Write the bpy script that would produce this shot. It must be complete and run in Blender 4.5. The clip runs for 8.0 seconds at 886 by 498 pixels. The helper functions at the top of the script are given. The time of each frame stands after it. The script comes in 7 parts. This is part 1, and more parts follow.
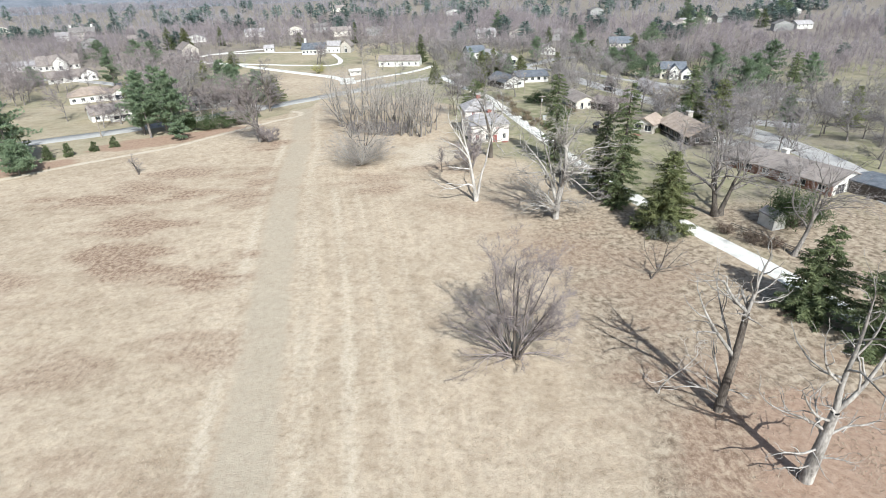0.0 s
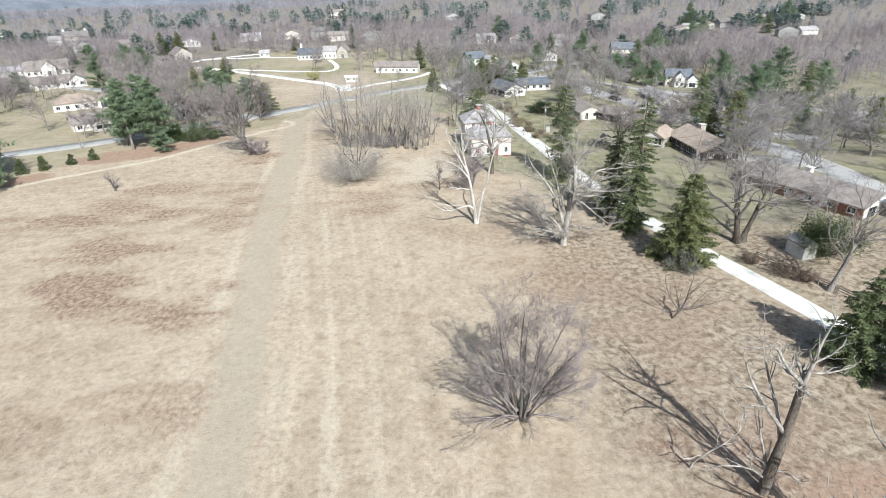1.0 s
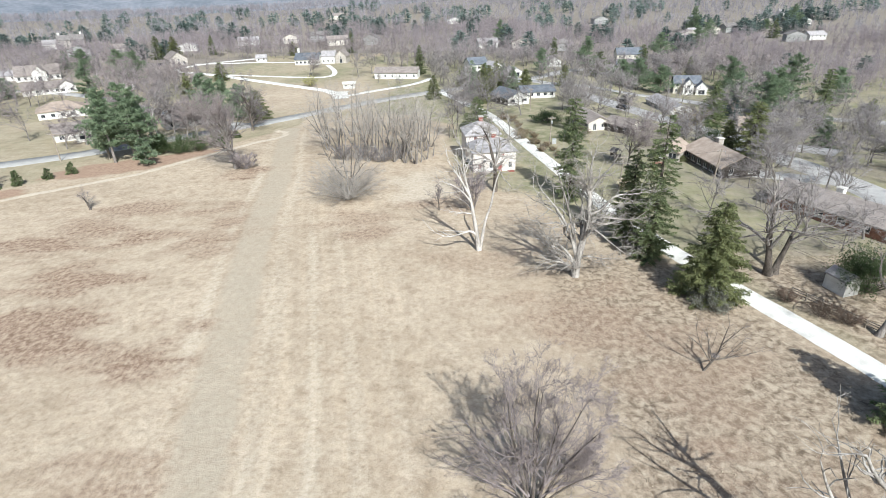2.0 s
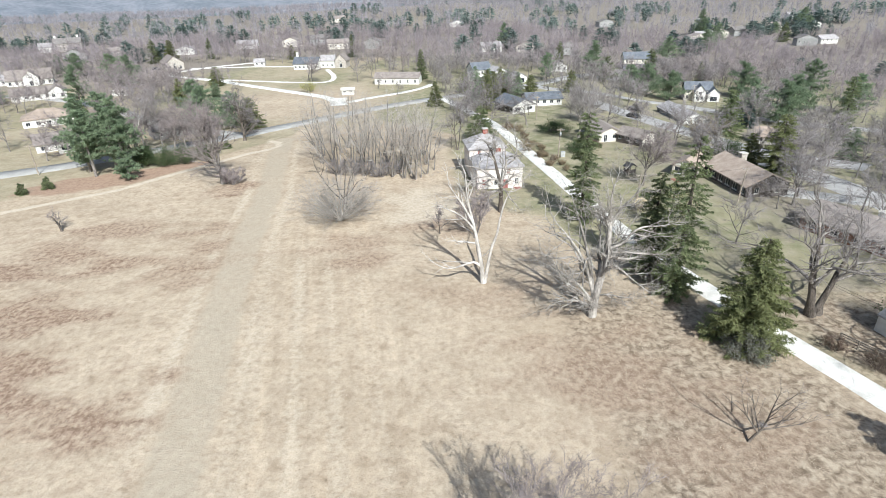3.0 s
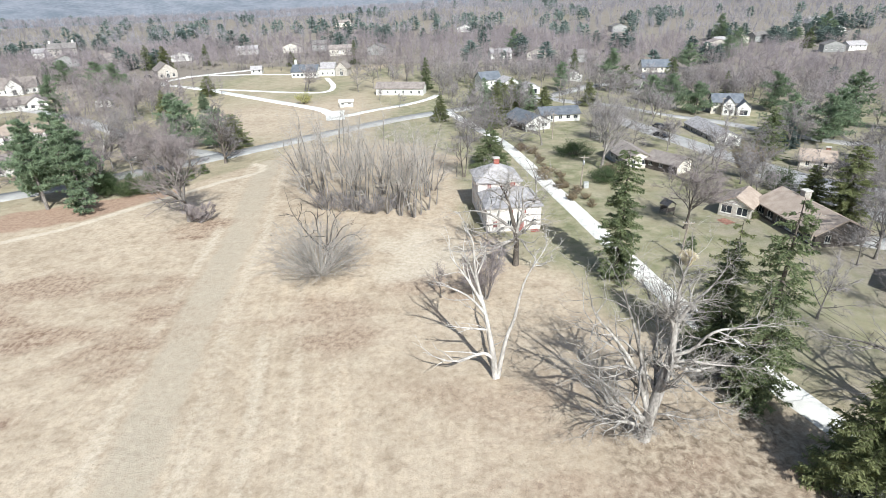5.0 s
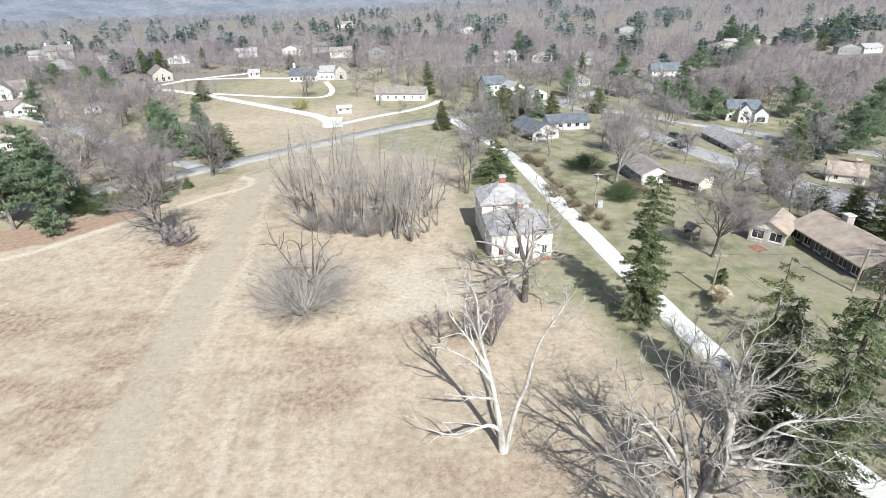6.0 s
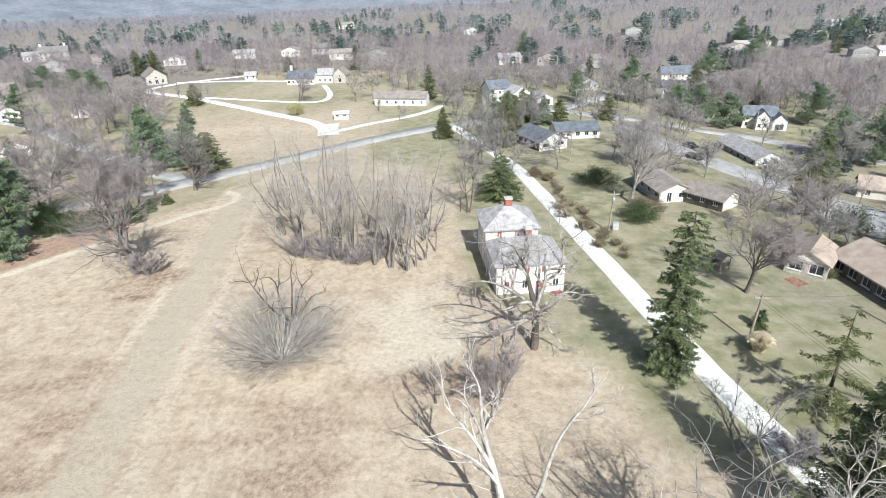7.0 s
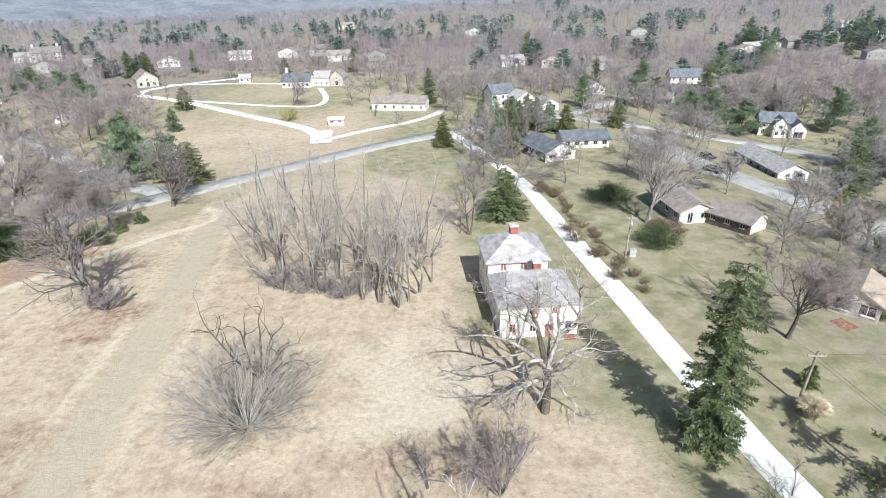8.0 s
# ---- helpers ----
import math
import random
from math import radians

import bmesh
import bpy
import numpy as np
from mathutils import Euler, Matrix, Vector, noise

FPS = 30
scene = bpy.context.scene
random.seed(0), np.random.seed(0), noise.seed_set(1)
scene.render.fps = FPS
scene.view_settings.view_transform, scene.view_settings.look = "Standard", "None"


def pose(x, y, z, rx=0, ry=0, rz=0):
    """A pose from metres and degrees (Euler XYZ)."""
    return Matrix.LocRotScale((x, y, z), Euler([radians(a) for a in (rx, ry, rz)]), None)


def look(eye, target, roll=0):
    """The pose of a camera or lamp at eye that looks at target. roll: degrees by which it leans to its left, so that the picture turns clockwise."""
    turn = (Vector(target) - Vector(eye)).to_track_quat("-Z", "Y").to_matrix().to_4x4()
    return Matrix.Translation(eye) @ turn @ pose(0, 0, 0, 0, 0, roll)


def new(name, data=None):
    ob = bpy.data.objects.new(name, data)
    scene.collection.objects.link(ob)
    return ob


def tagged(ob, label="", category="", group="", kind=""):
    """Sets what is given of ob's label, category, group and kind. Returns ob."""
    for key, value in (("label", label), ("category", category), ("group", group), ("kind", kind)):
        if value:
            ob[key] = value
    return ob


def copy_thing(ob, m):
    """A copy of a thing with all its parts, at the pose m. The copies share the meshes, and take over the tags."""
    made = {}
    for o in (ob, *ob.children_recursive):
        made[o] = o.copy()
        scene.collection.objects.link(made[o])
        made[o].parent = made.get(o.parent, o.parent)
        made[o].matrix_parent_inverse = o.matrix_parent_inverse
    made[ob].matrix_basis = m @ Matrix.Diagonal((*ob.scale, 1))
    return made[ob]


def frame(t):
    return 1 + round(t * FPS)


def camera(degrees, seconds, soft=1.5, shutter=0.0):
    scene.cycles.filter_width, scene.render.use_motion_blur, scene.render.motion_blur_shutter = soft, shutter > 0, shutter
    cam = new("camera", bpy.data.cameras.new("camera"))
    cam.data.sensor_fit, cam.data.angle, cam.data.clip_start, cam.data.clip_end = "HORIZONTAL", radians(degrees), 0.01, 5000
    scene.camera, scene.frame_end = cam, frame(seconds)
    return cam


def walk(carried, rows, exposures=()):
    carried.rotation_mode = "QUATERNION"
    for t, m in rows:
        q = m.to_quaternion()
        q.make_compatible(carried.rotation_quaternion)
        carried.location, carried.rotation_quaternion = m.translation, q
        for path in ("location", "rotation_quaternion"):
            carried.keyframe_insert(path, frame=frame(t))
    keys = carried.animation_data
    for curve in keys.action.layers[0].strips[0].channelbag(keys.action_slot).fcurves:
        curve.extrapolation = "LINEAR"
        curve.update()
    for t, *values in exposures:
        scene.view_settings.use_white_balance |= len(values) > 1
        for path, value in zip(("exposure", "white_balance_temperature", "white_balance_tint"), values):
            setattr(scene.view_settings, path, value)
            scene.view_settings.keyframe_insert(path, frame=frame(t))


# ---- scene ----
cam = camera(78.0, 8.0, soft=0.45)
PATH = [
    (0.0, (-0.02, -0.13, 38.41), (-0.44, 35.57, 20.37), -1.98),
    (0.5, (0.13, 4.27, 38.39), (-0.23, 40.03, 20.47), -1.89),
    (1.0, (0.27, 8.76, 38.39), (-0.07, 44.57, 20.57), -1.81),
    (1.5, (0.42, 13.35, 38.41), (0.06, 49.21, 20.68), -1.76),
    (2.0, (0.56, 18.02, 38.43), (0.16, 53.92, 20.79), -1.72),
    (2.5, (0.70, 22.78, 38.46), (0.23, 58.71, 20.89), -1.70),
    (3.0, (0.84, 27.62, 38.50), (0.27, 63.58, 20.99), -1.70),
    (3.5, (0.98, 32.53, 38.53), (0.31, 68.52, 21.09), -1.70),
    (4.0, (1.12, 37.51, 38.57), (0.33, 73.52, 21.17), -1.70),
    (4.5, (1.27, 42.56, 38.60), (0.34, 78.58, 21.24), -1.71),
    (5.0, (1.42, 47.67, 38.62), (0.36, 83.70, 21.30), -1.72),
    (5.5, (1.57, 52.83, 38.64), (0.38, 88.88, 21.34), -1.73),
    (6.0, (1.72, 58.06, 38.63), (0.42, 94.11, 21.36), -1.73),
    (6.5, (1.88, 63.33, 38.62), (0.47, 99.38, 21.35), -1.72),
    (7.0, (2.05, 68.64, 38.58), (0.55, 104.70, 21.33), -1.70),
    (7.5, (2.23, 74.00, 38.52), (0.65, 110.06, 21.27), -1.67),
    (8.0, (2.41, 79.40, 38.44), (0.79, 115.45, 21.19), -1.62),
]
walk(cam, [(t, look(eye, target, roll)) for t, eye, target, roll in PATH], exposures=[(0.0, 0.47, 6220, 4.0), (8.0, 0.57, 6220, 4.2)])

# ---------------------------------------------------------------- light
SUN_AZ, SUN_EL = -19.0, 41.0      # shadows fall ahead and to the left
world = bpy.data.worlds.new("sky")
scene.world = world
world.use_nodes = True
wn = world.node_tree.nodes
sky = wn.new("ShaderNodeTexSky")
sky.sky_type = "NISHITA"
sky.sun_disc = False
sky.sun_elevation = radians(SUN_EL)
sky.sun_rotation = radians(180 + SUN_AZ)
sky.dust_density = 2.0
wn["Background"].inputs["Strength"].default_value = 0.088
world.node_tree.links.new(sky.outputs[0], wn["Background"].inputs["Color"])
sun_data = bpy.data.lights.new("sun", "SUN")
sun_data.energy, sun_data.angle, sun_data.color = 4.75, radians(0.5), (1.0, 0.98, 0.955)
sun = new("sun", sun_data)
shadow = Vector((math.sin(radians(SUN_AZ)), math.cos(radians(SUN_AZ)), -math.tan(radians(SUN_EL))))
sun.matrix_world = look((40, -60, 120), Vector((40, -60, 120)) + shadow)

# ---------------------------------------------------------------- materials


def material(name, dark, light, scale=1.0, fine=20.0, rough=0.9, bump=0.3, depth=0.05, metal=0.0, vary=0.12, stretch=(1, 1, 1), thin=0.0):
    """A rough surface: two colours mixed by coarse and fine noise, with fine relief, varied from object to object."""
    m = bpy.data.materials.new(name)
    m.use_nodes = True
    n, l = m.node_tree.nodes, m.node_tree.links
    b = n["Principled BSDF"]
    b.inputs["Roughness"].default_value = rough
    b.inputs["Metallic"].default_value = metal
    b.inputs["Specular IOR Level"].default_value = 0.25
    tc, mp = n.new("ShaderNodeTexCoord"), n.new("ShaderNodeMapping")
    mp.inputs["Scale"].default_value = stretch
    l.new(tc.outputs["Object"], mp.inputs[0])
    coarse, tiny = n.new("ShaderNodeTexNoise"), n.new("ShaderNodeTexNoise")
    for t, s in ((coarse, scale), (tiny, fine)):
        t.inputs["Scale"].default_value = s
        t.inputs["Detail"].default_value = 4
        l.new(mp.outputs[0], t.inputs["Vector"])
    mix = n.new("ShaderNodeMath")
    mix.operation = "MULTIPLY_ADD"
    l.new(coarse.outputs[0], mix.inputs[0])
    mix.inputs[1].default_value = 0.55
    half = n.new("ShaderNodeMath")
    half.operation = "MULTIPLY"
    half.inputs[1].default_value = 0.45
    l.new(tiny.outputs[0], half.inputs[0])
    l.new(half.outputs[0], mix.inputs[2])
    ramp = n.new("ShaderNodeValToRGB")
    ramp.color_ramp.elements[0].position, ramp.color_ramp.elements[0].color = 0.39, (*dark, 1)
    ramp.color_ramp.elements[1].position, ramp.color_ramp.elements[1].color = 0.61, (*light, 1)
    l.new(mix.outputs[0], ramp.inputs[0])
    info, hsv = n.new("ShaderNodeObjectInfo"), n.new("ShaderNodeHueSaturation")
    span = n.new("ShaderNodeMapRange")
    span.inputs["To Min"].default_value, span.inputs["To Max"].default_value = 1 - vary, 1 + vary
    l.new(info.outputs["Random"], span.inputs[0])
    l.new(span.outputs[0], hsv.inputs["Value"])
    l.new(ramp.outputs[0], hsv.inputs["Color"])
    l.new(hsv.outputs[0], b.inputs["Base Color"])
    if thin:
        # thin growth lets some light through
        tr, blend = n.new("ShaderNodeBsdfTranslucent"), n.new("ShaderNodeMixShader")
        l.new(hsv.outputs[0], tr.inputs["Color"])
        blend.inputs[0].default_value = thin
        l.new(b.outputs[0], blend.inputs[1])
        l.new(tr.outputs[0], blend.inputs[2])
        l.new(blend.outputs[0], n["Material Output"].inputs["Surface"])
    if bump:
        bp = n.new("ShaderNodeBump")
        bp.inputs["Strength"].default_value, bp.inputs["Distance"].default_value = bump, depth
        l.new(tiny.outputs[0], bp.inputs["Height"])
        l.new(bp.outputs[0], b.inputs["Normal"])
    return m


BARK = material("bark", (0.105, 0.092, 0.083), (0.29, 0.265, 0.245), 1.2, 9, 0.95, 0.6, 0.04, stretch=(1, 1, 0.35))
BARK_PALE = material("pale_bark", (0.15, 0.135, 0.123), (0.45, 0.42, 0.39), 1.1, 5, 0.9, 0.4, 0.03, stretch=(1, 1, 0.4))
BLEACHED = material("bleached_wood", (0.31, 0.285, 0.262), (0.60, 0.565, 0.53), 1.1, 5, 0.85, 0.4, 0.03, stretch=(1, 1, 0.4))
BARK_DARK = material("dark_bark", (0.06, 0.05, 0.043), (0.17, 0.145, 0.125), 1.2, 9, 0.95, 0.6, 0.04, stretch=(1, 1, 0.35))
TWIG = material("twig", (0.165, 0.147, 0.145), (0.32, 0.293, 0.295), 0.5, 6, 0.95, 0.0)
TWIG_RED = material("red_twig", (0.17, 0.142, 0.138), (0.315, 0.272, 0.27), 0.5, 6, 0.95, 0.0)
TWIG_PALE = material("pale_twig", (0.28, 0.25, 0.225), (0.48, 0.445, 0.41), 0.5, 6, 0.95, 0.0)
SPRUCE = material("spruce_needles", (0.10, 0.13, 0.068), (0.28, 0.32, 0.168), 0.6, 5, 0.8, 0.0, thin=0.5)
PINE = material("pine_needles", (0.15, 0.205, 0.13), (0.33, 0.41, 0.265), 0.5, 5, 0.75, 0.0, thin=0.5)
# pines of the far crest: distance haze mixed into the needle colour
HAZED_PINE = material("hazed_pine_needles", (0.11, 0.15, 0.135), (0.23, 0.285, 0.26), 0.02, 0.3, 0.85, 0.0, thin=0.4)
BLUE_SPRUCE = material("blue_needles", (0.06, 0.09, 0.085), (0.16, 0.20, 0.19), 0.5, 5, 0.75, 0.0, thin=0.5)
GREYGREEN = material("grey_green_leaf", (0.15, 0.15, 0.125), (0.31, 0.31, 0.265), 0.7, 6, 0.8, 0.0, thin=0.4)
YELLOWED = material("yellowed_needles", (0.125, 0.145, 0.068), (0.31, 0.33, 0.16), 0.6, 5, 0.8, 0.0, thin=0.5)
BROADLEAF = material("evergreen_leaf", (0.05, 0.08, 0.035), (0.15, 0.20, 0.095), 0.7, 6, 0.55, 0.0, thin=0.5)
WILLOW = material("budding_twig", (0.24, 0.19, 0.125), (0.42, 0.34, 0.235), 0.5, 6, 0.9, 0.0, thin=0.5)
BUDDING = material("yellow_bud", (0.34, 0.33, 0.12), (0.58, 0.55, 0.25), 0.5, 6, 0.9, 0.0, thin=0.5)
RUSSET = material("russet_twig", (0.16, 0.115, 0.09), (0.29, 0.22, 0.175), 0.5, 6, 0.9, 0.0, thin=0.5)
STRAW = material("straw", (0.62, 0.54, 0.40), (0.86, 0.78, 0.62), 2, 12, 0.9, 0.0, thin=0.3)
STUCCO = material("whitewash", (0.62, 0.54, 0.50), (0.83, 0.80, 0.77), 0.8, 6, 0.85, 0.4, 0.03, vary=0.03)
WHITE = material("white_paint", (0.58, 0.565, 0.535), (0.75, 0.74, 0.715), 1.2, 15, 0.6, 0.1, 0.01, vary=0.04)
CREAM = material("cream_siding", (0.56, 0.52, 0.46), (0.70, 0.66, 0.59), 1.2, 15, 0.75, 0.15, 0.01, vary=0.05, stretch=(1, 1, 6))
BRICK = material("brick_wall", (0.16, 0.075, 0.055), (0.34, 0.19, 0.145), 2.5, 18, 0.9, 0.4, 0.02)
STONE = material("stone_wall", (0.30, 0.275, 0.245), (0.54, 0.50, 0.455), 1.6, 8, 0.9, 0.5, 0.04)
DARKWALL = material("dark_siding", (0.07, 0.06, 0.055), (0.15, 0.13, 0.12), 1.5, 15, 0.8, 0.2, 0.01)
GREYWALL = material("grey_siding", (0.22, 0.22, 0.22), (0.36, 0.36, 0.35), 1.5, 15, 0.8, 0.2, 0.01)
ROOF_GREY = material("grey_shingles", (0.235, 0.222, 0.225), (0.42, 0.40, 0.405), 0.9, 7, 0.9, 0.5, 0.03, stretch=(1, 1, 3))
ROOF_SLATE = material("blue_grey_shingles", (0.09, 0.10, 0.12), (0.165, 0.18, 0.205), 0.7, 8, 0.8, 0.4, 0.02)
ROOF_BROWN = material("brown_shingles", (0.20, 0.172, 0.158), (0.31, 0.272, 0.253), 0.7, 8, 0.9, 0.4, 0.02)
ROOF_TAN = material("tan_shingles", (0.29, 0.23, 0.19), (0.42, 0.345, 0.29), 0.7, 8, 0.9, 0.4, 0.02)
ROOF_DARK = material("charcoal_shingles", (0.12, 0.11, 0.105), (0.22, 0.205, 0.20), 0.7, 8, 0.9, 0.4, 0.02)
RED_PAINT = material("red_boards", (0.20, 0.07, 0.065), (0.32, 0.14, 0.125), 2, 14, 0.8, 0.2, 0.01, stretch=(6, 6, 1))
CHIMNEY = material("red_brick", (0.22, 0.07, 0.055), (0.35, 0.13, 0.105), 3, 16, 0.9, 0.5, 0.02)
CONCRETE = material("concrete", (0.42, 0.40, 0.37), (0.60, 0.575, 0.54), 1.2, 14, 0.9, 0.2, 0.01)
GRAVEL = material("white_gravel", (0.60, 0.58, 0.54), (0.88, 0.86, 0.82), 0.5, 9, 0.95, 0.5, 0.04)
ASPHALT = material("old_asphalt", (0.33, 0.322, 0.312), (0.46, 0.45, 0.435), 0.35, 8, 0.9, 0.3, 0.01)
PALE_ASPHALT = material("bleached_asphalt", (0.31, 0.30, 0.295), (0.44, 0.43, 0.42), 0.35, 8, 0.9, 0.3, 0.01)
POLE = material("weathered_pole", (0.20, 0.165, 0.135), (0.40, 0.35, 0.30), 1.5, 12, 0.9, 0.3, 0.01, stretch=(1, 1, 0.2))
STEEL = material("galvanised_steel", (0.45, 0.46, 0.47), (0.62, 0.63, 0.64), 2, 20, 0.5, 0.05, 0.005, metal=0.5)
WIRE = material("wire", (0.03, 0.03, 0.03), (0.06, 0.06, 0.06), 2, 20, 0.6, 0.0)
RUBBER = material("tyre_rubber", (0.02, 0.02, 0.02), (0.04, 0.04, 0.04), 2, 20, 0.8, 0.0)
CARDARK = material("dark_car_paint", (0.03, 0.03, 0.035), (0.05, 0.05, 0.055), 1, 10, 0.3, 0.0, vary=0.0)
RAIL = material("fence_rail", (0.17, 0.145, 0.12), (0.33, 0.29, 0.25), 2, 12, 0.9, 0.2, 0.01)
GLASS = material("window_glass", (0.02, 0.024, 0.03), (0.05, 0.055, 0.065), 0.6, 3, 0.12, 0.0, vary=0.05)

# ---------------------------------------------------------------- terrain


def smooth(a):
    a = np.clip(a, 0, 1)
    return a * a * (3 - 2 * a)


def height(x, y):
    """Level field, a slight fall ahead, a deeper one beyond the drive, a low crest, then a wide valley to the left and a wooded hill to the right."""
    x, y = np.asarray(x, float), np.asarray(y, float)
    z = -3.5 * smooth((y - 120) / 160) - 6.5 * smooth((x - 50) / 50) * smooth((y - 110) / 90)
    far, az = np.hypot(x, y), np.arctan2(x, np.maximum(y, 1.0))
    east = smooth((az + 0.35) / 0.95)
    z = z + 5 * smooth((far - 380) / 400) * (0.6 + 0.4 * np.sin(x / 160 + 1.0)) + 7 * smooth((far - 560) / 400)
    z = z - 105 * smooth((far - 860) / 1600) * (1 - east) + 55 * smooth((far - 1000) / 1400) * east
    return z


def ground_z(x, y):
    return float(height(x, y))


def along(px, py, line):
    """Distance from many points to a polyline."""
    best = np.full(px.shape, 1e9)
    for (ax, ay), (bx, by) in zip(line, line[1:]):
        dx, dy = bx - ax, by - ay
        t = np.clip(((px - ax) * dx + (py - ay) * dy) / (dx * dx + dy * dy), 0, 1)
        best = np.minimum(best, np.hypot(px - ax - t * dx, py - ay - t * dy))
    return best


def waves(x, y, size, seed):
    """Cheap smooth noise, 0 to 1, of about that size."""
    rng = np.random.RandomState(seed)
    total = np.zeros_like(x)
    for k in range(7):
        a, f, p = rng.uniform(0, math.tau), rng.uniform(0.6, 2.2) / size, rng.uniform(0, math.tau)
        total += np.sin((x * math.cos(a) + y * math.sin(a)) * f * math.tau * 0.5 + p + 1.3 * np.sin((x * math.sin(a) - y * math.cos(a)) * f * 2 + p * 2))
    return np.clip(0.5 + total / 7, 0, 1)


TRACK = [(-8, -30), (-18, 31), (-23.4, 58), (-33.2, 107), (-36.6, 134), (-43.2, 165), (-46.5, 184)]
WHEELS = [(-1, -30), (-8.7, 31), (-13, 58), (-18.8, 86), (-26, 118)]
DRIVE = [(58, -120), (56.5, -40), (55.2, 5), (53.5, 26), (51.2, 42), (48.6, 54), (45.9, 64), (42.6, 73), (38.7, 82.5), (33.4, 98), (29.4, 113), (26.2, 130), (22.8, 150.5), (17.6, 183.3), (15.2, 199), (8, 222), (3.5, 237), (-1.5, 252)]
FOOTPATH = [(-135, 92), (-99.5, 117), (-88, 127), (-79, 133.5), (-71, 140), (-64.8, 149.5), (-58, 159), (-52.1, 168.4), (-48, 172), (-46.2, 175.9), (-47.2, 180.2), (-50.2, 182.7)]


def part(name, data, mat, parent, label=""):
    """One mesh object under a thing or a part; data is a bmesh or a mesh."""
    if isinstance(data, bmesh.types.BMesh):
        me = bpy.data.meshes.new(name)
        data.to_mesh(me)
        data.free()
    else:
        me = data
    if not me.materials:
        me.materials.append(mat)
    ob = new(name, me)
    ob.parent = parent
    if label:
        ob["label"] = label
    return ob


def root(name, m, label, category, group="", kind=""):
    ob = new(name)
    ob.empty_display_size = 0.3
    ob.matrix_basis = m
    return tagged(ob, label, category, group, kind)


def np_mesh(name, verts, faces):
    """A mesh from arrays of corners and of triangles or quads (a list of such arrays)."""
    me = bpy.data.meshes.new(name)
    verts = np.asarray(verts, np.float32)
    faces = [np.asarray(f, np.int32) for f in faces if len(f)]
    loops = np.concatenate([f.ravel() for f in faces])
    sizes = np.concatenate([np.full(len(f), f.shape[1], np.int32) for f in faces])
    me.vertices.add(len(verts))
    me.vertices.foreach_set("co", verts.ravel())
    me.loops.add(len(loops))
    me.loops.foreach_set("vertex_index", loops)
    me.polygons.add(len(sizes))
    me.polygons.foreach_set("loop_start", np.concatenate([[0], np.cumsum(sizes)[:-1]]).astype(np.int32))
    me.update(calc_edges=True)
    return me


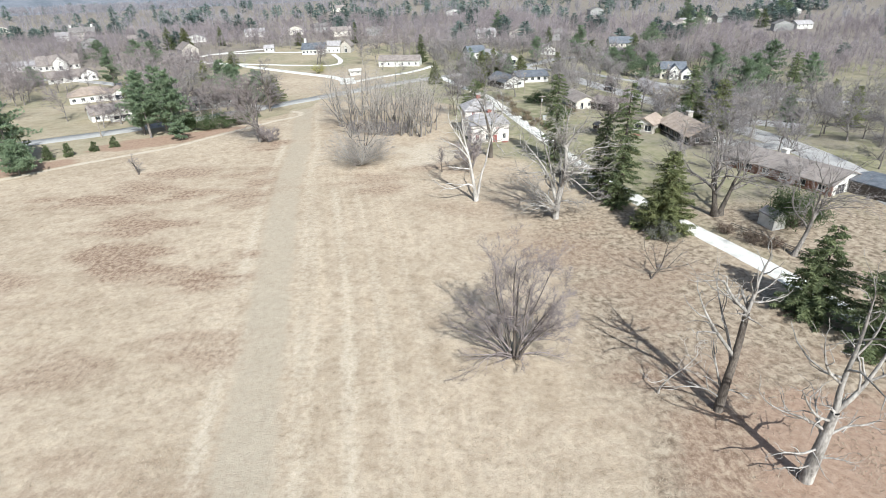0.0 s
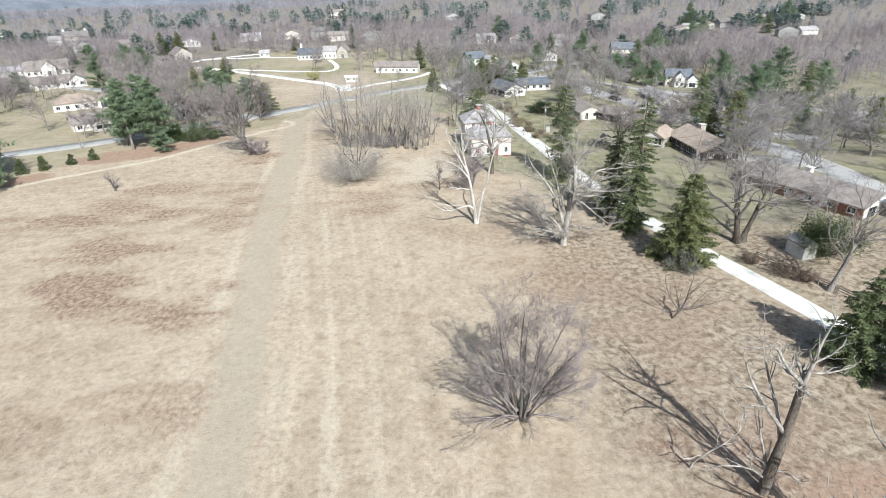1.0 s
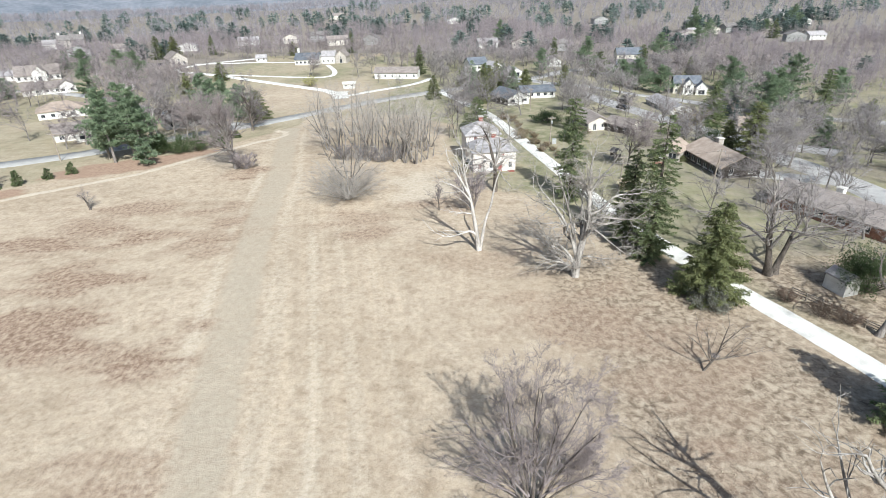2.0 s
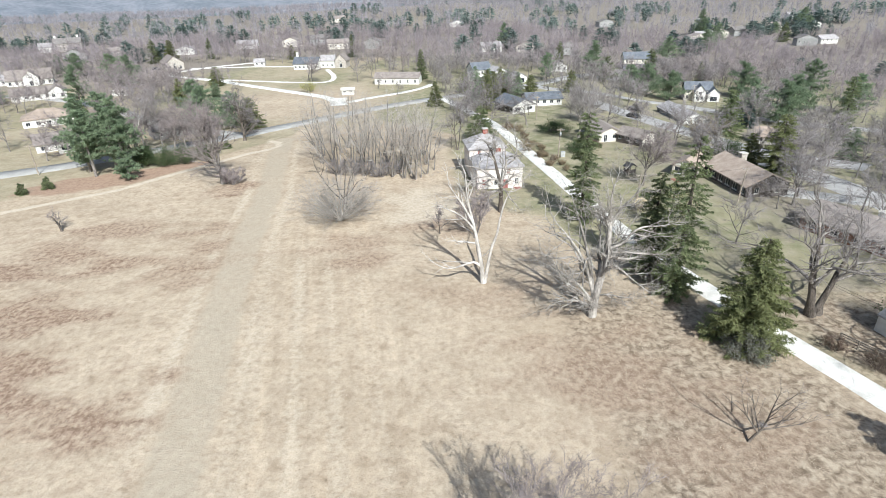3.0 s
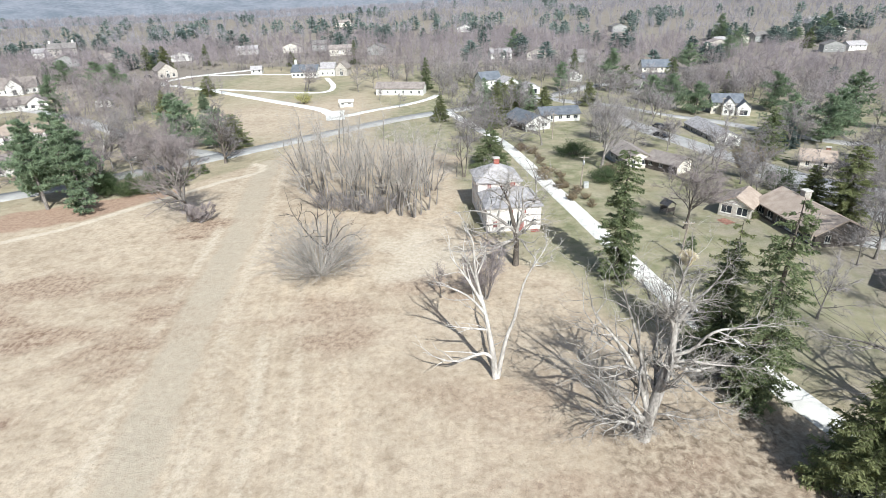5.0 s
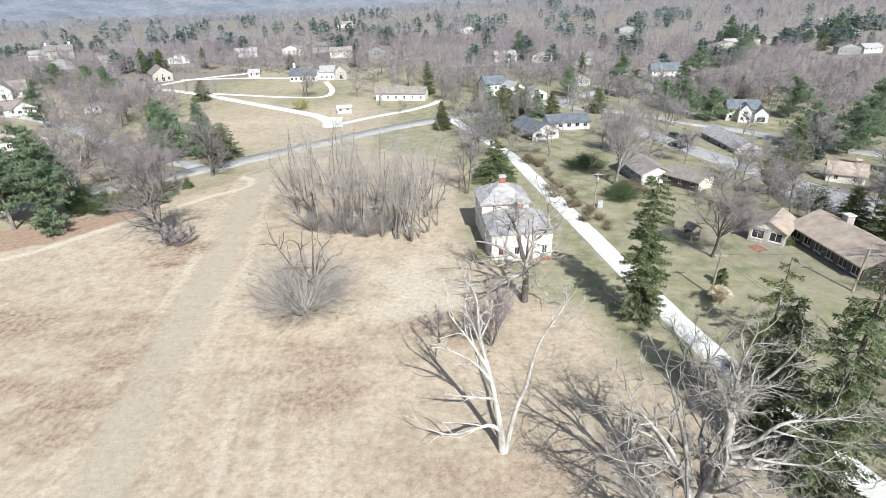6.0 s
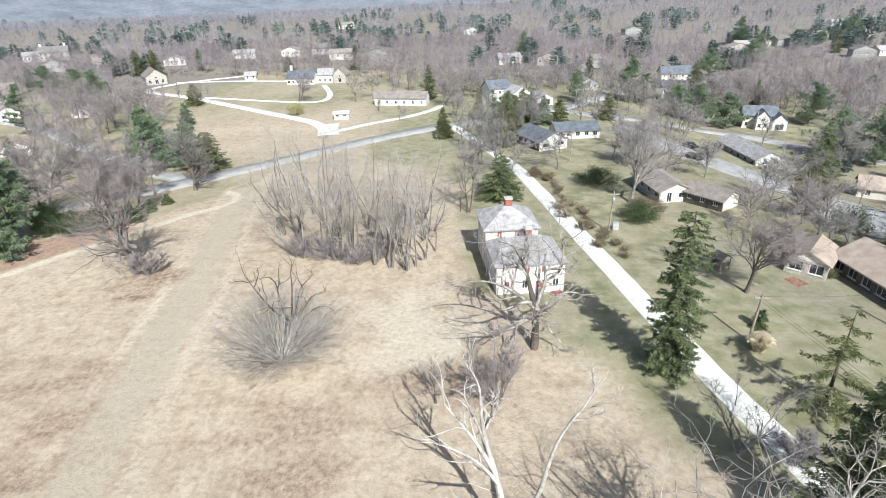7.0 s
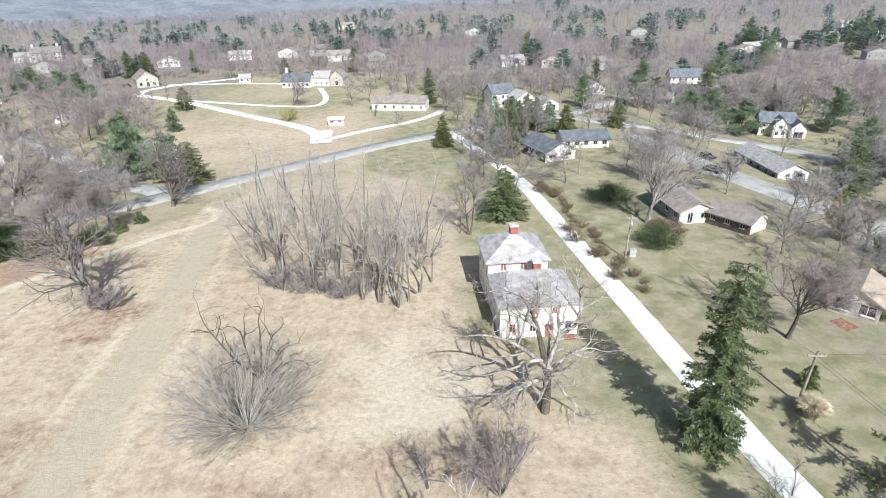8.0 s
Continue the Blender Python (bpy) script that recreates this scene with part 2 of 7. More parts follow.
def build_ground():
    gx = np.concatenate([[-5200, -3800, -2800, -2000, -1500, -1100, -800, -600, -450, -350, -280, -230, -190, -160, -140], np.arange(-128, 131, 1.0),
                         [140, 160, 190, 230, 280, 350, 450, 600, 800, 1100, 1500, 2000, 2800, 3800, 5200]])
    gy = np.concatenate([[-3500, -1500, -600, -250, -120, -60], np.arange(-30, 271, 1.0), np.arange(275, 480, 6.0),
                         [500, 540, 600, 680, 780, 900, 1100, 1350, 1700, 2100, 2600, 3200, 4000, 5200]])
    x, y = np.meshgrid(gx, gy)
    z = height(x, y)
    near = (np.abs(x) < 131) & (y > -31) & (y < 272)
    rough = 0.10 * (waves(x, y, 9, 3) - 0.5) + 0.05 * (waves(x, y, 2.6, 4) - 0.5)
    z = z + np.where(near, rough, 0)
    nx, ny = len(gx), len(gy)
    i = np.arange(nx * ny).reshape(ny, nx)
    quads = np.stack([i[:-1, :-1], i[:-1, 1:], i[1:, 1:], i[1:, :-1]], -1).reshape(-1, 4)
    me = np_mesh("ground", np.stack([x, y, z], -1).reshape(-1, 3), [quads])
    wob = 1.6 * (waves(x, y, 7, 11) - 0.5)
    masks = {}
    # green lawn: about the farmhouse, beyond the drive, in the gardens and up the far knoll
    edge = np.interp(y, [-60, 40, 75, 95, 118, 135, 150, 185, 215], [62, 52, 40, 26, 13, 0, -3, -2, -30]) + 6 * (waves(x, y, 14, 5) - 0.5)
    lawn = smooth((x - edge) / 9) * 0.9
    lawn = np.maximum(lawn, smooth((y - 196) / 14) * (0.35 + 0.5 * waves(x, y, 40, 6)))
    verge = np.interp(x, [-200, -100, -88, -60, -50, -40], [150, 130, 140, 166, 182, 200])
    lawn = np.maximum(lawn, smooth((y - verge + 4) / 6) * (x < -45) * 0.5)
    lawn = lawn * (1 - 0.8 * smooth(1.6 - np.hypot((x + 62) / 34, (y - 245) / 34)))
    masks["lawn"] = lawn * (0.65 + 0.5 * waves(x, y, 11, 7))
    d = along(x, y, TRACK)
    masks["track"] = (0.62 + 0.25 * waves(x, y, 12, 13)) * smooth((3.2 + wob * 0.2 - d) / 0.9)
    w = along(x, y, WHEELS)
    streak = np.zeros_like(x)
    for off, half, k in ((0, 0.7, 0.8), (4.2, 0.9, 0.5), (8.6, 0.8, 0.35)):
        streak = np.maximum(streak, k * smooth((half + 0.5 - np.abs(w - off)) / 0.9) * (x > np.interp(y, [31, 107, 184], [-16, -31, -44])))
    streak = np.maximum(streak, 0.7 * smooth((1.5 - np.abs(d - 4.3)) / 1.4))
    masks["pale"] = streak * (0.35 + 0.6 * waves(x, y, 16, 9))
    masks["pale"] = np.maximum(masks["pale"], smooth((1.2 + wob * 0.25 - along(x, y, FOOTPATH)) / 0.7))
    rus = np.zeros_like(x)
    for cx, cy, ra, rb, s in ((-52.5, 75.5, 8, 6.5, 1.0), (-55.5, 88.5, 8, 5.5, 0.8), (-35, 70, 6, 6, 0.75), (-66, 103, 14, 6, 0.7), (-40, 106, 7, 8, 0.55), (-58, 116, 15, 4.5, 0.55),
                              (-30, 52, 9, 4, 0.45), (-44, 48, 10, 4, 0.4), (-12, 103, 5, 4, 0.5), (-16, 109, 8, 4, 0.42), (-4, 116, 7, 4, 0.45), (26, 66, 10, 9, 0.35),
                              (34, 31, 15, 14, 1.0), (28, 44, 9, 9, 0.55), (18, 76, 11, 8, 0.45), (-45, 139, 6, 4, 0.7), (6, 92, 9, 5, 0.3), (-70, 66, 16, 8, 0.5), (-28, 30, 10, 5, 0.35)):
        q = np.hypot((x - cx) / ra, (y - cy) / rb) + 1.3 * (waves(x * 0.5, y, 5, 21) - 0.5) + 0.6 * (waves(x * 0.6, y, 1.9, 22) - 0.5)
        rus = np.maximum(rus, s * smooth((1.35 - q) / 1.1))
    masks["pale"] = np.maximum(masks["pale"], 0.6 * smooth(1.5 - np.hypot((x + 4.5) / 7.5, (y - 126) / 9.5) + 0.8 * (waves(x, y, 6, 23) - 0.5)))
    masks["russet"] = rus * (1 - masks["track"])
    masks["thatch"] = smooth((x - 7 - 8 * waves(x, y, 15, 61)) / 9) * (1 - smooth((y - 84) / 16)) * (0.75 + 0.25 * waves(x, y, 5, 62)) * (1 - 0.45 * smooth((5.5 - along(x, y, DRIVE)) / 3))
    nee = np.zeros_like(x)
    for cx, cy, ra, rb in ((-78, 147, 15, 7), (-66, 155, 9, 5), (-101, 122, 12, 7), (33, 33, 8, 9)):
        nee = np.maximum(nee, smooth((1.2 - np.hypot((x - cx) / ra, (y - cy - 0.45 * (x - cx)) / rb) + 0.3 * (waves(x, y, 4, 31) - 0.5)) / 0.5))
    masks["needles"] = nee * smooth((along(x, y, FOOTPATH) - 1.0) / 0.8)
    wood = smooth((np.hypot(x, y) - 330) / 90) + 0 * x
    masks["litter"] = np.maximum(wood * (0.55 + 0.5 * waves(x, y, 60, 41)) * ((x < -115) | (x > 20) | (y > 400)), 0.55 * smooth((x - 33) / 12) * waves(x, y, 17, 42) * (y > 90))
    # mown rows beside the track
    masks["rows"] = smooth((x - np.interp(y, [-30, 31, 107, 184], [-6, -15, -30, -43])) / 3) * (1 - smooth((w - 9) / 6)) * smooth((170 - y) / 30)
    me.attributes.new("across", "FLOAT", "POINT").data.foreach_set("value", (w * np.sign(x - np.interp(y, [-30, 31, 58, 86, 118], [-1, -8.7, -13, -18.8, -26]))).astype(np.float32).ravel())
    for key, value in masks.items():
        me.attributes.new(key, "FLOAT", "POINT").data.foreach_set("value", np.clip(value, 0, 1).astype(np.float32).ravel())
    me.polygons.foreach_set("use_smooth", np.ones(len(me.polygons), bool))
    me.materials.append(ground_material())
    return tagged(new("ground", me), "dry tan meadow with mown track, russet patches and green lawns", "ground", kind="structure")


def ground_material():
    m = bpy.data.materials.new("meadow")
    m.use_nodes = True
    n, l = m.node_tree.nodes, m.node_tree.links
    b = n["Principled BSDF"]
    b.inputs["Roughness"].default_value = 0.95
    b.inputs["Specular IOR Level"].default_value = 0.1
    tc = n.new("ShaderNodeTexCoord")

    def tex(scale, detail=4, rough=0.55, warp=0.0):
        t = n.new("ShaderNodeTexNoise")
        t.inputs["Scale"].default_value, t.inputs["Detail"].default_value = scale, detail
        t.inputs["Roughness"].default_value, t.inputs["Distortion"].default_value = rough, warp
        l.new(tc.outputs["Object"], t.inputs["Vector"])
        return t.outputs[0]

    def ramp(value, *stops):
        r = n.new("ShaderNodeValToRGB")
        while len(r.color_ramp.elements) < len(stops):
            r.color_ramp.elements.new(0.5)
        for e, (p, c) in zip(r.color_ramp.elements, stops):
            e.position, e.color = p, (*c, 1)
        l.new(value, r.inputs[0])
        return r.outputs[0]

    def mixed(factor, a, c, how="MIX"):
        x = n.new("ShaderNodeMix")
        x.data_type, x.blend_type = "RGBA", how
        if isinstance(factor, float):
            x.inputs["Factor"].default_value = factor
        else:
            l.new(factor, x.inputs["Factor"])
        l.new(a, x.inputs["A"])
        l.new(c, x.inputs["B"])
        return x.outputs["Result"]

    def attr(key, value, lo, hi):
        """A mask roughened by noise at its edges."""
        a, s, r = n.new("ShaderNodeAttribute"), n.new("ShaderNodeMath"), n.new("ShaderNodeMapRange")
        a.attribute_name = key
        s.operation = "MULTIPLY_ADD"
        l.new(value, s.inputs[0])
        s.inputs[1].default_value = 0.7
        l.new(a.outputs["Fac"], s.inputs[2])
        r.inputs["From Min"].default_value, r.inputs["From Max"].default_value = lo, hi
        l.new(s.outputs[0], r.inputs[0])
        return r.outputs[0]

    blown = n.new("ShaderNodeMapping")
    blown.inputs["Scale"].default_value = (0.95, 0.75, 1.0)
    l.new(tc.outputs["Object"], blown.inputs[0])
    lay = n.new("ShaderNodeTexNoise")
    lay.inputs["Scale"].default_value, lay.inputs["Detail"].default_value, lay.inputs["Roughness"].default_value = 1.5, 6, 0.68
    l.new(blown.outputs[0], lay.inputs["Vector"])
    streak = lay.outputs[0]
    big, mid, small, tiny = tex(0.045), tex(0.35, 5), tex(1.6, 6, 0.65), tex(6.5, 5, 0.7)
    straw = ramp(mid, (0.28, (0.38, 0.312, 0.24)), (0.5, (0.48, 0.403, 0.316)), (0.72, (0.555, 0.475, 0.38)))
    tuft = ramp(small, (0.29, (0.36, 0.33, 0.29)), (0.42, (0.84, 0.82, 0.79)), (0.54, (1.0, 1.0, 1.0)), (0.72, (1.15, 1.14, 1.12)))
    base = mixed(0.5, straw, tuft, "MULTIPLY")
    clump = ramp(tex(0.75, 5, 0.6, 0.6), (0.33, (0.80, 0.775, 0.74)), (0.46, (0.98, 0.975, 0.97)), (0.62, (1.09, 1.08, 1.065)))
    base = mixed(0.8, base, clump, "MULTIPLY")
    drift = ramp(big, (0.3, (0.80, 0.77, 0.73)), (0.65, (1.09, 1.08, 1.07)))
    base = mixed(0.7, base, drift, "MULTIPLY")
    green = ramp(mid, (0.32, (0.17, 0.175, 0.10)), (0.48, (0.245, 0.24, 0.147)), (0.66, (0.345, 0.318, 0.222)))
    base = mixed(attr("lawn", mid, 0.45, 1.15), base, green)
    base = mixed(attr("track", small, 0.5, 1.15), base, ramp(mid, (0.3, (0.40, 0.342, 0.265)), (0.7, (0.455, 0.392, 0.31))))
    base = mixed(attr("pale", small, 0.5, 1.15), base, ramp(small, (0.3, (0.53, 0.46, 0.365)), (0.7, (0.63, 0.555, 0.455))))
    row, stretch, lanes = n.new("ShaderNodeAttribute"), n.new("ShaderNodeCombineXYZ"), n.new("ShaderNodeTexNoise")
    row.attribute_name = "across"
    far_along = n.new("ShaderNodeSeparateXYZ")
    l.new(tc.outputs["Object"], far_along.inputs[0])
    slow = n.new("ShaderNodeMath")
    slow.operation, slow.inputs[1].default_value = "MULTIPLY", 0.035
    l.new(far_along.outputs["Y"], slow.inputs[0])
    l.new(row.outputs["Fac"], stretch.inputs["X"])
    l.new(slow.outputs[0], stretch.inputs["Y"])
    lanes.inputs["Scale"].default_value, lanes.inputs["Detail"].default_value = 0.75, 4
    l.new(stretch.outputs[0], lanes.inputs["Vector"])
    mown = mixed(1.0, base, ramp(lanes.outputs[0], (0.32, (0.935, 0.93, 0.92)), (0.5, (1.01, 1.01, 1.01)), (0.68, (1.10, 1.097, 1.088))), "MULTIPLY")
    base = mixed(attr("rows", mid, 0.3, 1.1), base, mown)
    matted = ramp(tex(1.1, 6, 0.66, 0.4), (0.36, (0.15, 0.116, 0.085)), (0.47, (0.278, 0.222, 0.167)), (0.61, (0.44, 0.368, 0.285)))
    base = mixed(attr("thatch", mid, 0.25, 1.2), base, matted)
    base = mixed(attr("russet", streak, 0.32, 1.06), base, ramp(streak, (0.36, (0.43, 0.34, 0.255)), (0.5, (0.305, 0.222, 0.165)), (0.62, (0.20, 0.137, 0.10))))
    base = mixed(attr("needles", small, 0.5, 1.0), base, ramp(small, (0.3, (0.27, 0.18, 0.13)), (0.7, (0.41, 0.30, 0.23))))
    base = mixed(attr("litter", mid, 0.5, 1.1), base, ramp(small, (0.3, (0.18, 0.155, 0.13)), (0.7, (0.30, 0.265, 0.23))))
    fleck = ramp(tiny, (0.30, (0.42, 0.40, 0.37)), (0.46, (1, 1, 1)), (0.7, (1.16, 1.15, 1.14)))
    base = mixed(0.45, base, fleck, "MULTIPLY")
    l.new(base, b.inputs["Base Color"])
    bp = n.new("ShaderNodeBump")
    bp.inputs["Strength"].default_value, bp.inputs["Distance"].default_value = 0.55, 0.12
    add = n.new("ShaderNodeMath")
    add.operation = "MULTIPLY_ADD"
    l.new(small, add.inputs[0])
    add.inputs[1].default_value = 1.6
    l.new(tiny, add.inputs[2])
    l.new(add.outputs[0], bp.inputs["Height"])
    l.new(bp.outputs[0], b.inputs["Normal"])
    return m


build_ground()


def resample(line, step):
    pts = [Vector(p).to_3d() for p in line]
    # rounded corners
    for _ in range(2):
        out = [pts[0]]
        for a, c in zip(pts, pts[1:]):
            out += [a.lerp(c, 0.25), a.lerp(c, 0.75)]
        pts = out + [pts[-1]]
    res = [pts[0]]
    for p in pts[1:]:
        gap = (p - res[-1]).length
        if gap < step * 0.6:
            continue
        k = max(1, round(gap / step))
        a = res[-1].copy()
        res += [a.lerp(p, (j + 1) / k) for j in range(k)]
    return res


def strip(name, line, width, mat, label, category, lift=0.05, wobble=0.1, step=2.0):
    """A road or drive as a bed of its own, with shoulders that go down into the ground."""
    rng = np.random.RandomState(len(name) * 7 + int(abs(line[0][0])))
    pts = resample(line, step)
    verts, quads = [], []
    for i, p in enumerate(pts):
        d = (pts[min(i + 1, len(pts) - 1)] - pts[max(i - 1, 0)]).normalized()
        side = Vector((d.y, -d.x, 0))
        half = width / 2 + rng.uniform(-wobble, wobble)
        z = max(ground_z(*(p + side * k).xy) for k in (-half, 0, half)) + lift + 0.06
        for k, dz in ((-half - 0.25, -0.45), (-half, 0), (0, 0.03), (half, 0), (half + 0.25, -0.45)):
            q = p + side * k
            verts.append((q.x, q.y, z + dz))
        if i:
            a = 5 * i
            quads += [(a - 5 + j, a - 4 + j, a + 1 + j, a + j) for j in range(4)]
    me = np_mesh(name, verts, [quads])
    me.materials.append(mat)
    return tagged(new(name, me), label, category, kind="structure")


ROAD = [(-210, 96), (-150, 128), (-107, 153), (-95, 160), (-68.5, 184), (-52, 202), (-37, 220), (-18, 240), (-4, 250.5), (10, 259), (45, 280), (80, 330)]
strip("drive", DRIVE, 3.2, GRAVEL, "bright white gravel farm drive between meadow and gardens", "drive", wobble=0.06)
strip("road", ROAD, 6.4, ASPHALT, "worn grey asphalt country road along the meadow edge", "road")
strip("side_road", [(-62, 191), (-72, 197), (-84, 203), (-110, 226), (-150, 262), (-190, 282), (-260, 300)], 5, ASPHALT, "grey asphalt side road among bare trees", "road")
strip("farm_lane", [(-41, 243), (-48, 259), (-57, 267.8), (-86, 291), (-118, 317), (-138, 330), (-150, 336), (-154, 348), (-148, 362), (-138, 372), (-120, 385)], 4.2, GRAVEL, "white gravel lane winding up to the stone barn", "lane")
strip("upper_lane", [(-133, 325), (-100, 313), (-76, 304), (-56, 299.5), (-56, 318), (-66, 346)], 2.4, GRAVEL, "pale gravel loop lane on the grassy knoll", "lane")
strip("back_lane", [(-150, 366), (-134, 366), (-114, 367), (-88, 362)], 2.6, GRAVEL, "pale gravel lane behind the knoll lawn", "lane")
strip("barn_lane", [(-42, 243), (-31, 257), (-16, 269.5), (-9, 280), (-6, 288)], 3.0, GRAVEL, "white gravel lane to the long white barn", "lane")
strip("parking_area", [(-44, 258), (-42.5, 248), (-40.5, 240)], 6.5, GRAVEL, "white gravel turning area beside the road", "parking area")
strip("street", [(28, 283), (38, 276), (50, 260), (72, 258), (95, 258), (104, 246), (118, 219), (150, 196)], 5.5, PALE_ASPHALT, "sun-bleached residential street with lawns beside it", "street")
strip("cul_de_sac", [(98, 150), (82, 168), (73, 186), (64, 203), (57, 222), (52, 244)], 7.0, PALE_ASPHALT, "sun-bleached cul-de-sac between ranch houses", "street")
strip("lower_street", [(76, 60), (82, 105), (80, 135), (77, 149), (73, 170)], 7.5, PALE_ASPHALT, "wide pale asphalt street behind the gardens", "street")
strip("side_drive", [(58, 132), (64, 130), (72, 126), (80, 122)], 5.0, ASPHALT, "dark asphalt house drive between lawns", "drive")

# ---------------------------------------------------------------- plants


class Wood:
    """Collects tapering limbs and twigs as arrays."""

    def __init__(self):
        self.v, self.q, self.t, self.n = [], [], [], 0

    def tube(self, pts, rad, k):
        pts, rad = np.asarray(pts), np.asarray(rad)
        d = pts[-1] - pts[0]
        d = d / (np.linalg.norm(d) + 1e-9)
        ref = np.array([1.0, 0, 0]) if abs(d[2]) > 0.8 else np.array([0, 0, 1.0])
        u = np.cross(d, ref)
        u /= np.linalg.norm(u)
        w = np.cross(d, u)
        a = np.arange(k) * math.tau / k
        ring = np.cos(a)[:, None] * u + np.sin(a)[:, None] * w
        self.v.append((pts[:, None] + rad[:, None, None] * ring[None]).reshape(-1, 3))
        i = self.n + np.arange(len(pts) * k).reshape(-1, k)
        j = np.roll(i, -1, 1)
        self.q.append(np.stack([i[:-1], j[:-1], j[1:], i[1:]], -1).reshape(-1, 4))
        self.n += len(pts) * k

    def spikes(self, p, q, r):
        """Three-sided twigs from p to q with base radius r."""
        p, q = np.asarray(p), np.asarray(q)
        d = q - p
        d = d / (np.linalg.norm(d, axis=1, keepdims=True) + 1e-9)
        u = np.cross(d, np.where(np.abs(d[:, 2:]) > 0.8, [[1.0, 0, 0]], [[0, 0, 1.0]]))
        u /= np.linalg.norm(u, axis=1, keepdims=True) + 1e-9
        w = np.cross(d, u)
        r = np.broadcast_to(np.asarray(r, float), (len(p),))[:, None]
        vs = np.stack([p + r * u, p + r * (-0.5 * u + 0.87 * w), p + r * (-0.5 * u - 0.87 * w), q], 1)
        i = self.n + 4 * np.arange(len(p))[:, None]
        self.v.append(vs.reshape(-1, 3))
        self.t += [i + [0, 1, 3], i + [1, 2, 3], i + [2, 0, 3]]
        self.n += 4 * len(p)

    def blades(self, p, q, w):
        """Flat needle sprays: slim triangles from p to q, w wide at the base, turned at random."""
        p, q = np.asarray(p), np.asarray(q)
        d = q - p
        s = np.cross(d, np.random.RandomState(len(p)).normal(size=d.shape))
        s *= (np.asarray(w) / (np.linalg.norm(s, axis=1) + 1e-9))[:, None] if np.ndim(w) else w / (np.linalg.norm(s, axis=1, keepdims=True) + 1e-9)
        vs = np.stack([p - s * 0.5, p + s * 0.5, q], 1)
        i = self.n + 3 * np.arange(len(p))[:, None]
        self.v.append(vs.reshape(-1, 3))
        self.t.append(i + [0, 1, 2])
        self.n += 3 * len(p)

    def mesh(self, name):
        if not self.v:
            return None
        faces = ([np.concatenate(self.q)] if self.q else []) + ([np.concatenate(self.t)] if self.t else [])
        me = np_mesh(name, np.concatenate(self.v), faces)
        me.polygons.foreach_set("use_smooth", np.ones(len(me.polygons), bool))
        return me


def unit(v):
    return v / (np.linalg.norm(v) + 1e-9)


def turned(rng, d, angle):
    """d bent by an angle to a random side."""
    s = np.cross(d, rng.normal(size=3))
    return unit(d * math.cos(angle) + unit(s) * math.sin(angle))


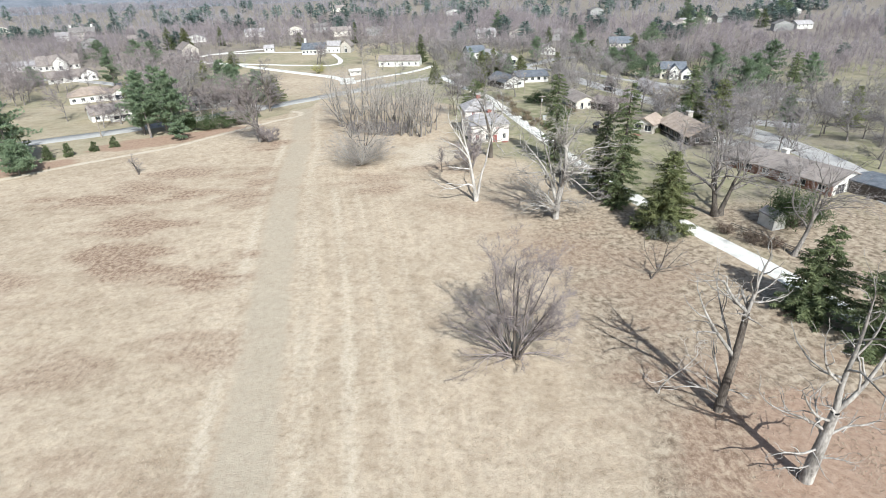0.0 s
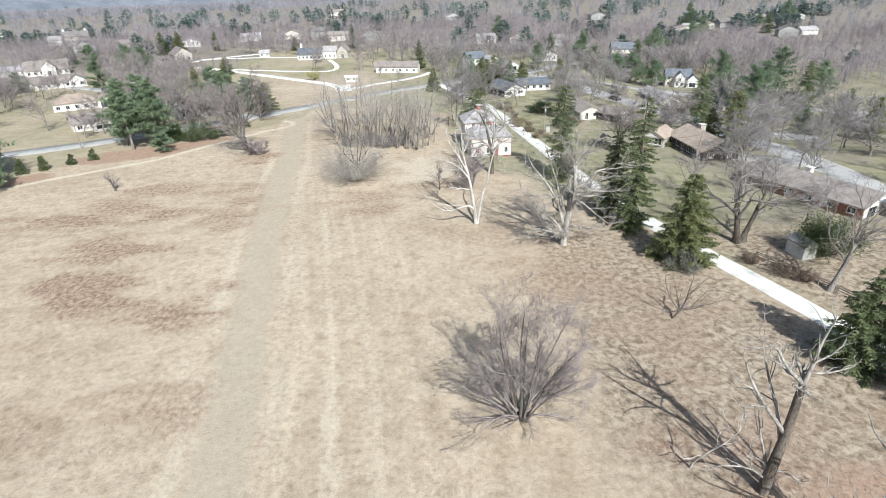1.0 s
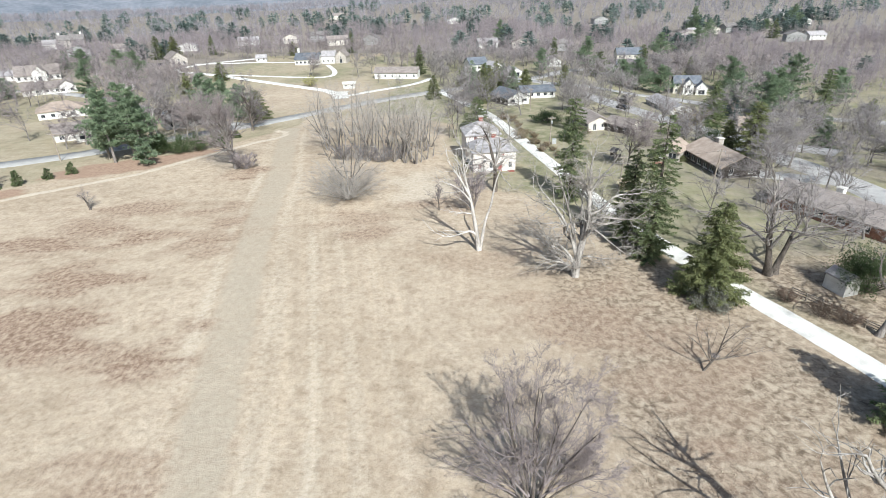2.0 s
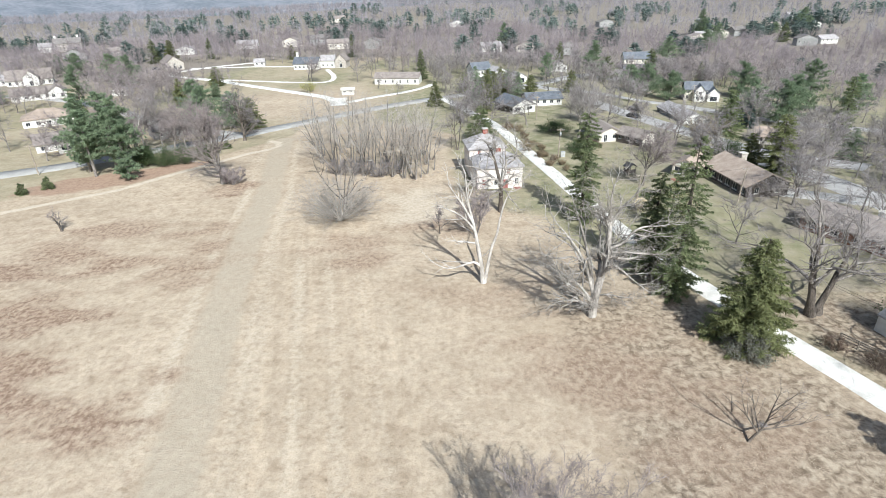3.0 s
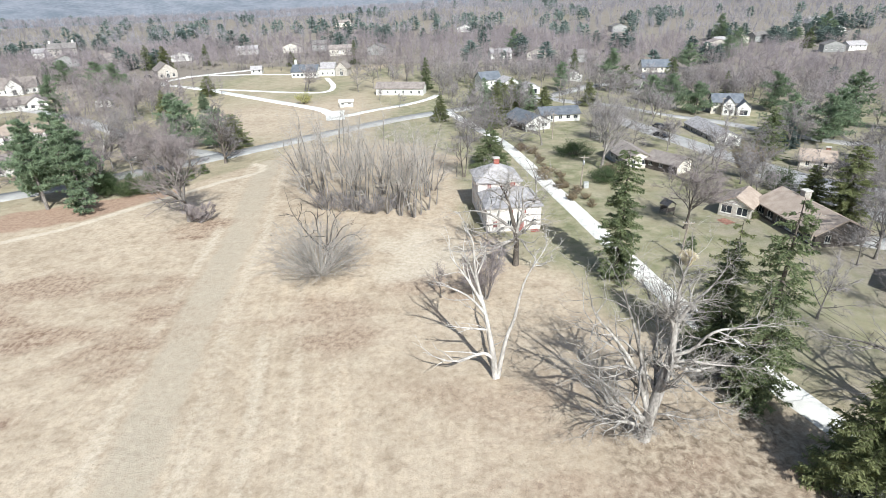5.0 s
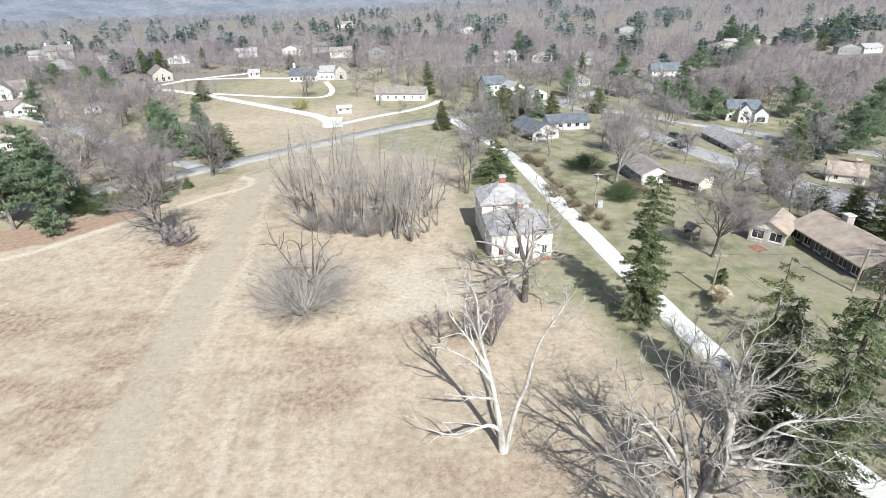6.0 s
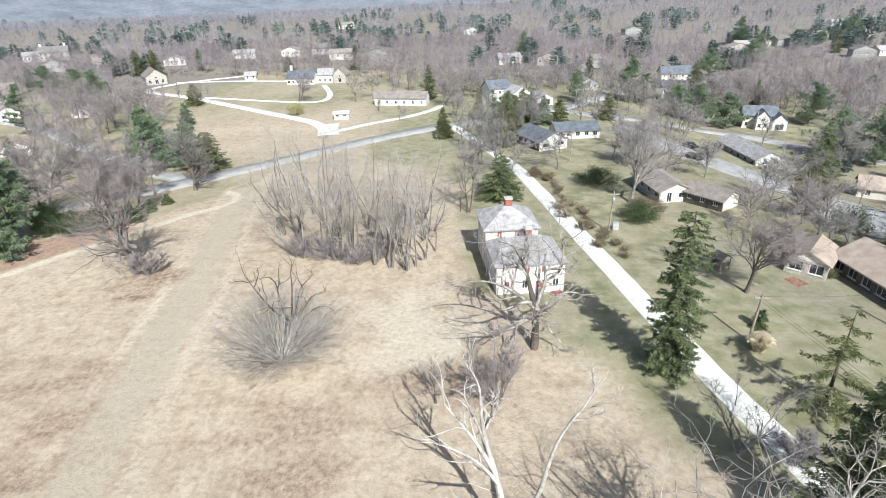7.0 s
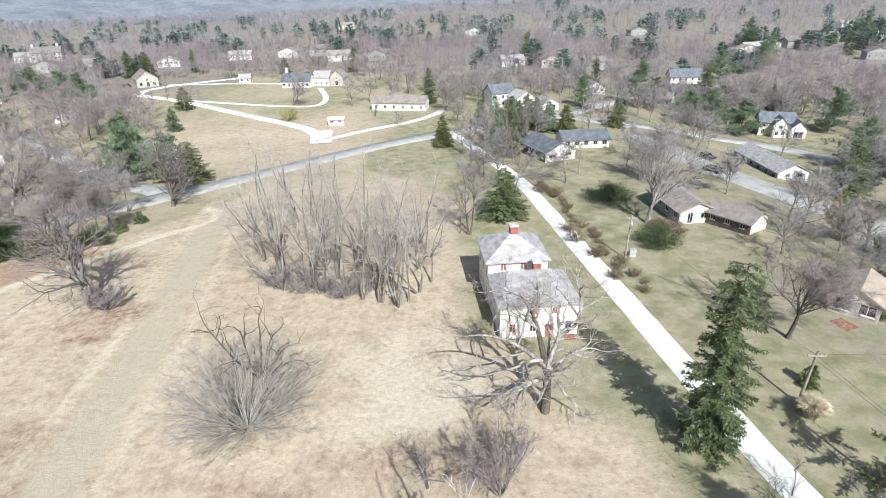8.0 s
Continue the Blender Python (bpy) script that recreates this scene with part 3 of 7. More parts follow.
class Bare:
    """Grows a leafless tree: trunk, limbs and fine crown as meshes. bole: the trunk's share of the height."""

    def __init__(self, seed, h, r=0.3, stems=1, splay=0.0, bole=0.75, first=0.35, limbs=8, angle=0.9, ratio=0.55, up=0.05, gnarl=0.16, kids=(6, 5), twigs=8, twig=0.9, lean=(0, 0), levels=3, taper=0.25, thin=1.0,
                 coarse=False, even=False):
        self.rng = np.random.RandomState(seed)
        self.a, self.h, self.first, self.limbs, self.angle, self.ratio = (Wood(), Wood(), Wood()), h, first, limbs, angle, ratio
        self.up, self.gnarl, self.kids, self.twigs, self.twig, self.levels, self.taper, self.thin, self.coarse = up, gnarl, kids, twigs, twig, levels, taper, thin, coarse
        self.tp, self.tq, self.tr, self.frames = [], [], [], []
        for s in range(stems):
            if s == 0 or stems <= 6:
                self.limb()
            az = math.tau * (s * 0.618 if even else (s + self.rng.uniform(-0.3, 0.3)) / stems)
            sp = splay * (math.sqrt((s + 0.5) / stems) * 1.1 if even else self.rng.uniform(0.35, 1.1))
            d = unit(np.array([math.cos(az) * sp + lean[0], math.sin(az) * sp + lean[1], 1.0]))
            k = 1 if stems == 1 else self.rng.uniform(0.75, 1.05)
            p = np.array([math.cos(az), math.sin(az), 0]) * (0.0 if stems == 1 else r * 1.2) + [0, 0, -0.25]
            self.shoot(p, d, h * k * bole, r * self.rng.uniform(0.8, 1.1), 0)
        if self.tp:
            self.a[2].spikes(np.array(self.tp), np.array(self.tq), np.array(self.tr))

    def limb(self):
        """What grows from here on is a part of its own."""
        self.frames.append(Wood())
        self.a = (self.a[0], self.frames[-1], self.a[2])

    def shoot(self, p, d, length, r, lev):
        rng = self.rng
        n = (6, 5, 4, 3)[lev] if self.coarse else (8, 7, 5, 4)[lev]
        pts, dirs = [p], [d]
        for i in range(n - 1):
            out = np.array([p[0], p[1], 0]) / (np.hypot(p[0], p[1]) + 1.0)
            d = unit(d + rng.normal(0, self.gnarl * (0.5 if lev == 0 else 1.3), 3) + np.array([0, 0, self.up]) + (0.05 * out if lev else 0))
            if lev and d[2] < -0.25:
                d = unit(d + np.array([0, 0, 0.3]))
            p = p + d * length / (n - 1)
            p[2] = max(p[2], 0.12) if i > 0 else p[2]
            pts.append(p)
            dirs.append(d)
        rad = r * np.linspace(1, self.taper, n)
        if lev == 0:
            rad[0] *= 1.5
            rad[1] *= 1.05
        self.a[0 if lev == 0 else (1 if lev < 3 else 2)].tube(pts, rad, (6, 4, 3, 3)[lev] if self.coarse else (8, 6, 4, 3)[lev])
        self.branch_out(np.array(pts), dirs, rad, length, lev)

    def path(self, pts, r0, r1, lev=0, first=0.3):
        """A stem or limb along a drawn line, rounded, that branches on."""
        self.limb()
        pts = np.array([tuple(p) for p in resample(pts, 1.1)])
        dirs = [unit(pts[min(i + 1, len(pts) - 1)] - pts[max(i - 1, 0)]) for i in range(len(pts))]
        rad = np.linspace(r0, r1, len(pts))
        self.a[0 if lev == 0 else 1].tube(pts, rad, 8 if lev == 0 else 6)
        self.first = first
        self.branch_out(pts, dirs, rad, float(np.linalg.norm(np.diff(pts, axis=0), axis=1).sum()), lev)
        return self

    def finish(self):
        if self.tp:
            self.a[2].spikes(np.array(self.tp), np.array(self.tq), np.array(self.tr))
        return self

    def branch_out(self, pts, dirs, rad, length, lev):
        rng, n = self.rng, len(pts)

        def at(f):
            x = f * (n - 1)
            i = min(int(x), n - 2)
            return pts[i] + (pts[i + 1] - pts[i]) * (x - i), dirs[i + 1], rad[i] + (rad[i + 1] - rad[i]) * (x - i)

        if lev < self.levels:
            m = self.limbs if lev == 0 else self.kids[min(lev - 1, len(self.kids) - 1)]
            for j in range(m + 2):
                end = j >= m
                f = 1.0 if end else (rng.uniform(self.first, 0.98) if lev == 0 else 0.18 + 0.8 * (j + rng.uniform(0, 1)) / m)
                q, dd, rr = at(f)
                ang = self.angle * rng.uniform(0.6, 1.25) * (0.5 if end else 1.0)
                shrink = (0.8 if end else 1.25 - 0.6 * f) if lev == 0 else (0.75 if end else 1.15 - 0.5 * f)
                size = length * (self.ratio if lev == 0 else 0.58) * shrink * rng.uniform(0.7, 1.2)
                self.shoot(q, turned(rng, dd, ang), size, max(0.016 * self.thin, min(rr * (0.85 if end else 0.68), size * (0.05 if self.coarse else 0.064))), lev + 1)
        if lev >= max(1, self.levels - 1):
            for j in range(self.twigs if lev == self.levels else self.twigs // 2):
                q, dd, rr = at(rng.uniform(0.1, 1))
                self.tp.append(q)
                tip = q + turned(rng, dd, rng.uniform(0.25, 1.0)) * self.twig * rng.uniform(0.5, 1.3)
                tip[2] = max(tip[2], 0.05)
                self.tq.append(tip)
                self.tr.append(0.014 * self.thin)

    def thing(self, name, x, y, label, category="tree", barks=None, turn=0.0, group=""):
        ob = root(name, pose(x, y, ground_z(x, y), 0, 0, turn), label, category, group)
        if not hasattr(self, "made"):
            woods = [("trunk", 0, self.a[0])] + [("limb", 1, w) for w in self.frames] + [("crown", 2, self.a[2])]
            woods = [w for w in woods if w[2].v]
            tall = max(np.concatenate(w.v)[:, 2].max() for _, _, w in woods)
            for _, _, w in woods:
                w.v = [v * (self.h / tall) for v in w.v]
            self.made = [(key, i, w.mesh(key)) for key, i, w in woods]
        for key, i, me in self.made:
            mat = (barks or GREY)[i]
            if me.materials and me.materials[0] != mat:
                me = me.copy()
                me.materials.clear()
            part(key, me, mat, ob)
        return ob


def spruce(name, x, y, h, r, label, mat=SPRUCE, seed=1, sparse=1.0, droop=0.35, bare=0.03, group="", category="spruce tree", power=0.65):
    """A conifer: tapering trunk, whorls of drooping boughs, each with sprays of needles."""
    rng = np.random.RandomState(seed)
    ob = root(name, pose(x, y, ground_z(x, y), 0, 0, rng.uniform(0, 360)), label, category, group)
    trunk, crown = Wood(), Wood()
    trunk.tube([(0, 0, -0.3), (0, 0, h * 0.5), (0, 0, h * 0.98)], [h * 0.018, h * 0.011, 0.02], 7)
    P, Q, W = [], [], []
    z = h * bare + 0.3
    while z < h * 0.985:
        f = z / h
        reach = r * min(1, (1 - f) ** power * 1.12 + 0.03) * (0.8 + 0.2 * min(1, f / 0.12))
        for k in range(max(4 if sparse > 0.45 else 2, int(round(8 * sparse * (0.6 + 0.5 * (1 - f)))))):
            az, ln = rng.uniform(0, math.tau), reach * rng.uniform(0.62, 1.15)
            out = np.array([math.cos(az), math.sin(az), 0])
            sag = droop * rng.uniform(0.6, 1.4)
            start = np.array([0, 0, z + rng.uniform(-0.2, 0.2)])
            bough = [start + out * ln * t + np.array([0, 0, ln * (-sag * t + 0.30 * sag * 3 * t * t * t * 0.5)]) for t in (0, 0.35, 0.7, 1.0)]
            trunk.tube(bough, [0.03 + 0.006 * ln, 0.025, 0.018, 0.006], 3)
            m = int(max(5, ln * 6.8))
            side = np.array([-out[1], out[0], 0])
            for j in range(m):
                t = 0.15 + 0.85 * (j + rng.uniform(0, 1)) / m
                i = min(2, int(t * 3))
                c = bough[i] + (bough[i + 1] - bough[i]) * (t * 3 - i)
                spread = (0.30 + 0.32 * ln * (1.1 - t) * 0.6)
                for s in (-1, 1, 0, -0.55, 0.55):
                    dvec = side * s * spread * rng.uniform(0.6, 1.2) + out * rng.uniform(0.1, 0.4) + np.array([0, 0, rng.uniform(-0.4, 0.15)])
                    q = c + dvec * rng.uniform(0.0, 0.45)
                    P.append(q)
                    Q.append(q + dvec * rng.uniform(0.5, 0.9))
                    W.append(rng.uniform(0.11, 0.23))
        z += max(0.28, 0.036 * h) * rng.uniform(0.7, 1.2) * (1.0 if sparse > 0.45 else 1.5)
    crown.blades(np.array(P), np.array(Q), np.array(W))
    part("trunk", trunk.mesh("trunk"), BARK_DARK, ob)
    part("crown", crown.mesh("crown"), mat, ob)
    return ob


def white_pine(name, x, y, h, r, label, mat=PINE, seed=1, bare=0.3, group="", category="pine tree", rows=26):
    """A pine: bare lower trunk and long level limbs that carry tufts of needles."""
    rng = np.random.RandomState(seed)
    ob = root(name, pose(x, y, ground_z(x, y), 0, 0, rng.uniform(0, 360)), label, category, group)
    trunk, crown = Wood(), Wood()
    trunk.tube([(0, 0, -0.3), (0.1, 0, h * 0.4), (0, 0.1, h * 0.95)], [h * 0.02, h * 0.014, 0.04], 8)
    P, Q = [], []
    for k in range(rows * 2):
        f = bare + (0.97 - bare) * (k + rng.uniform(0, 1)) / (rows * 2)
        shape = min(1, 0.6 + 1.8 * (f - bare)) * min(1, ((1 - f) / 0.7)) ** 0.75 + 0.06
        ln, az = r * shape * rng.uniform(0.55, 1.12), rng.uniform(0, math.tau)
        out = np.array([math.cos(az), math.sin(az), 0])
        rise = rng.uniform(-0.05, 0.25) + 0.35 * max(0, f - 0.6)
        start = np.array([0, 0, h * f])
        bough = [start + out * ln * t + np.array([0, 0, ln * (rise * t + 0.12 * t * t)]) for t in (0, 0.5, 1.0)]
        trunk.tube(bough, [0.03 + 0.012 * ln, 0.04, 0.012], 4)
        for j in range(int(6 + ln * 4.2)):
            t = rng.uniform(0.15, 1.05)
            c = start + out * ln * t + np.array([0, 0, ln * (rise * t + 0.12 * t * t)]) + rng.normal(0, 1, 3) * [0.45, 0.45, 0.13] * (0.4 + ln * 0.2)
            m = 11
            dv = rng.normal(0, 1, (m, 3)) + [0, 0, 0.45] + out * 0.5
            dv = dv / np.linalg.norm(dv, axis=1, keepdims=True) * rng.uniform(0.35, 0.75, (m, 1))
            P.append(np.repeat(c[None], m, 0))
            Q.append(c + dv)
    crown.blades(np.concatenate(P), np.concatenate(Q), 0.22)
    part("trunk", trunk.mesh("trunk"), BARK, ob)
    part("crown", crown.mesh("crown"), mat, ob)
    return ob


def bush(name, x, y, h, r, label, mat=BROADLEAF, seed=1, count=900, leaf=0.28, group="", category="bush", narrow=1.0):
    """A leafy evergreen bush: stems and a crown of many small leaves in uneven clumps."""
    rng = np.random.RandomState(seed)
    ob = root(name, pose(x, y, ground_z(x, y), 0, 0, rng.uniform(0, 360)), label, category, group)
    stems, crown = Wood(), Wood()
    P, Q = [], []
    for k in range(40):
        az, el = rng.uniform(0, math.tau), math.asin(rng.uniform(0.05, 1.0))
        tip = np.array([math.cos(az) * math.cos(el) * r, math.sin(az) * math.cos(el) * r * narrow, h * (0.25 + 0.72 * math.sin(el))]) * rng.uniform(0.75, 1.05)
        stems.tube([(0, 0, -0.2), tip * 0.5 + [0, 0, 0.1], tip], [0.05, 0.035, 0.012], 4)
        m = count // 40
        c = tip * rng.uniform(0.55, 1.0, (m, 1)) + rng.uniform(-1, 1, (m, 3)) * [r * 0.2, r * 0.2 * narrow, h * 0.12]
        c[:, 2] = np.abs(c[:, 2])
        dv = rng.normal(0, 1, (m, 3)) + [0, 0, 0.3]
        P.append(c)
        Q.append(c + dv / np.linalg.norm(dv, axis=1, keepdims=True) * leaf * rng.uniform(0.7, 1.5, (m, 1)))
    crown.blades(np.concatenate(P), np.concatenate(Q), leaf * 0.7)
    part("stem", stems.mesh("stem"), BARK_DARK, ob)
    part("crown", crown.mesh("crown"), mat, ob)
    return ob


GREY = (BARK, BARK, TWIG)
DEAD = (BLEACHED, BLEACHED, BLEACHED)
BROWN = (BARK_DARK, BARK, TWIG_RED)

# the single trees of the meadow
dead = Bare(11, 19.6, stems=0, limbs=3, angle=0.6, ratio=0.22, gnarl=0.22, kids=(5, 3), twigs=3, twig=0.7, levels=2, thin=1.4)
dead.path([(0, 0, -0.3), (-0.25, 0, 3), (-0.7, 0.1, 6), (-1.3, 0.1, 9.5), (-2.4, 0.2, 14), (-2.6, 0.2, 17.5)], 0.42, 0.1, 0, 0.75)
dead.path([(0.25, 0, -0.3), (0.7, 0, 3), (1.3, -0.1, 6.5), (2.1, 0, 8.3), (2.5, 0.1, 11), (3.2, 0, 14), (4.9, 0.1, 16.8)], 0.31, 0.06, 0, 0.88)
for line, r in (([(-0.3, 0, 2.8), (-1.3, -0.3, 4.1), (-3.0, -0.6, 3.6), (-5.4, -0.8, 2.9), (-7.6, -1.0, 4.2)], 0.19), ([(-0.9, 0, 7.0), (-2.6, -0.2, 7.3), (-4.9, -0.3, 7.7)], 0.12), ([(-1.2, 0, 9.0), (-2.6, 0.2, 11.0), (-4.6, 0.2, 12.4), (-6.6, 0.3, 13.0)], 0.15),
                ([(-1.5, 0, 10.3), (-3.0, 0.3, 13.2), (-4.6, 0.3, 15.6), (-5.4, 0.3, 17.0)], 0.16), ([(-2.0, 0.1, 12.4), (-2.9, 0.4, 15.0), (-3.6, 0.4, 16.8)], 0.11), ([(-0.2, 0.1, 2.4), (-0.9, 0.8, 5.0), (-1.0, 1.2, 7.4), (-2.6, 1.6, 9.0)], 0.12),
                ([(-2.3, 0.2, 14.0), (-1.6, 0.3, 15.6), (-1.2, 0.2, 17.0)], 0.09)):
    dead.path(line, r * 1.35, 0.05, 1)
dead.finish().thing("dead_tree", 5.3, 95.4, "bleached dead tree with two pale stems in the meadow", barks=DEAD)
oak = Bare(23, 22.5, stems=0, limbs=6, angle=0.85, ratio=0.36, gnarl=0.32, kids=(7, 5), twigs=5, twig=0.8, levels=3, thin=0.8)
oak.path([(0, 0, -0.3), (0, 0, 2.2), (0.5, 0, 5), (0.9, 0, 7.5), (1.3, 0, 11.3), (1.2, 0, 14.7)], 0.78, 0.32, 0, 0.4)
for line, r in (([(1.2, 0, 14.3), (1.9, 0.3, 15.8), (2.9, 0.5, 17.2), (4.3, 0.6, 18.6), (5.2, 0.6, 20.6)], 0.26), ([(1.2, 0, 14.5), (1.1, 0.3, 17.2), (1.1, 0.4, 19.3), (1.8, 0.5, 22)], 0.25), ([(1.1, 0, 14.2), (-0.1, -0.2, 16.9), (-1.2, -0.4, 19.4)], 0.22),
                ([(1.2, 0, 11.0), (3.2, -0.3, 11.8), (4.2, -0.4, 13.7), (5.7, -0.4, 14.5), (7.8, -0.4, 14.4), (9.8, -0.4, 14.8)], 0.26), ([(1.2, 0, 10.2), (2.9, -0.6, 10.9), (5.1, -1.0, 10.6), (8.1, -1.2, 10.5)], 0.22), ([(1.1, 0, 9.0), (2.8, -0.4, 8.4), (4.9, -0.8, 6.5), (7.7, -1.0, 4.3)], 0.2),
                ([(0.1, 0, 3.0), (-0.3, 0.2, 5.0), (-0.7, 0.4, 7.6), (-2.0, 0.8, 12.7), (-3.4, 1.0, 16.6), (-4.1, 1.0, 18.4)], 0.38), ([(0, 0, 3.4), (-1.7, 0.4, 9.1), (-4.5, 0.8, 13.1), (-6.6, 1.0, 15.4), (-7.1, 1.0, 17.6)], 0.32), ([(-1.4, 0.3, 8.4), (-3.5, 0, 10.1), (-5.7, -0.2, 9.6), (-7.6, -0.2, 10.4)], 0.2),
                ([(0, 0, 2.8), (-1.4, -0.5, 3.6), (-3.4, -1.0, 4.7), (-5.5, -1.2, 8.1), (-6.2, -1.2, 9.6)], 0.28), ([(0.6, 0, 5.6), (0.8, 2.0, 8.4), (1.2, 4.0, 11.6), (1.2, 5.2, 15.0)], 0.28), ([(0.7, 0, 6.4), (0.6, -2.2, 8.8), (1.0, -3.8, 12.0)], 0.22), ([(0.2, 0, 3.4), (1.6, -0.8, 4.2), (3.4, -1.2, 3.8), (5.2, -1.6, 4.0)], 0.18),
                ([(-0.3, 0, 1.6), (-2.2, -0.6, 3.0), (-4.5, -1.2, 3.6), (-6.8, -1.6, 3.0)], 0.3), ([(-0.2, 0, 2.2), (-1.8, -1.0, 4.4), (-3.6, -2.0, 6.2), (-5.2, -2.4, 7.4)], 0.28), ([(0, -0.2, 1.8), (-0.8, -1.8, 3.0), (-1.4, -3.6, 3.4)], 0.2),
                ([(-0.2, 0.1, 2.6), (-2.4, 0.6, 5.4), (-5.0, 0.8, 7.0), (-7.6, 1.0, 8.6)], 0.28)):
    oak.path(line, r * 0.92, 0.05, 1)
oak.finish().thing("oak_tree", 18.5, 86.4, "tall grey bare oak with a high fork and broken limbs", barks=(BARK_PALE, BARK_PALE, TWIG_PALE))
many = Bare(31, 17.5, stems=0, limbs=8, angle=0.6, ratio=0.32, gnarl=0.18, kids=(5, 4), twigs=3, twig=0.8, levels=3, thin=0.95)
for line, r in (([(0, 0, -0.3), (0.1, 0, 3), (0.0, 0.2, 7), (-0.3, 0.2, 12), (0, 0.2, 16)], 0.30), ([(0.5, 0.1, -0.3), (1.0, 0.2, 3), (2.0, 0.4, 6.5), (3.4, 0.4, 10), (4.6, 0.4, 13.5)], 0.27), ([(0.3, -0.3, -0.3), (0.9, -0.6, 3.6), (1.2, -1.0, 8), (1.8, -1.2, 12.5)], 0.25),
                ([(-0.4, 0, -0.3), (-0.9, 0.2, 3), (-1.8, 0.6, 7), (-2.6, 0.8, 11), (-2.8, 0.8, 14)], 0.27), ([(0.2, 0.5, -0.3), (0.4, 1.3, 4), (0.6, 2.4, 8.5), (1.0, 3.2, 12.5)], 0.24), ([(-0.5, -0.2, -0.3), (-1.6, -0.5, 2.6), (-3.4, -0.8, 5.4), (-5.0, -0.8, 8.2)], 0.22), ([(0.7, 0, -0.3), (1.9, 0.2, 3.2), (4.2, 0.6, 6.8), (6.6, 0.8, 9.6)], 0.22),
                ([(0.6, -0.4, -0.3), (1.6, -1.2, 2.8), (3.6, -2.2, 6.0), (5.6, -3.0, 8.2)], 0.2), ([(-0.1, 0.4, -0.3), (-0.6, 1.2, 3.4), (-1.4, 2.8, 7.6), (-2.0, 4.0, 11.0)], 0.22), ([(0.8, 0.3, -0.3), (2.6, 1.2, 3.0), (5.0, 2.2, 5.6), (6.8, 2.8, 7.4)], 0.2)):
    many.path(line, r * 0.78, 0.04, 0, 0.25)
for line, r in (([(-0.4, 0, 0.6), (-2.6, 0.2, 2.2), (-5.0, 0.4, 3.6), (-7.4, 0.5, 5.2)], 0.17), ([(-0.4, -0.2, 0.4), (-2.4, -1.0, 1.4), (-4.6, -1.8, 2.2), (-6.2, -2.4, 2.6)], 0.14), ([(-0.3, -0.4, 0.5), (-1.2, -2.2, 1.6), (-2.2, -3.6, 2.2)], 0.12), ([(0.4, 0, 1.0), (2.2, -0.2, 2.8), (4.2, -0.3, 4.0), (5.6, -0.4, 4.6)], 0.15),
                ([(-0.3, 0.3, 1.2), (-2.2, 1.4, 3.8), (-4.6, 2.0, 6.0), (-6.2, 2.2, 7.6)], 0.17), ([(-0.5, 0, 1.4), (-2.2, 0, 4.0), (-4.4, 0, 6.6), (-6.4, 0, 7.6)], 0.15), ([(0.5, 0.2, 1.6), (2.6, 0.6, 4.6), (4.4, 0.8, 6.8)], 0.15), ([(0.5, -0.3, 0.5), (2.4, -1.0, 1.8), (4.6, -1.6, 2.0), (6.0, -1.8, 1.4)], 0.12), ([(0, -0.4, 0.6), (0.6, -2.2, 1.9), (0.9, -4.0, 1.6)], 0.11),
                ([(-0.3, -0.3, 0.8), (-2.4, -1.8, 2.6), (-4.4, -3.2, 2.6), (-5.6, -3.8, 1.4)], 0.13)):
    many.path(line, r, 0.04, 1)
many.finish().thing("multi_stem_tree", 6.8, 48.6, "wide bare multi-stemmed tree in dry meadow grass", barks=(BARK_DARK, TWIG_RED, TWIG_RED))
young = Bare(37, 8.0, stems=0, limbs=3, angle=0.6, ratio=0.4, gnarl=0.14, kids=(5, 4), twigs=5, twig=0.7, levels=2, up=0.06, thin=1.1)
young.path([(0, 0, -0.2), (0.6, 0, 1.0), (1.2, 0, 1.9)], 0.17, 0.13, 0, 0.9)
for line, r in (([(1.2, 0, 1.8), (3.4, 0, 2.2), (5.4, 0.1, 2.4), (7.4, 0.2, 3.0)], 0.11), ([(1.2, 0, 1.9), (1.7, 0.1, 3.2), (1.9, 0.2, 5.0), (2.3, 0.2, 7.4)], 0.12), ([(1.9, 0.2, 4.2), (3.2, 0.3, 5.6), (4.4, 0.3, 7.0)], 0.08),
                ([(2.6, 0, 2.1), (4.2, 0.4, 3.8), (5.2, 0.6, 5.0)], 0.08), ([(0.9, 0, 1.4), (-0.6, 0.2, 3.4), (-1.8, 0.3, 6.0), (-2.1, 0.3, 7.4)], 0.1), ([(1.0, 0, 1.6), (0.8, 1.4, 3.4), (0.4, 2.4, 5.8)], 0.09)):
    young.path(line, r * 1.05, 0.03, 1)
young.finish().thing("young_tree", 27.6, 65.0, "small bare young tree forked low into spreading limbs", barks=(BARK_DARK, BARK_DARK, TWIG))
snag = Bare(41, 18.8, stems=0, limbs=2, angle=0.7, ratio=0.3, gnarl=0.3, kids=(5, 3), twigs=3, twig=0.6, levels=2, thin=1.2)
snag.path([(0, 0, -0.3), (0.15, 0, 3.5), (0.5, 0.1, 7.2), (0.5, 0.1, 13)], 0.55, 0.3, 0, 0.95)
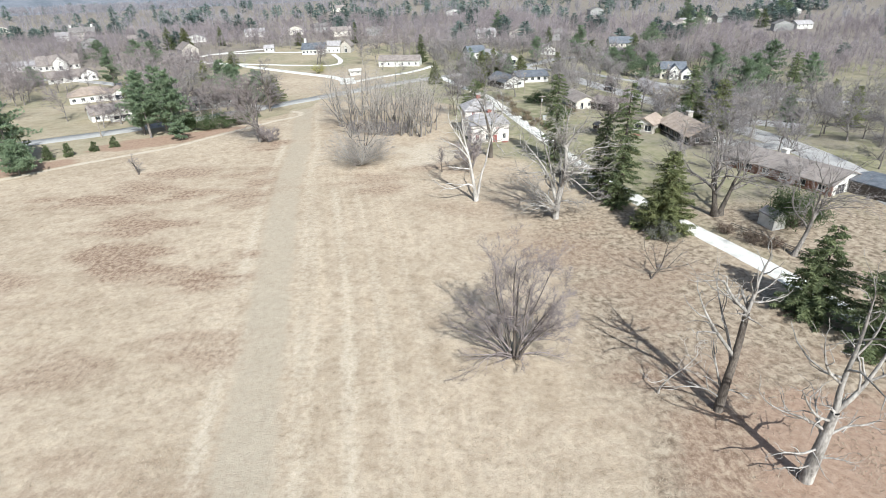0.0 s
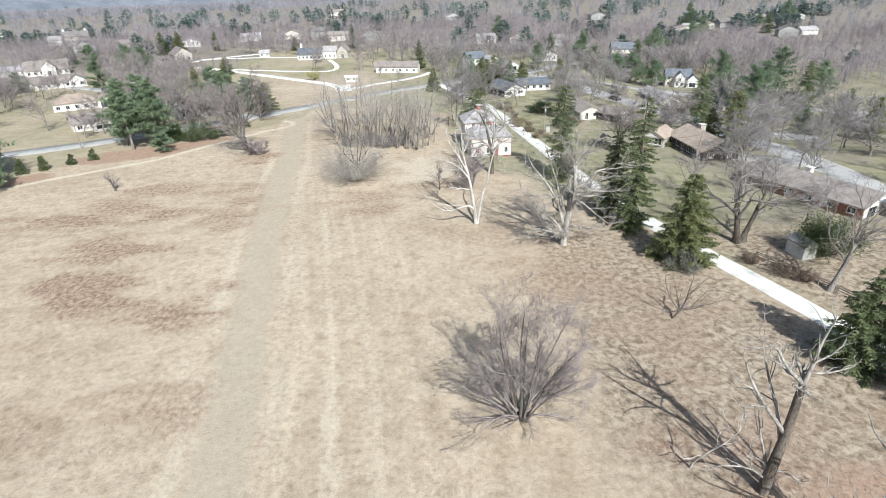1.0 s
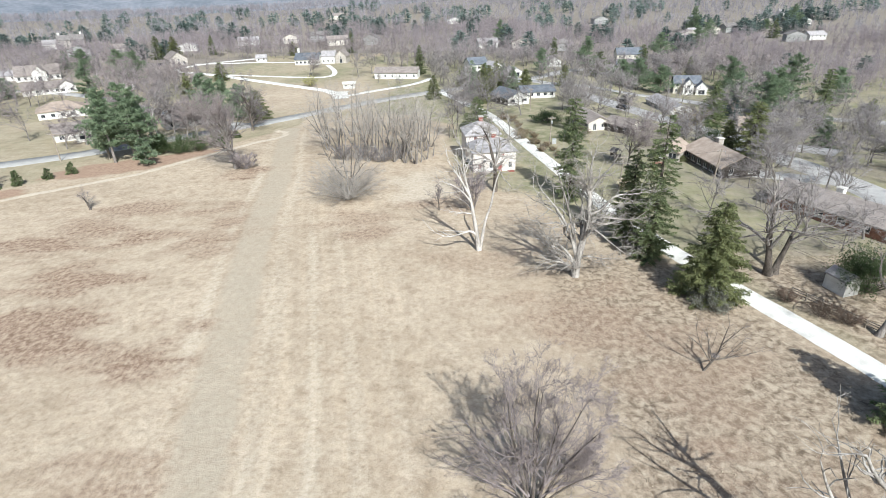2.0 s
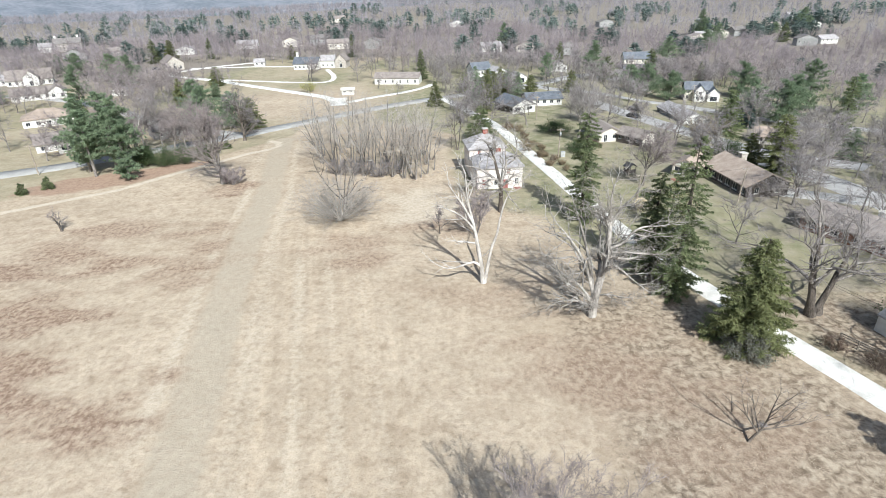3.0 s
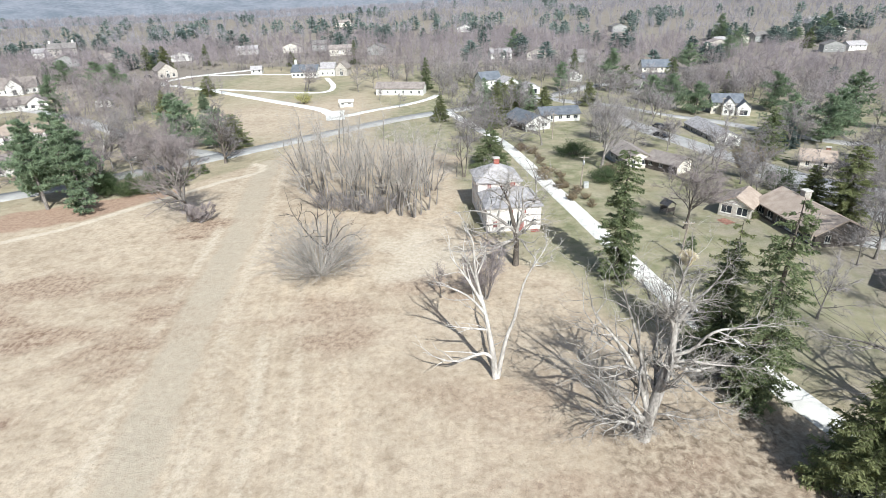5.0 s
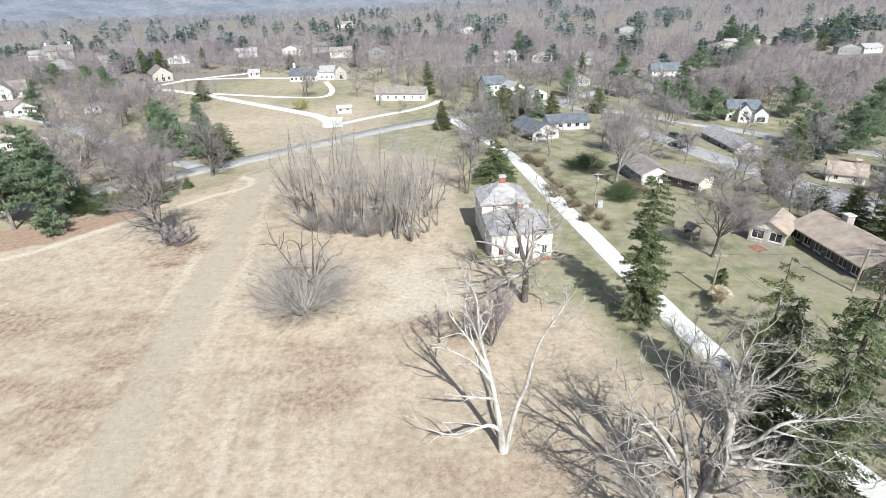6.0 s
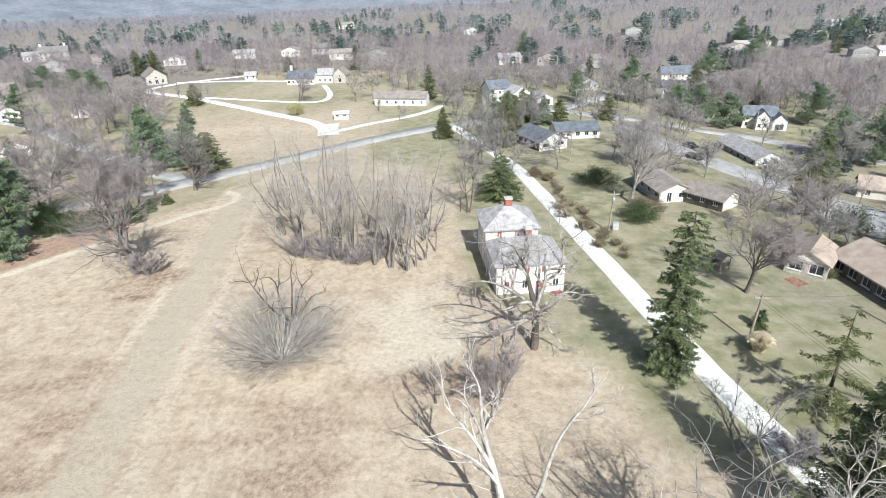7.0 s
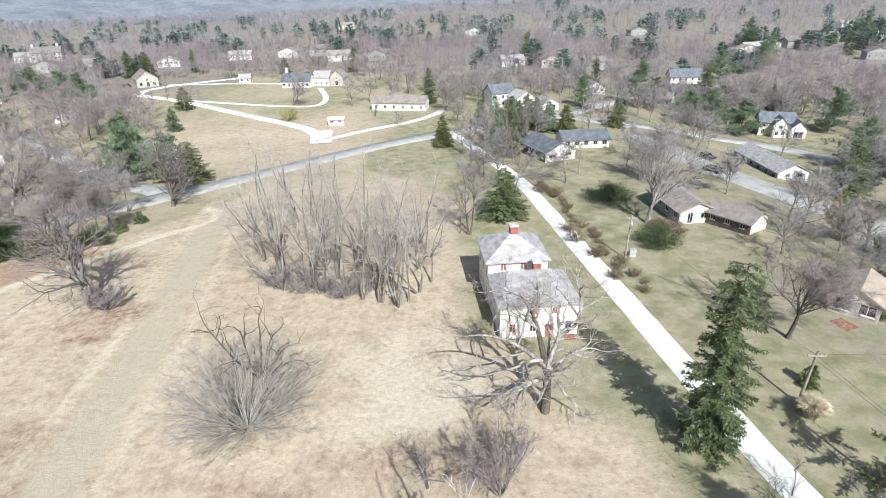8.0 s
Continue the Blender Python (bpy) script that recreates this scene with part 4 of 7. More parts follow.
for line, r in (([(0.5, 0.1, 12.8), (0.8, 0.1, 14.6), (0.9, 0.2, 16.6), (1.5, 0.2, 19.2)], 0.2), ([(0.5, 0.1, 12.8), (-0.8, 0.2, 14.0), (-1.8, 0.2, 15.3), (-2.4, 0.3, 16.6), (-4.1, 0.3, 16.4)], 0.18), ([(0.5, 0.1, 7.0), (-0.8, 0.3, 8.8), (-1.9, 0.5, 10.2), (-3.4, 0.8, 12.6), (-4.6, 1.0, 15.4)], 0.2),
                ([(0.85, 0.1, 15.0), (2.0, 0, 15.8), (2.9, 0, 17.2)], 0.1), ([(0.6, 0.1, 14.0), (1.8, -0.4, 14.2), (3.4, -0.6, 15.0)], 0.09), ([(0.0, 0, 2.4), (-0.4, 0.8, 4.2), (-0.9, 1.6, 6.4), (-1.2, 2.0, 8.6)], 0.13), ([(0.0, 0, 1.6), (-1.6, 0.2, 3.0), (-3.8, 0.2, 3.4), (-5.4, 0.4, 3.0)], 0.11),
                ([(0, 0, 3), (1.2, -0.7, 3.2), (2.2, -1.1, 2.6)], 0.08), ([(0.4, 0.1, 5.6), (0.4, 1.6, 8.2), (-0.4, 3.0, 11.0), (-0.8, 4.6, 14.0)], 0.17)):
    snag.path(line, r * 1.2, 0.05, 1)
snag.finish().thing("dead_snag", 25.4, 39.8, "tall leafless snag with crooked pale top branches", barks=(BARK_DARK, BARK_PALE, TWIG_PALE))
Bare(163, 8.5, 0.10, bole=0.7, first=0.3, limbs=6, angle=0.9, ratio=0.45, gnarl=0.34, kids=(3, 2), twigs=2, twig=0.5, levels=2, lean=(-0.15, 0)).thing(
    "dead_sapling", 20.6, 42.4, "thin crooked bleached dead sapling", barks=DEAD)
syc = Bare(43, 23.0, stems=0, limbs=3, angle=0.8, ratio=0.3, gnarl=0.34, kids=(5, 3), twigs=3, twig=0.7, levels=2, thin=1.3)
syc.path([(0, 0, -0.3), (0.0, 0, 1.2), (0.15, 0, 4), (0.3, 0, 7.5), (0.4, 0, 10)], 0.72, 0.42, 0, 0.9)
for line, r in (([(0.4, 0, 9.7), (0.1, 0.2, 13), (0.5, 0.3, 18), (0.2, 0.3, 23)], 0.34), ([(0.4, 0, 9.7), (1.9, 0, 12), (3.2, 0.1, 16), (3.8, 0.1, 21)], 0.3), ([(0.4, 0, 8.4), (-1.4, -0.3, 9.2), (-2.8, -0.5, 10.8), (-4.2, -0.6, 13.2)], 0.2),
                ([(0.2, 0, 4.8), (-1.8, -0.5, 4.4), (-3.6, -0.8, 5.2), (-5.0, -0.9, 5.0)], 0.16), ([(0.1, 0, 3.4), (1.8, -0.6, 3.9), (3.9, -0.8, 3.2)], 0.14), ([(0.3, 0, 7.0), (-2.0, 0.6, 8.4), (-4.8, 1.0, 9.2), (-6.6, 1.0, 10.8)], 0.19),
                ([(0.3, 0, 6.2), (2.4, 0.4, 7.4), (4.6, 0.6, 7.0), (6.0, 0.6, 8.0)], 0.18), ([(0.2, 0, 5.6), (0.4, 1.8, 7.2), (0.2, 3.4, 9.8)], 0.18), ([(0.2, 0, 2.6), (-1.4, -0.4, 2.2), (-2.9, -0.5, 2.8), (-4.3, -0.6, 2.3)], 0.11),
                ([(0.1, 0.2, 13.0), (-1.6, 0.2, 14.4), (-2.6, 0.2, 16.8), (-3.0, 0.2, 18.8)], 0.17), ([(0.4, 0.3, 16.0), (1.6, 0.3, 18.0), (1.9, 0.3, 21.0)], 0.15), ([(2.4, 0, 13.4), (4.4, -0.2, 14.6), (6.2, -0.3, 16.4)], 0.15)):
    syc.path(line, r, 0.05, 1)
syc.finish().thing("sycamore_tree", 28.9, 31.5, "pale peeling bare sycamore with crooked limbs", barks=(BARK_PALE, BARK_PALE, TWIG_PALE))
Bare(47, 18.5, 0.36, bole=0.55, first=0.4, limbs=9, angle=0.85, ratio=0.8, gnarl=0.2, kids=(5, 4), twigs=2, lean=(0.12, 0.05)).thing(
    "leaning_tree", 50.3, 70.6, "leaning bare tree beside the rail fence", barks=GREY)
Bare(53, 21.0, 0.50, stems=2, splay=0.26, bole=0.55, first=0.35, limbs=9, angle=0.8, ratio=0.72, gnarl=0.22, kids=(6, 4), twigs=3).thing(
    "forked_tree", 46.0, 85.4, "large dark bare tree with a forked trunk by the drive", barks=(BARK_DARK, BARK, TWIG))
shade = Bare(59, 19.0, stems=0, limbs=5, angle=0.9, ratio=0.38, gnarl=0.34, kids=(6, 3), twigs=3, twig=0.8, levels=3, thin=1.1)
shade.path([(0, 0, -0.3), (0.1, 0, 3), (0, 0.1, 5.3), (-0.4, 0.2, 7.6), (-1.1, 0.3, 10.3), (-1.6, 0.4, 12.6), (-3.3, 0.5, 15.5)], 0.62, 0.1, 0, 0.5)
for line, r in (([(-0.2, 0, 4.6), (-0.9, -0.4, 5.3), (-2.9, -1.0, 4.2), (-4.6, -1.3, 3.6), (-6.7, -1.5, 3.9), (-9.3, -1.6, 3.6)], 0.33), ([(-0.3, 0, 6.6), (-2.4, 0.4, 8.4), (-4.7, 0.6, 9.8), (-7.5, 0.6, 10.5), (-10.0, 0.6, 10.1)], 0.3), ([(0, 0, 6.4), (0.3, 0.2, 7.6), (1.2, 0.3, 10.7), (0.7, 0.2, 13.1), (0.9, 0.2, 14.8), (2.2, 0.2, 15.9)], 0.34),
                ([(1.2, 0.3, 10.5), (3.1, 0.6, 11.7), (3.3, 0.8, 14.4), (2.7, 0.8, 17.0), (1.6, 0.8, 18.8)], 0.24), ([(0.9, 0.3, 12.0), (2.4, -0.4, 12.8), (4.0, -0.6, 12.5), (4.8, -0.8, 13.9)], 0.16), ([(0.1, 0, 5.0), (0.9, -0.5, 5.4), (1.8, -0.9, 3.4), (3.4, -1.2, 2.0), (3.9, -1.3, 0.9)], 0.2),
                ([(-1.4, 0.3, 11.6), (-2.8, 0.4, 13.1), (-4.8, 0.6, 14.4)], 0.17), ([(-0.4, 0.2, 7.2), (-1.8, -0.6, 7.9), (-3.8, -1.0, 6.9), (-6.7, -1.2, 6.9), (-8.8, -1.2, 7.9)], 0.24), ([(0, 0.2, 5.2), (0.4, 2.2, 7.8), (0.8, 4.0, 10.6), (0.6, 5.0, 13.6)], 0.24), ([(0, -0.1, 4.6), (-0.6, -2.4, 5.4), (-1.6, -4.4, 4.8)], 0.2),
                ([(0.2, 0, 6.0), (2.4, 0.4, 8.0), (4.6, 0.6, 8.8), (6.4, 0.6, 8.0)], 0.22), ([(0, 0, 5.6), (1.4, -1.8, 7.4), (2.4, -3.0, 9.6)], 0.17)):
    shade.path(line, r * 1.1, 0.06, 1)
shade.finish().thing("shade_tree", 10.2, 122.0, "gnarled bare shade tree before the farmhouse", barks=(BARK_DARK, BARK_PALE, TWIG_PALE))
Bare(61, 11.0, 0.075, stems=76, splay=1.55, bole=0.72, first=0.25, limbs=4, angle=0.45, ratio=0.36, gnarl=0.13, kids=(4, 3), twigs=3, twig=0.6, levels=2, thin=1.0, even=True, up=0.015, coarse=True).thing(
    "spreading_shrub", -19.2, 119.8, "broad rounded bare shrub with dense grey stems", "shrub", barks=(BARK_PALE, TWIG_PALE, TWIG_PALE))
crooked = Bare(67, 13.5, stems=0, limbs=4, angle=0.8, ratio=0.3, gnarl=0.4, kids=(3, 2), twigs=2, twig=0.5, levels=2, thin=1.4)
crooked.path([(-0.2, 0, -0.3), (-0.4, 0, 1.5), (-0.5, 0, 3.0)], 0.4, 0.3, 0, 0.95)
for line, r in (([(-0.4, 0, 2.0), (-2.0, 0.2, 3.4), (-4.0, 0.3, 5.6), (-5.8, 0.4, 8.9), (-6.8, 0.4, 10.8), (-7.1, 0.4, 12.9)], 0.2), ([(-5.8, 0.4, 8.7), (-4.5, 0.4, 11.3), (-4.6, 0.4, 12.4)], 0.1), ([(-6.5, 0.4, 9.8), (-7.4, 0.3, 10.2), (-9.1, 0.3, 9.9)], 0.09),
                ([(-0.5, 0, 2.8), (-1.7, 0.1, 4.4), (-2.0, 0.2, 7.1), (-2.1, 0.2, 10.6), (-4.2, 0.3, 10.9), (-6.1, 0.3, 9.6)], 0.2), ([(-2.0, 0.2, 8.6), (-1.6, 0.2, 9.6), (-1.3, 0.2, 12.4)], 0.12), ([(-0.4, 0, 2.6), (0.2, 0.2, 4.0), (1.0, 0.4, 7.6), (1.9, 0.5, 9.3), (3.1, 0.5, 10.3), (3.7, 0.5, 11.2)], 0.22),
                ([(0.2, 0.2, 3.6), (1.4, 0.5, 4.8), (3.1, 0.8, 7.4), (5.4, 0.8, 7.9)], 0.18), ([(0, 0, 2.6), (1.4, -0.3, 3.4), (3.7, -0.4, 5.9), (5.8, -0.4, 5.9), (6.6, -0.4, 4.9)], 0.18), ([(-0.4, 0, 2.8), (-0.4, 0.4, 5.0), (0.3, 0.6, 9.6), (0.2, 0.6, 11.7), (1.3, 0.6, 13.5)], 0.2)):
    crooked.path(line, r, 0.045, 1)
crooked.finish().thing("crooked_tree", -18.6, 124.6, "crooked bare tree with dark curving limbs behind the shrub", barks=(BARK_DARK, BARK_DARK, BARK_DARK))
Bare(71, 19.0, 0.5, bole=0.65, first=0.22, limbs=16, angle=0.75, ratio=0.55, gnarl=0.2, kids=(6, 4), twigs=4, twig=0.9, up=0.06, thin=1.4, lean=(-0.12, 0.0)).thing(
    "path_tree", -49.0, 142.6, "bare brown leaning tree with spreading limbs beside the path", barks=(BARK, BARK, TWIG_RED))
Bare(72, 4.6, 0.07, stems=16, splay=1.2, first=0.2, limbs=5, angle=0.5, ratio=0.4, gnarl=0.16, kids=(4, 3), twigs=5, twig=0.7, levels=2, even=True, coarse=True, thin=1.3).thing(
    "path_shrub", -46.6, 141.8, "low brown leafless shrub under the path tree", "shrub", barks=(BARK, TWIG_RED, TWIG_RED))
Bare(73, 18.5, 0.42, bole=0.75, first=0.12, limbs=20, angle=0.9, ratio=0.44, gnarl=0.18, kids=(6, 4), twigs=6, twig=0.8, thin=1.4).thing(
    "roadside_tree", -58.2, 184.0, "bare upright tree thick with twigs beside the road", barks=(BARK_DARK, BARK_DARK, TWIG))
Bare(79, 5.2, 0.22, bole=0.7, first=0.2, limbs=12, angle=0.9, ratio=0.6, gnarl=0.25, kids=(4, 3), twigs=5, twig=0.6, levels=2, lean=(-0.2, 0.0)).thing(
    "stunted_tree", -69.2, 117.6, "stunted broken bare tree alone in the meadow", barks=BROWN)
Bare(83, 7.2, 0.12, bole=0.5, first=0.3, limbs=9, angle=0.7, ratio=0.9, gnarl=0.15, kids=(5, 4), twigs=8, twig=0.7, levels=2).thing(
    "small_tree", -1.0, 112.5, "small bare dark-twigged tree in the meadow", barks=BROWN)
Bare(89, 10.0, 0.10, stems=7, splay=0.5, first=0.2, limbs=8, angle=0.6, ratio=0.4, gnarl=0.1, kids=(5, 4), twigs=10, twig=0.8, levels=2).thing(
    "thicket_tree", 5.2, 112.0, "fine-twigged bare thicket behind the dead tree", barks=(BARK, TWIG_RED, TWIG_RED))
Bare(97, 16.5, 0.32, bole=0.4, first=0.5, limbs=11, angle=0.8, ratio=1.1, gnarl=0.16, kids=(7, 5), twigs=7, twig=0.8, thin=1.4).thing(
    "garden_tree", 40.5, 134.6, "round bare garden tree with reddish twigs on the lawn", barks=(BARK_DARK, BARK, TWIG_RED))
Bare(101, 21.0, 0.55, bole=0.5, first=0.32, limbs=14, angle=0.62, ratio=0.95, gnarl=0.17, kids=(7, 4), twigs=5, twig=0.9, thin=1.1, up=0.12).thing(
    "lawn_oak", 35.3, 171.7, "broad bare oak spreading over the lawn", barks=(BARK_PALE, BARK_PALE, TWIG))
Bare(103, 10.5, 0.22, bole=0.55, first=0.3, limbs=10, angle=0.7, ratio=0.6, gnarl=0.14, kids=(5, 4), twigs=7, twig=0.8, coarse=True).thing(
    "street_tree", 56.4, 188.0, "slender bare street tree beside the cul-de-sac", barks=GREY)
Bare(107, 15.5, 0.20, stems=2, splay=0.2, first=0.4, limbs=8, angle=0.65, ratio=0.42, gnarl=0.17, kids=(5, 4), twigs=5, twig=0.8, lean=(0.08, 0)).thing(
    "field_tree", 3.1, 167.2, "bare twin-stemmed tree on the grass behind the farmhouse", barks=(BARK_DARK, BARK_DARK, TWIG))
Bare(109, 5.5, 0.12, first=0.15, limbs=7, angle=0.7, ratio=0.7, gnarl=0.2, kids=(4, 3), twigs=4, twig=0.5, levels=2, lean=(-0.2, 0)).thing(
    "dead_apple_tree", 1.6, 167.6, "short dark gnarled bare tree on the grass", barks=(BARK_DARK, BARK_DARK, TWIG))
Bare(127, 4.5, 0.07, first=0.3, limbs=5, angle=0.5, ratio=0.5, gnarl=0.12, kids=(3, 2), twigs=3, twig=0.4, levels=2).thing(
    "sapling", 29.0, 112.0, "thin bare sapling at the drive edge", barks=(BARK_DARK, BARK_DARK, TWIG))
Bare(137, 9.0, 0.12, stems=3, splay=0.5, bole=0.6, first=0.2, limbs=6, angle=0.7, ratio=0.5, gnarl=0.22, kids=(5, 3), twigs=3, twig=0.7, levels=2).thing(
    "hedgerow_tree", 26.8, 106.0, "small bare tangled tree beside the drive", barks=(BARK_PALE, BARK, TWIG))
for k, (x, y, h) in enumerate(((31.0, 104.5, 4.0), (29.6, 94.0, 4.5))):
    Bare(141 + k, h, 0.06, stems=14, splay=1.0, first=0.2, limbs=5, angle=0.5, ratio=0.4, gnarl=0.14, kids=(4, 3), twigs=6, twig=0.7, levels=2, even=True, coarse=True).thing(
        "hedgerow_shrub", x, y, "tangled grey leafless shrub along the drive hedgerow", "shrub", barks=(BARK, TWIG, TWIG), group="hedgerow shrubs")

Bare(151, 18.0, 0.5, bole=0.45, first=0.4, limbs=10, angle=0.75, ratio=0.95, gnarl=0.2, kids=(6, 5), twigs=6, twig=0.9).thing(
    "roadside_tree", -84.0, 172.5, "large bare tree with a thick pale trunk behind the pines", barks=(BARK_PALE, BARK, TWIG))
Bare(153, 15.0, 0.3, bole=0.5, first=0.3, limbs=10, angle=0.8, ratio=0.8, gnarl=0.2, kids=(6, 5), twigs=6, twig=0.9).thing(
    "roadside_tree", -72.5, 171.0, "bare spreading tree behind the rhododendron hedge", barks=(BARK, BARK, TWIG_RED))
Bare(157, 15.0, 0.3, bole=0.5, first=0.3, limbs=11, angle=0.75, ratio=0.8, gnarl=0.18, kids=(6, 5), twigs=6, twig=0.9).thing(
    "roadside_tree", -64.5, 172.5, "bare reddish tree beside the road", barks=(BARK, BARK, TWIG_RED))

# the grove of thin trees
GROVE = [Bare(201 + k, 18.5, 0.16, stems=(2, 3, 1, 2, 4, 3)[k], splay=(0.35, 0.45, 0.2, 0.55, 0.6, 0.4)[k], bole=0.74, first=0.34, limbs=8, angle=0.65, ratio=0.34, gnarl=0.28, kids=(4, 3), twigs=4, twig=0.9, up=0.06, thin=0.65, coarse=True, levels=2)
         for k in range(6)]
firsts = []
rng = np.random.RandomState(5)
spots = [(-25.7, 152.5), (-27.5, 158), (-23.5, 160), (-24.5, 147.5), (-20.5, 149), (-18.2, 146.2), (-16.6, 150.5), (-14.6, 145.8), (-13.4, 149.5), (-11.8, 144.6), (-10.4, 147.4), (-9.2, 143.4),
         (-8.0, 146.2), (-6.6, 142.4), (-5.4, 143.6), (-4.2, 146.0), (-19.5, 155), (-14, 156), (-9, 153), (-22, 166), (-27, 167), (-16, 163), (-10, 160), (-4.6, 154), (-29, 174), (-21, 174), (-12, 170), (-31, 164), (-5.5, 163), (-30, 157), (-33, 170), (-26, 172), (-2.6, 149), (-3.4, 158)]
for k, (x, y) in enumerate(spots):
    m = Matrix.LocRotScale((x, y, ground_z(x, y)), Euler((0, 0, rng.uniform(0, 6.28))), Vector((1, 1, 1)) * rng.uniform(0.82, 1.12))
    if k < 6:
        firsts.append(GROVE[k].thing("grove_tree", x, y, "thin bare upright tree in a dense grove", barks=(BARK, TWIG_PALE, TWIG_PALE), group="grove trees"))
    else:
        copy_thing(firsts[k % 6], m)
for k in range(7):
    x, y = -25.5 + 2.3 * k + rng.uniform(-0.8, 0.8), 147.8 - 0.5 * k + rng.uniform(-1, 1)
    m = pose(x, y, ground_z(x, y), 0, 0, rng.uniform(0, 360))
    if k == 0:
        brush_first = Bare(221, 4.2, 0.04, stems=10, splay=0.9, first=0.2, limbs=4, angle=0.5, ratio=0.4, kids=(3, 3), twigs=3, twig=0.6, levels=2, coarse=True).thing(
            "undergrowth_shrub", x, y, "low bare undergrowth shrub at the grove edge", "shrub", barks=(TWIG, TWIG, TWIG), group="grove undergrowth")
    else:
        copy_thing(brush_first, m)

bush("yellow_shrub", -60.7, 275.6, 5.5, 4.0, "pale yellow-green budding shrub below the knoll", BUDDING, 106, 3200, 0.2, category="shrub")

# evergreens along the drive
spruce("spruce_tree", 34.5, 79.9, 13.8, 4.7, "broad olive-green spruce beside the gravel drive", YELLOWED, 3, sparse=1.5, power=0.6)
spruce("spruce_tree", 30.7, 91.4, 22.3, 3.3, "tall dark ragged spruce beside the gravel drive", SPRUCE, 4, droop=0.45, power=0.42, sparse=0.95)
spruce("spruce_tree", 29.0, 96.8, 15.5, 3.4, "dark spruce crowded against its taller neighbour", SPRUCE, 5, droop=0.45, power=0.5, sparse=1.1)
spruce("spruce_tree", 23.9, 117.0, 19.5, 2.8, "tall narrow dark spruce before the farm drive", SPRUCE, 6, droop=0.4, power=0.28, sparse=1.3)
spruce("spruce_tree", 9.6, 175.5, 9.6, 4.9, "broad dark spruce behind the farmhouse", SPRUCE, 7, droop=0.25)
spruce("sparse_spruce", 37.5, 111.8, 11.5, 4.4, "thin open spruce with bare gaps between boughs", YELLOWED, 8, sparse=0.28, droop=0.28)
bush("grey_shrub", 33.6, 77.4, 3.4, 2.8, "rounded grey-green shrub at the foot of the spruce", GREYGREEN, 140, 5200, 0.17, category="shrub")
spruce("spruce_tree", 43.8, 55.5, 12.0, 4.4, "dark low-branched spruce at the drive edge", SPRUCE, 9)
spruce("spruce_tree", 47.5, 49.0, 15.0, 5.0, "dark spruce crowding the drive near the sycamore", SPRUCE, 10)
bush("evergreen_bush", 55.4, 80.0, 7.5, 4.6, "tall dense green rhododendron behind the garden shed", BROADLEAF, 130, 11000, 0.2)
spruce("spruce_tree", 88.5, 199.5, 14.5, 5.8, "large dark spruce beside the ranch house", SPRUCE, 14)
spruce("blue_spruce", 102.5, 214.0, 8.5, 3.6, "blue-grey spruce beside the tall pines", BLUE_SPRUCE, 15)
for k, (x, y, h) in enumerate(((14.6, 222.0, 9.5), (11.4, 238.0, 10.5), (15.8, 244.0, 9.0), (17.6, 254.8, 8.2), (22.2, 255, 8.8), (28.6, 250.6, 7.4), (33.7, 249.5, 6.8), (25.2, 258, 7.8), (51.2, 256.4, 7.0), (13.6, 248, 6.4), (18.6, 243, 8.8))):
    spruce("spruce_tree", x, y, h * 1.3, 3.4, "full green spruce in a row beside the street", PINE if k % 2 else YELLOWED, 30 + k, group="street spruces", power=0.55)
spruce("spruce_tree", -3.6, 233.5, 9.4, 2.9, "dark brown-green spruce beside the road", YELLOWED, 40)
spruce("spruce_tree", -157, 413, 13.0, 3.2, "dark pointed spruce behind the knoll lane", SPRUCE, 41)
spruce("spruce_tree", -11.4, 303, 14.0, 3.4, "dark pointed spruce beside the long barn", SPRUCE, 42)

# pines and hedge at the meadow's far edge
for k, (x, y, h, r, bare) in enumerate(((-82, 150.5, 18.5, 6.2, 0.24), (-75.5, 152.5, 18.0, 5.6, 0.16), (-86.0, 155.0, 17.0, 5.6, 0.14), (-80.0, 156.0, 19.0, 5.8, 0.14))):
    white_pine("pine_tree", x, y, h, r, "tall green white pine with a pale bare trunk", PINE, 50 + k, bare, "meadow edge pines", rows=30)
white_pine("pine_tree", -72.5, 147.6, 5.0, 3.4, "low young pine below the tall pines", PINE, 54, 0.12, rows=12)
for k, (x, y, h, r) in enumerate(((-101.5, 124.0, 17.5, 7.0), (-108.0, 130.0, 15.0, 7.0), (-97.5, 119.5, 8.0, 5.0))):
    white_pine("pine_tree", x, y, h, r, "dark green pine with low limbs at the meadow edge", SPRUCE if k == 1 else PINE, 56 + k, 0.1, rows=24)
for k, (x, y, h) in enumerate(((-90.8, 138.3, 2.6), (-87.6, 141.8, 2.8), (-61.2, 170.3, 2.6), (-59.8, 174.6, 2.3), (-95.0, 134.0, 3.6), (-98.4, 131.2, 3.8))):
    spruce("young_spruce", x, y, h, 1.25, "small young spruce planted on the grass verge", SPRUCE, 60 + k, group="young spruces")
for k, (x, y, h, r) in enumerate(((-74.0, 159.0, 5.4, 3.2), (-69.6, 158.8, 5.6, 3.4), (-65.2, 160.0, 5.2, 3.2), (-61.6, 163.4, 4.6, 2.8), (-77.5, 163.0, 5.0, 3.2))):
    bush("evergreen_shrub", x, y, h, r, "dense green rhododendron shrub in a hedge", BROADLEAF, 70 + k, 5200, 0.19, "rhododendron hedge", "shrub")
white_pine("pine_tree", -76.5, 203.0, 13.5, 7.0, "full green pine across the road", PINE, 80, 0.08)
white_pine("pine_tree", -68.0, 203.0, 11.5, 6.0, "full green pine across the road", PINE, 81, 0.05)
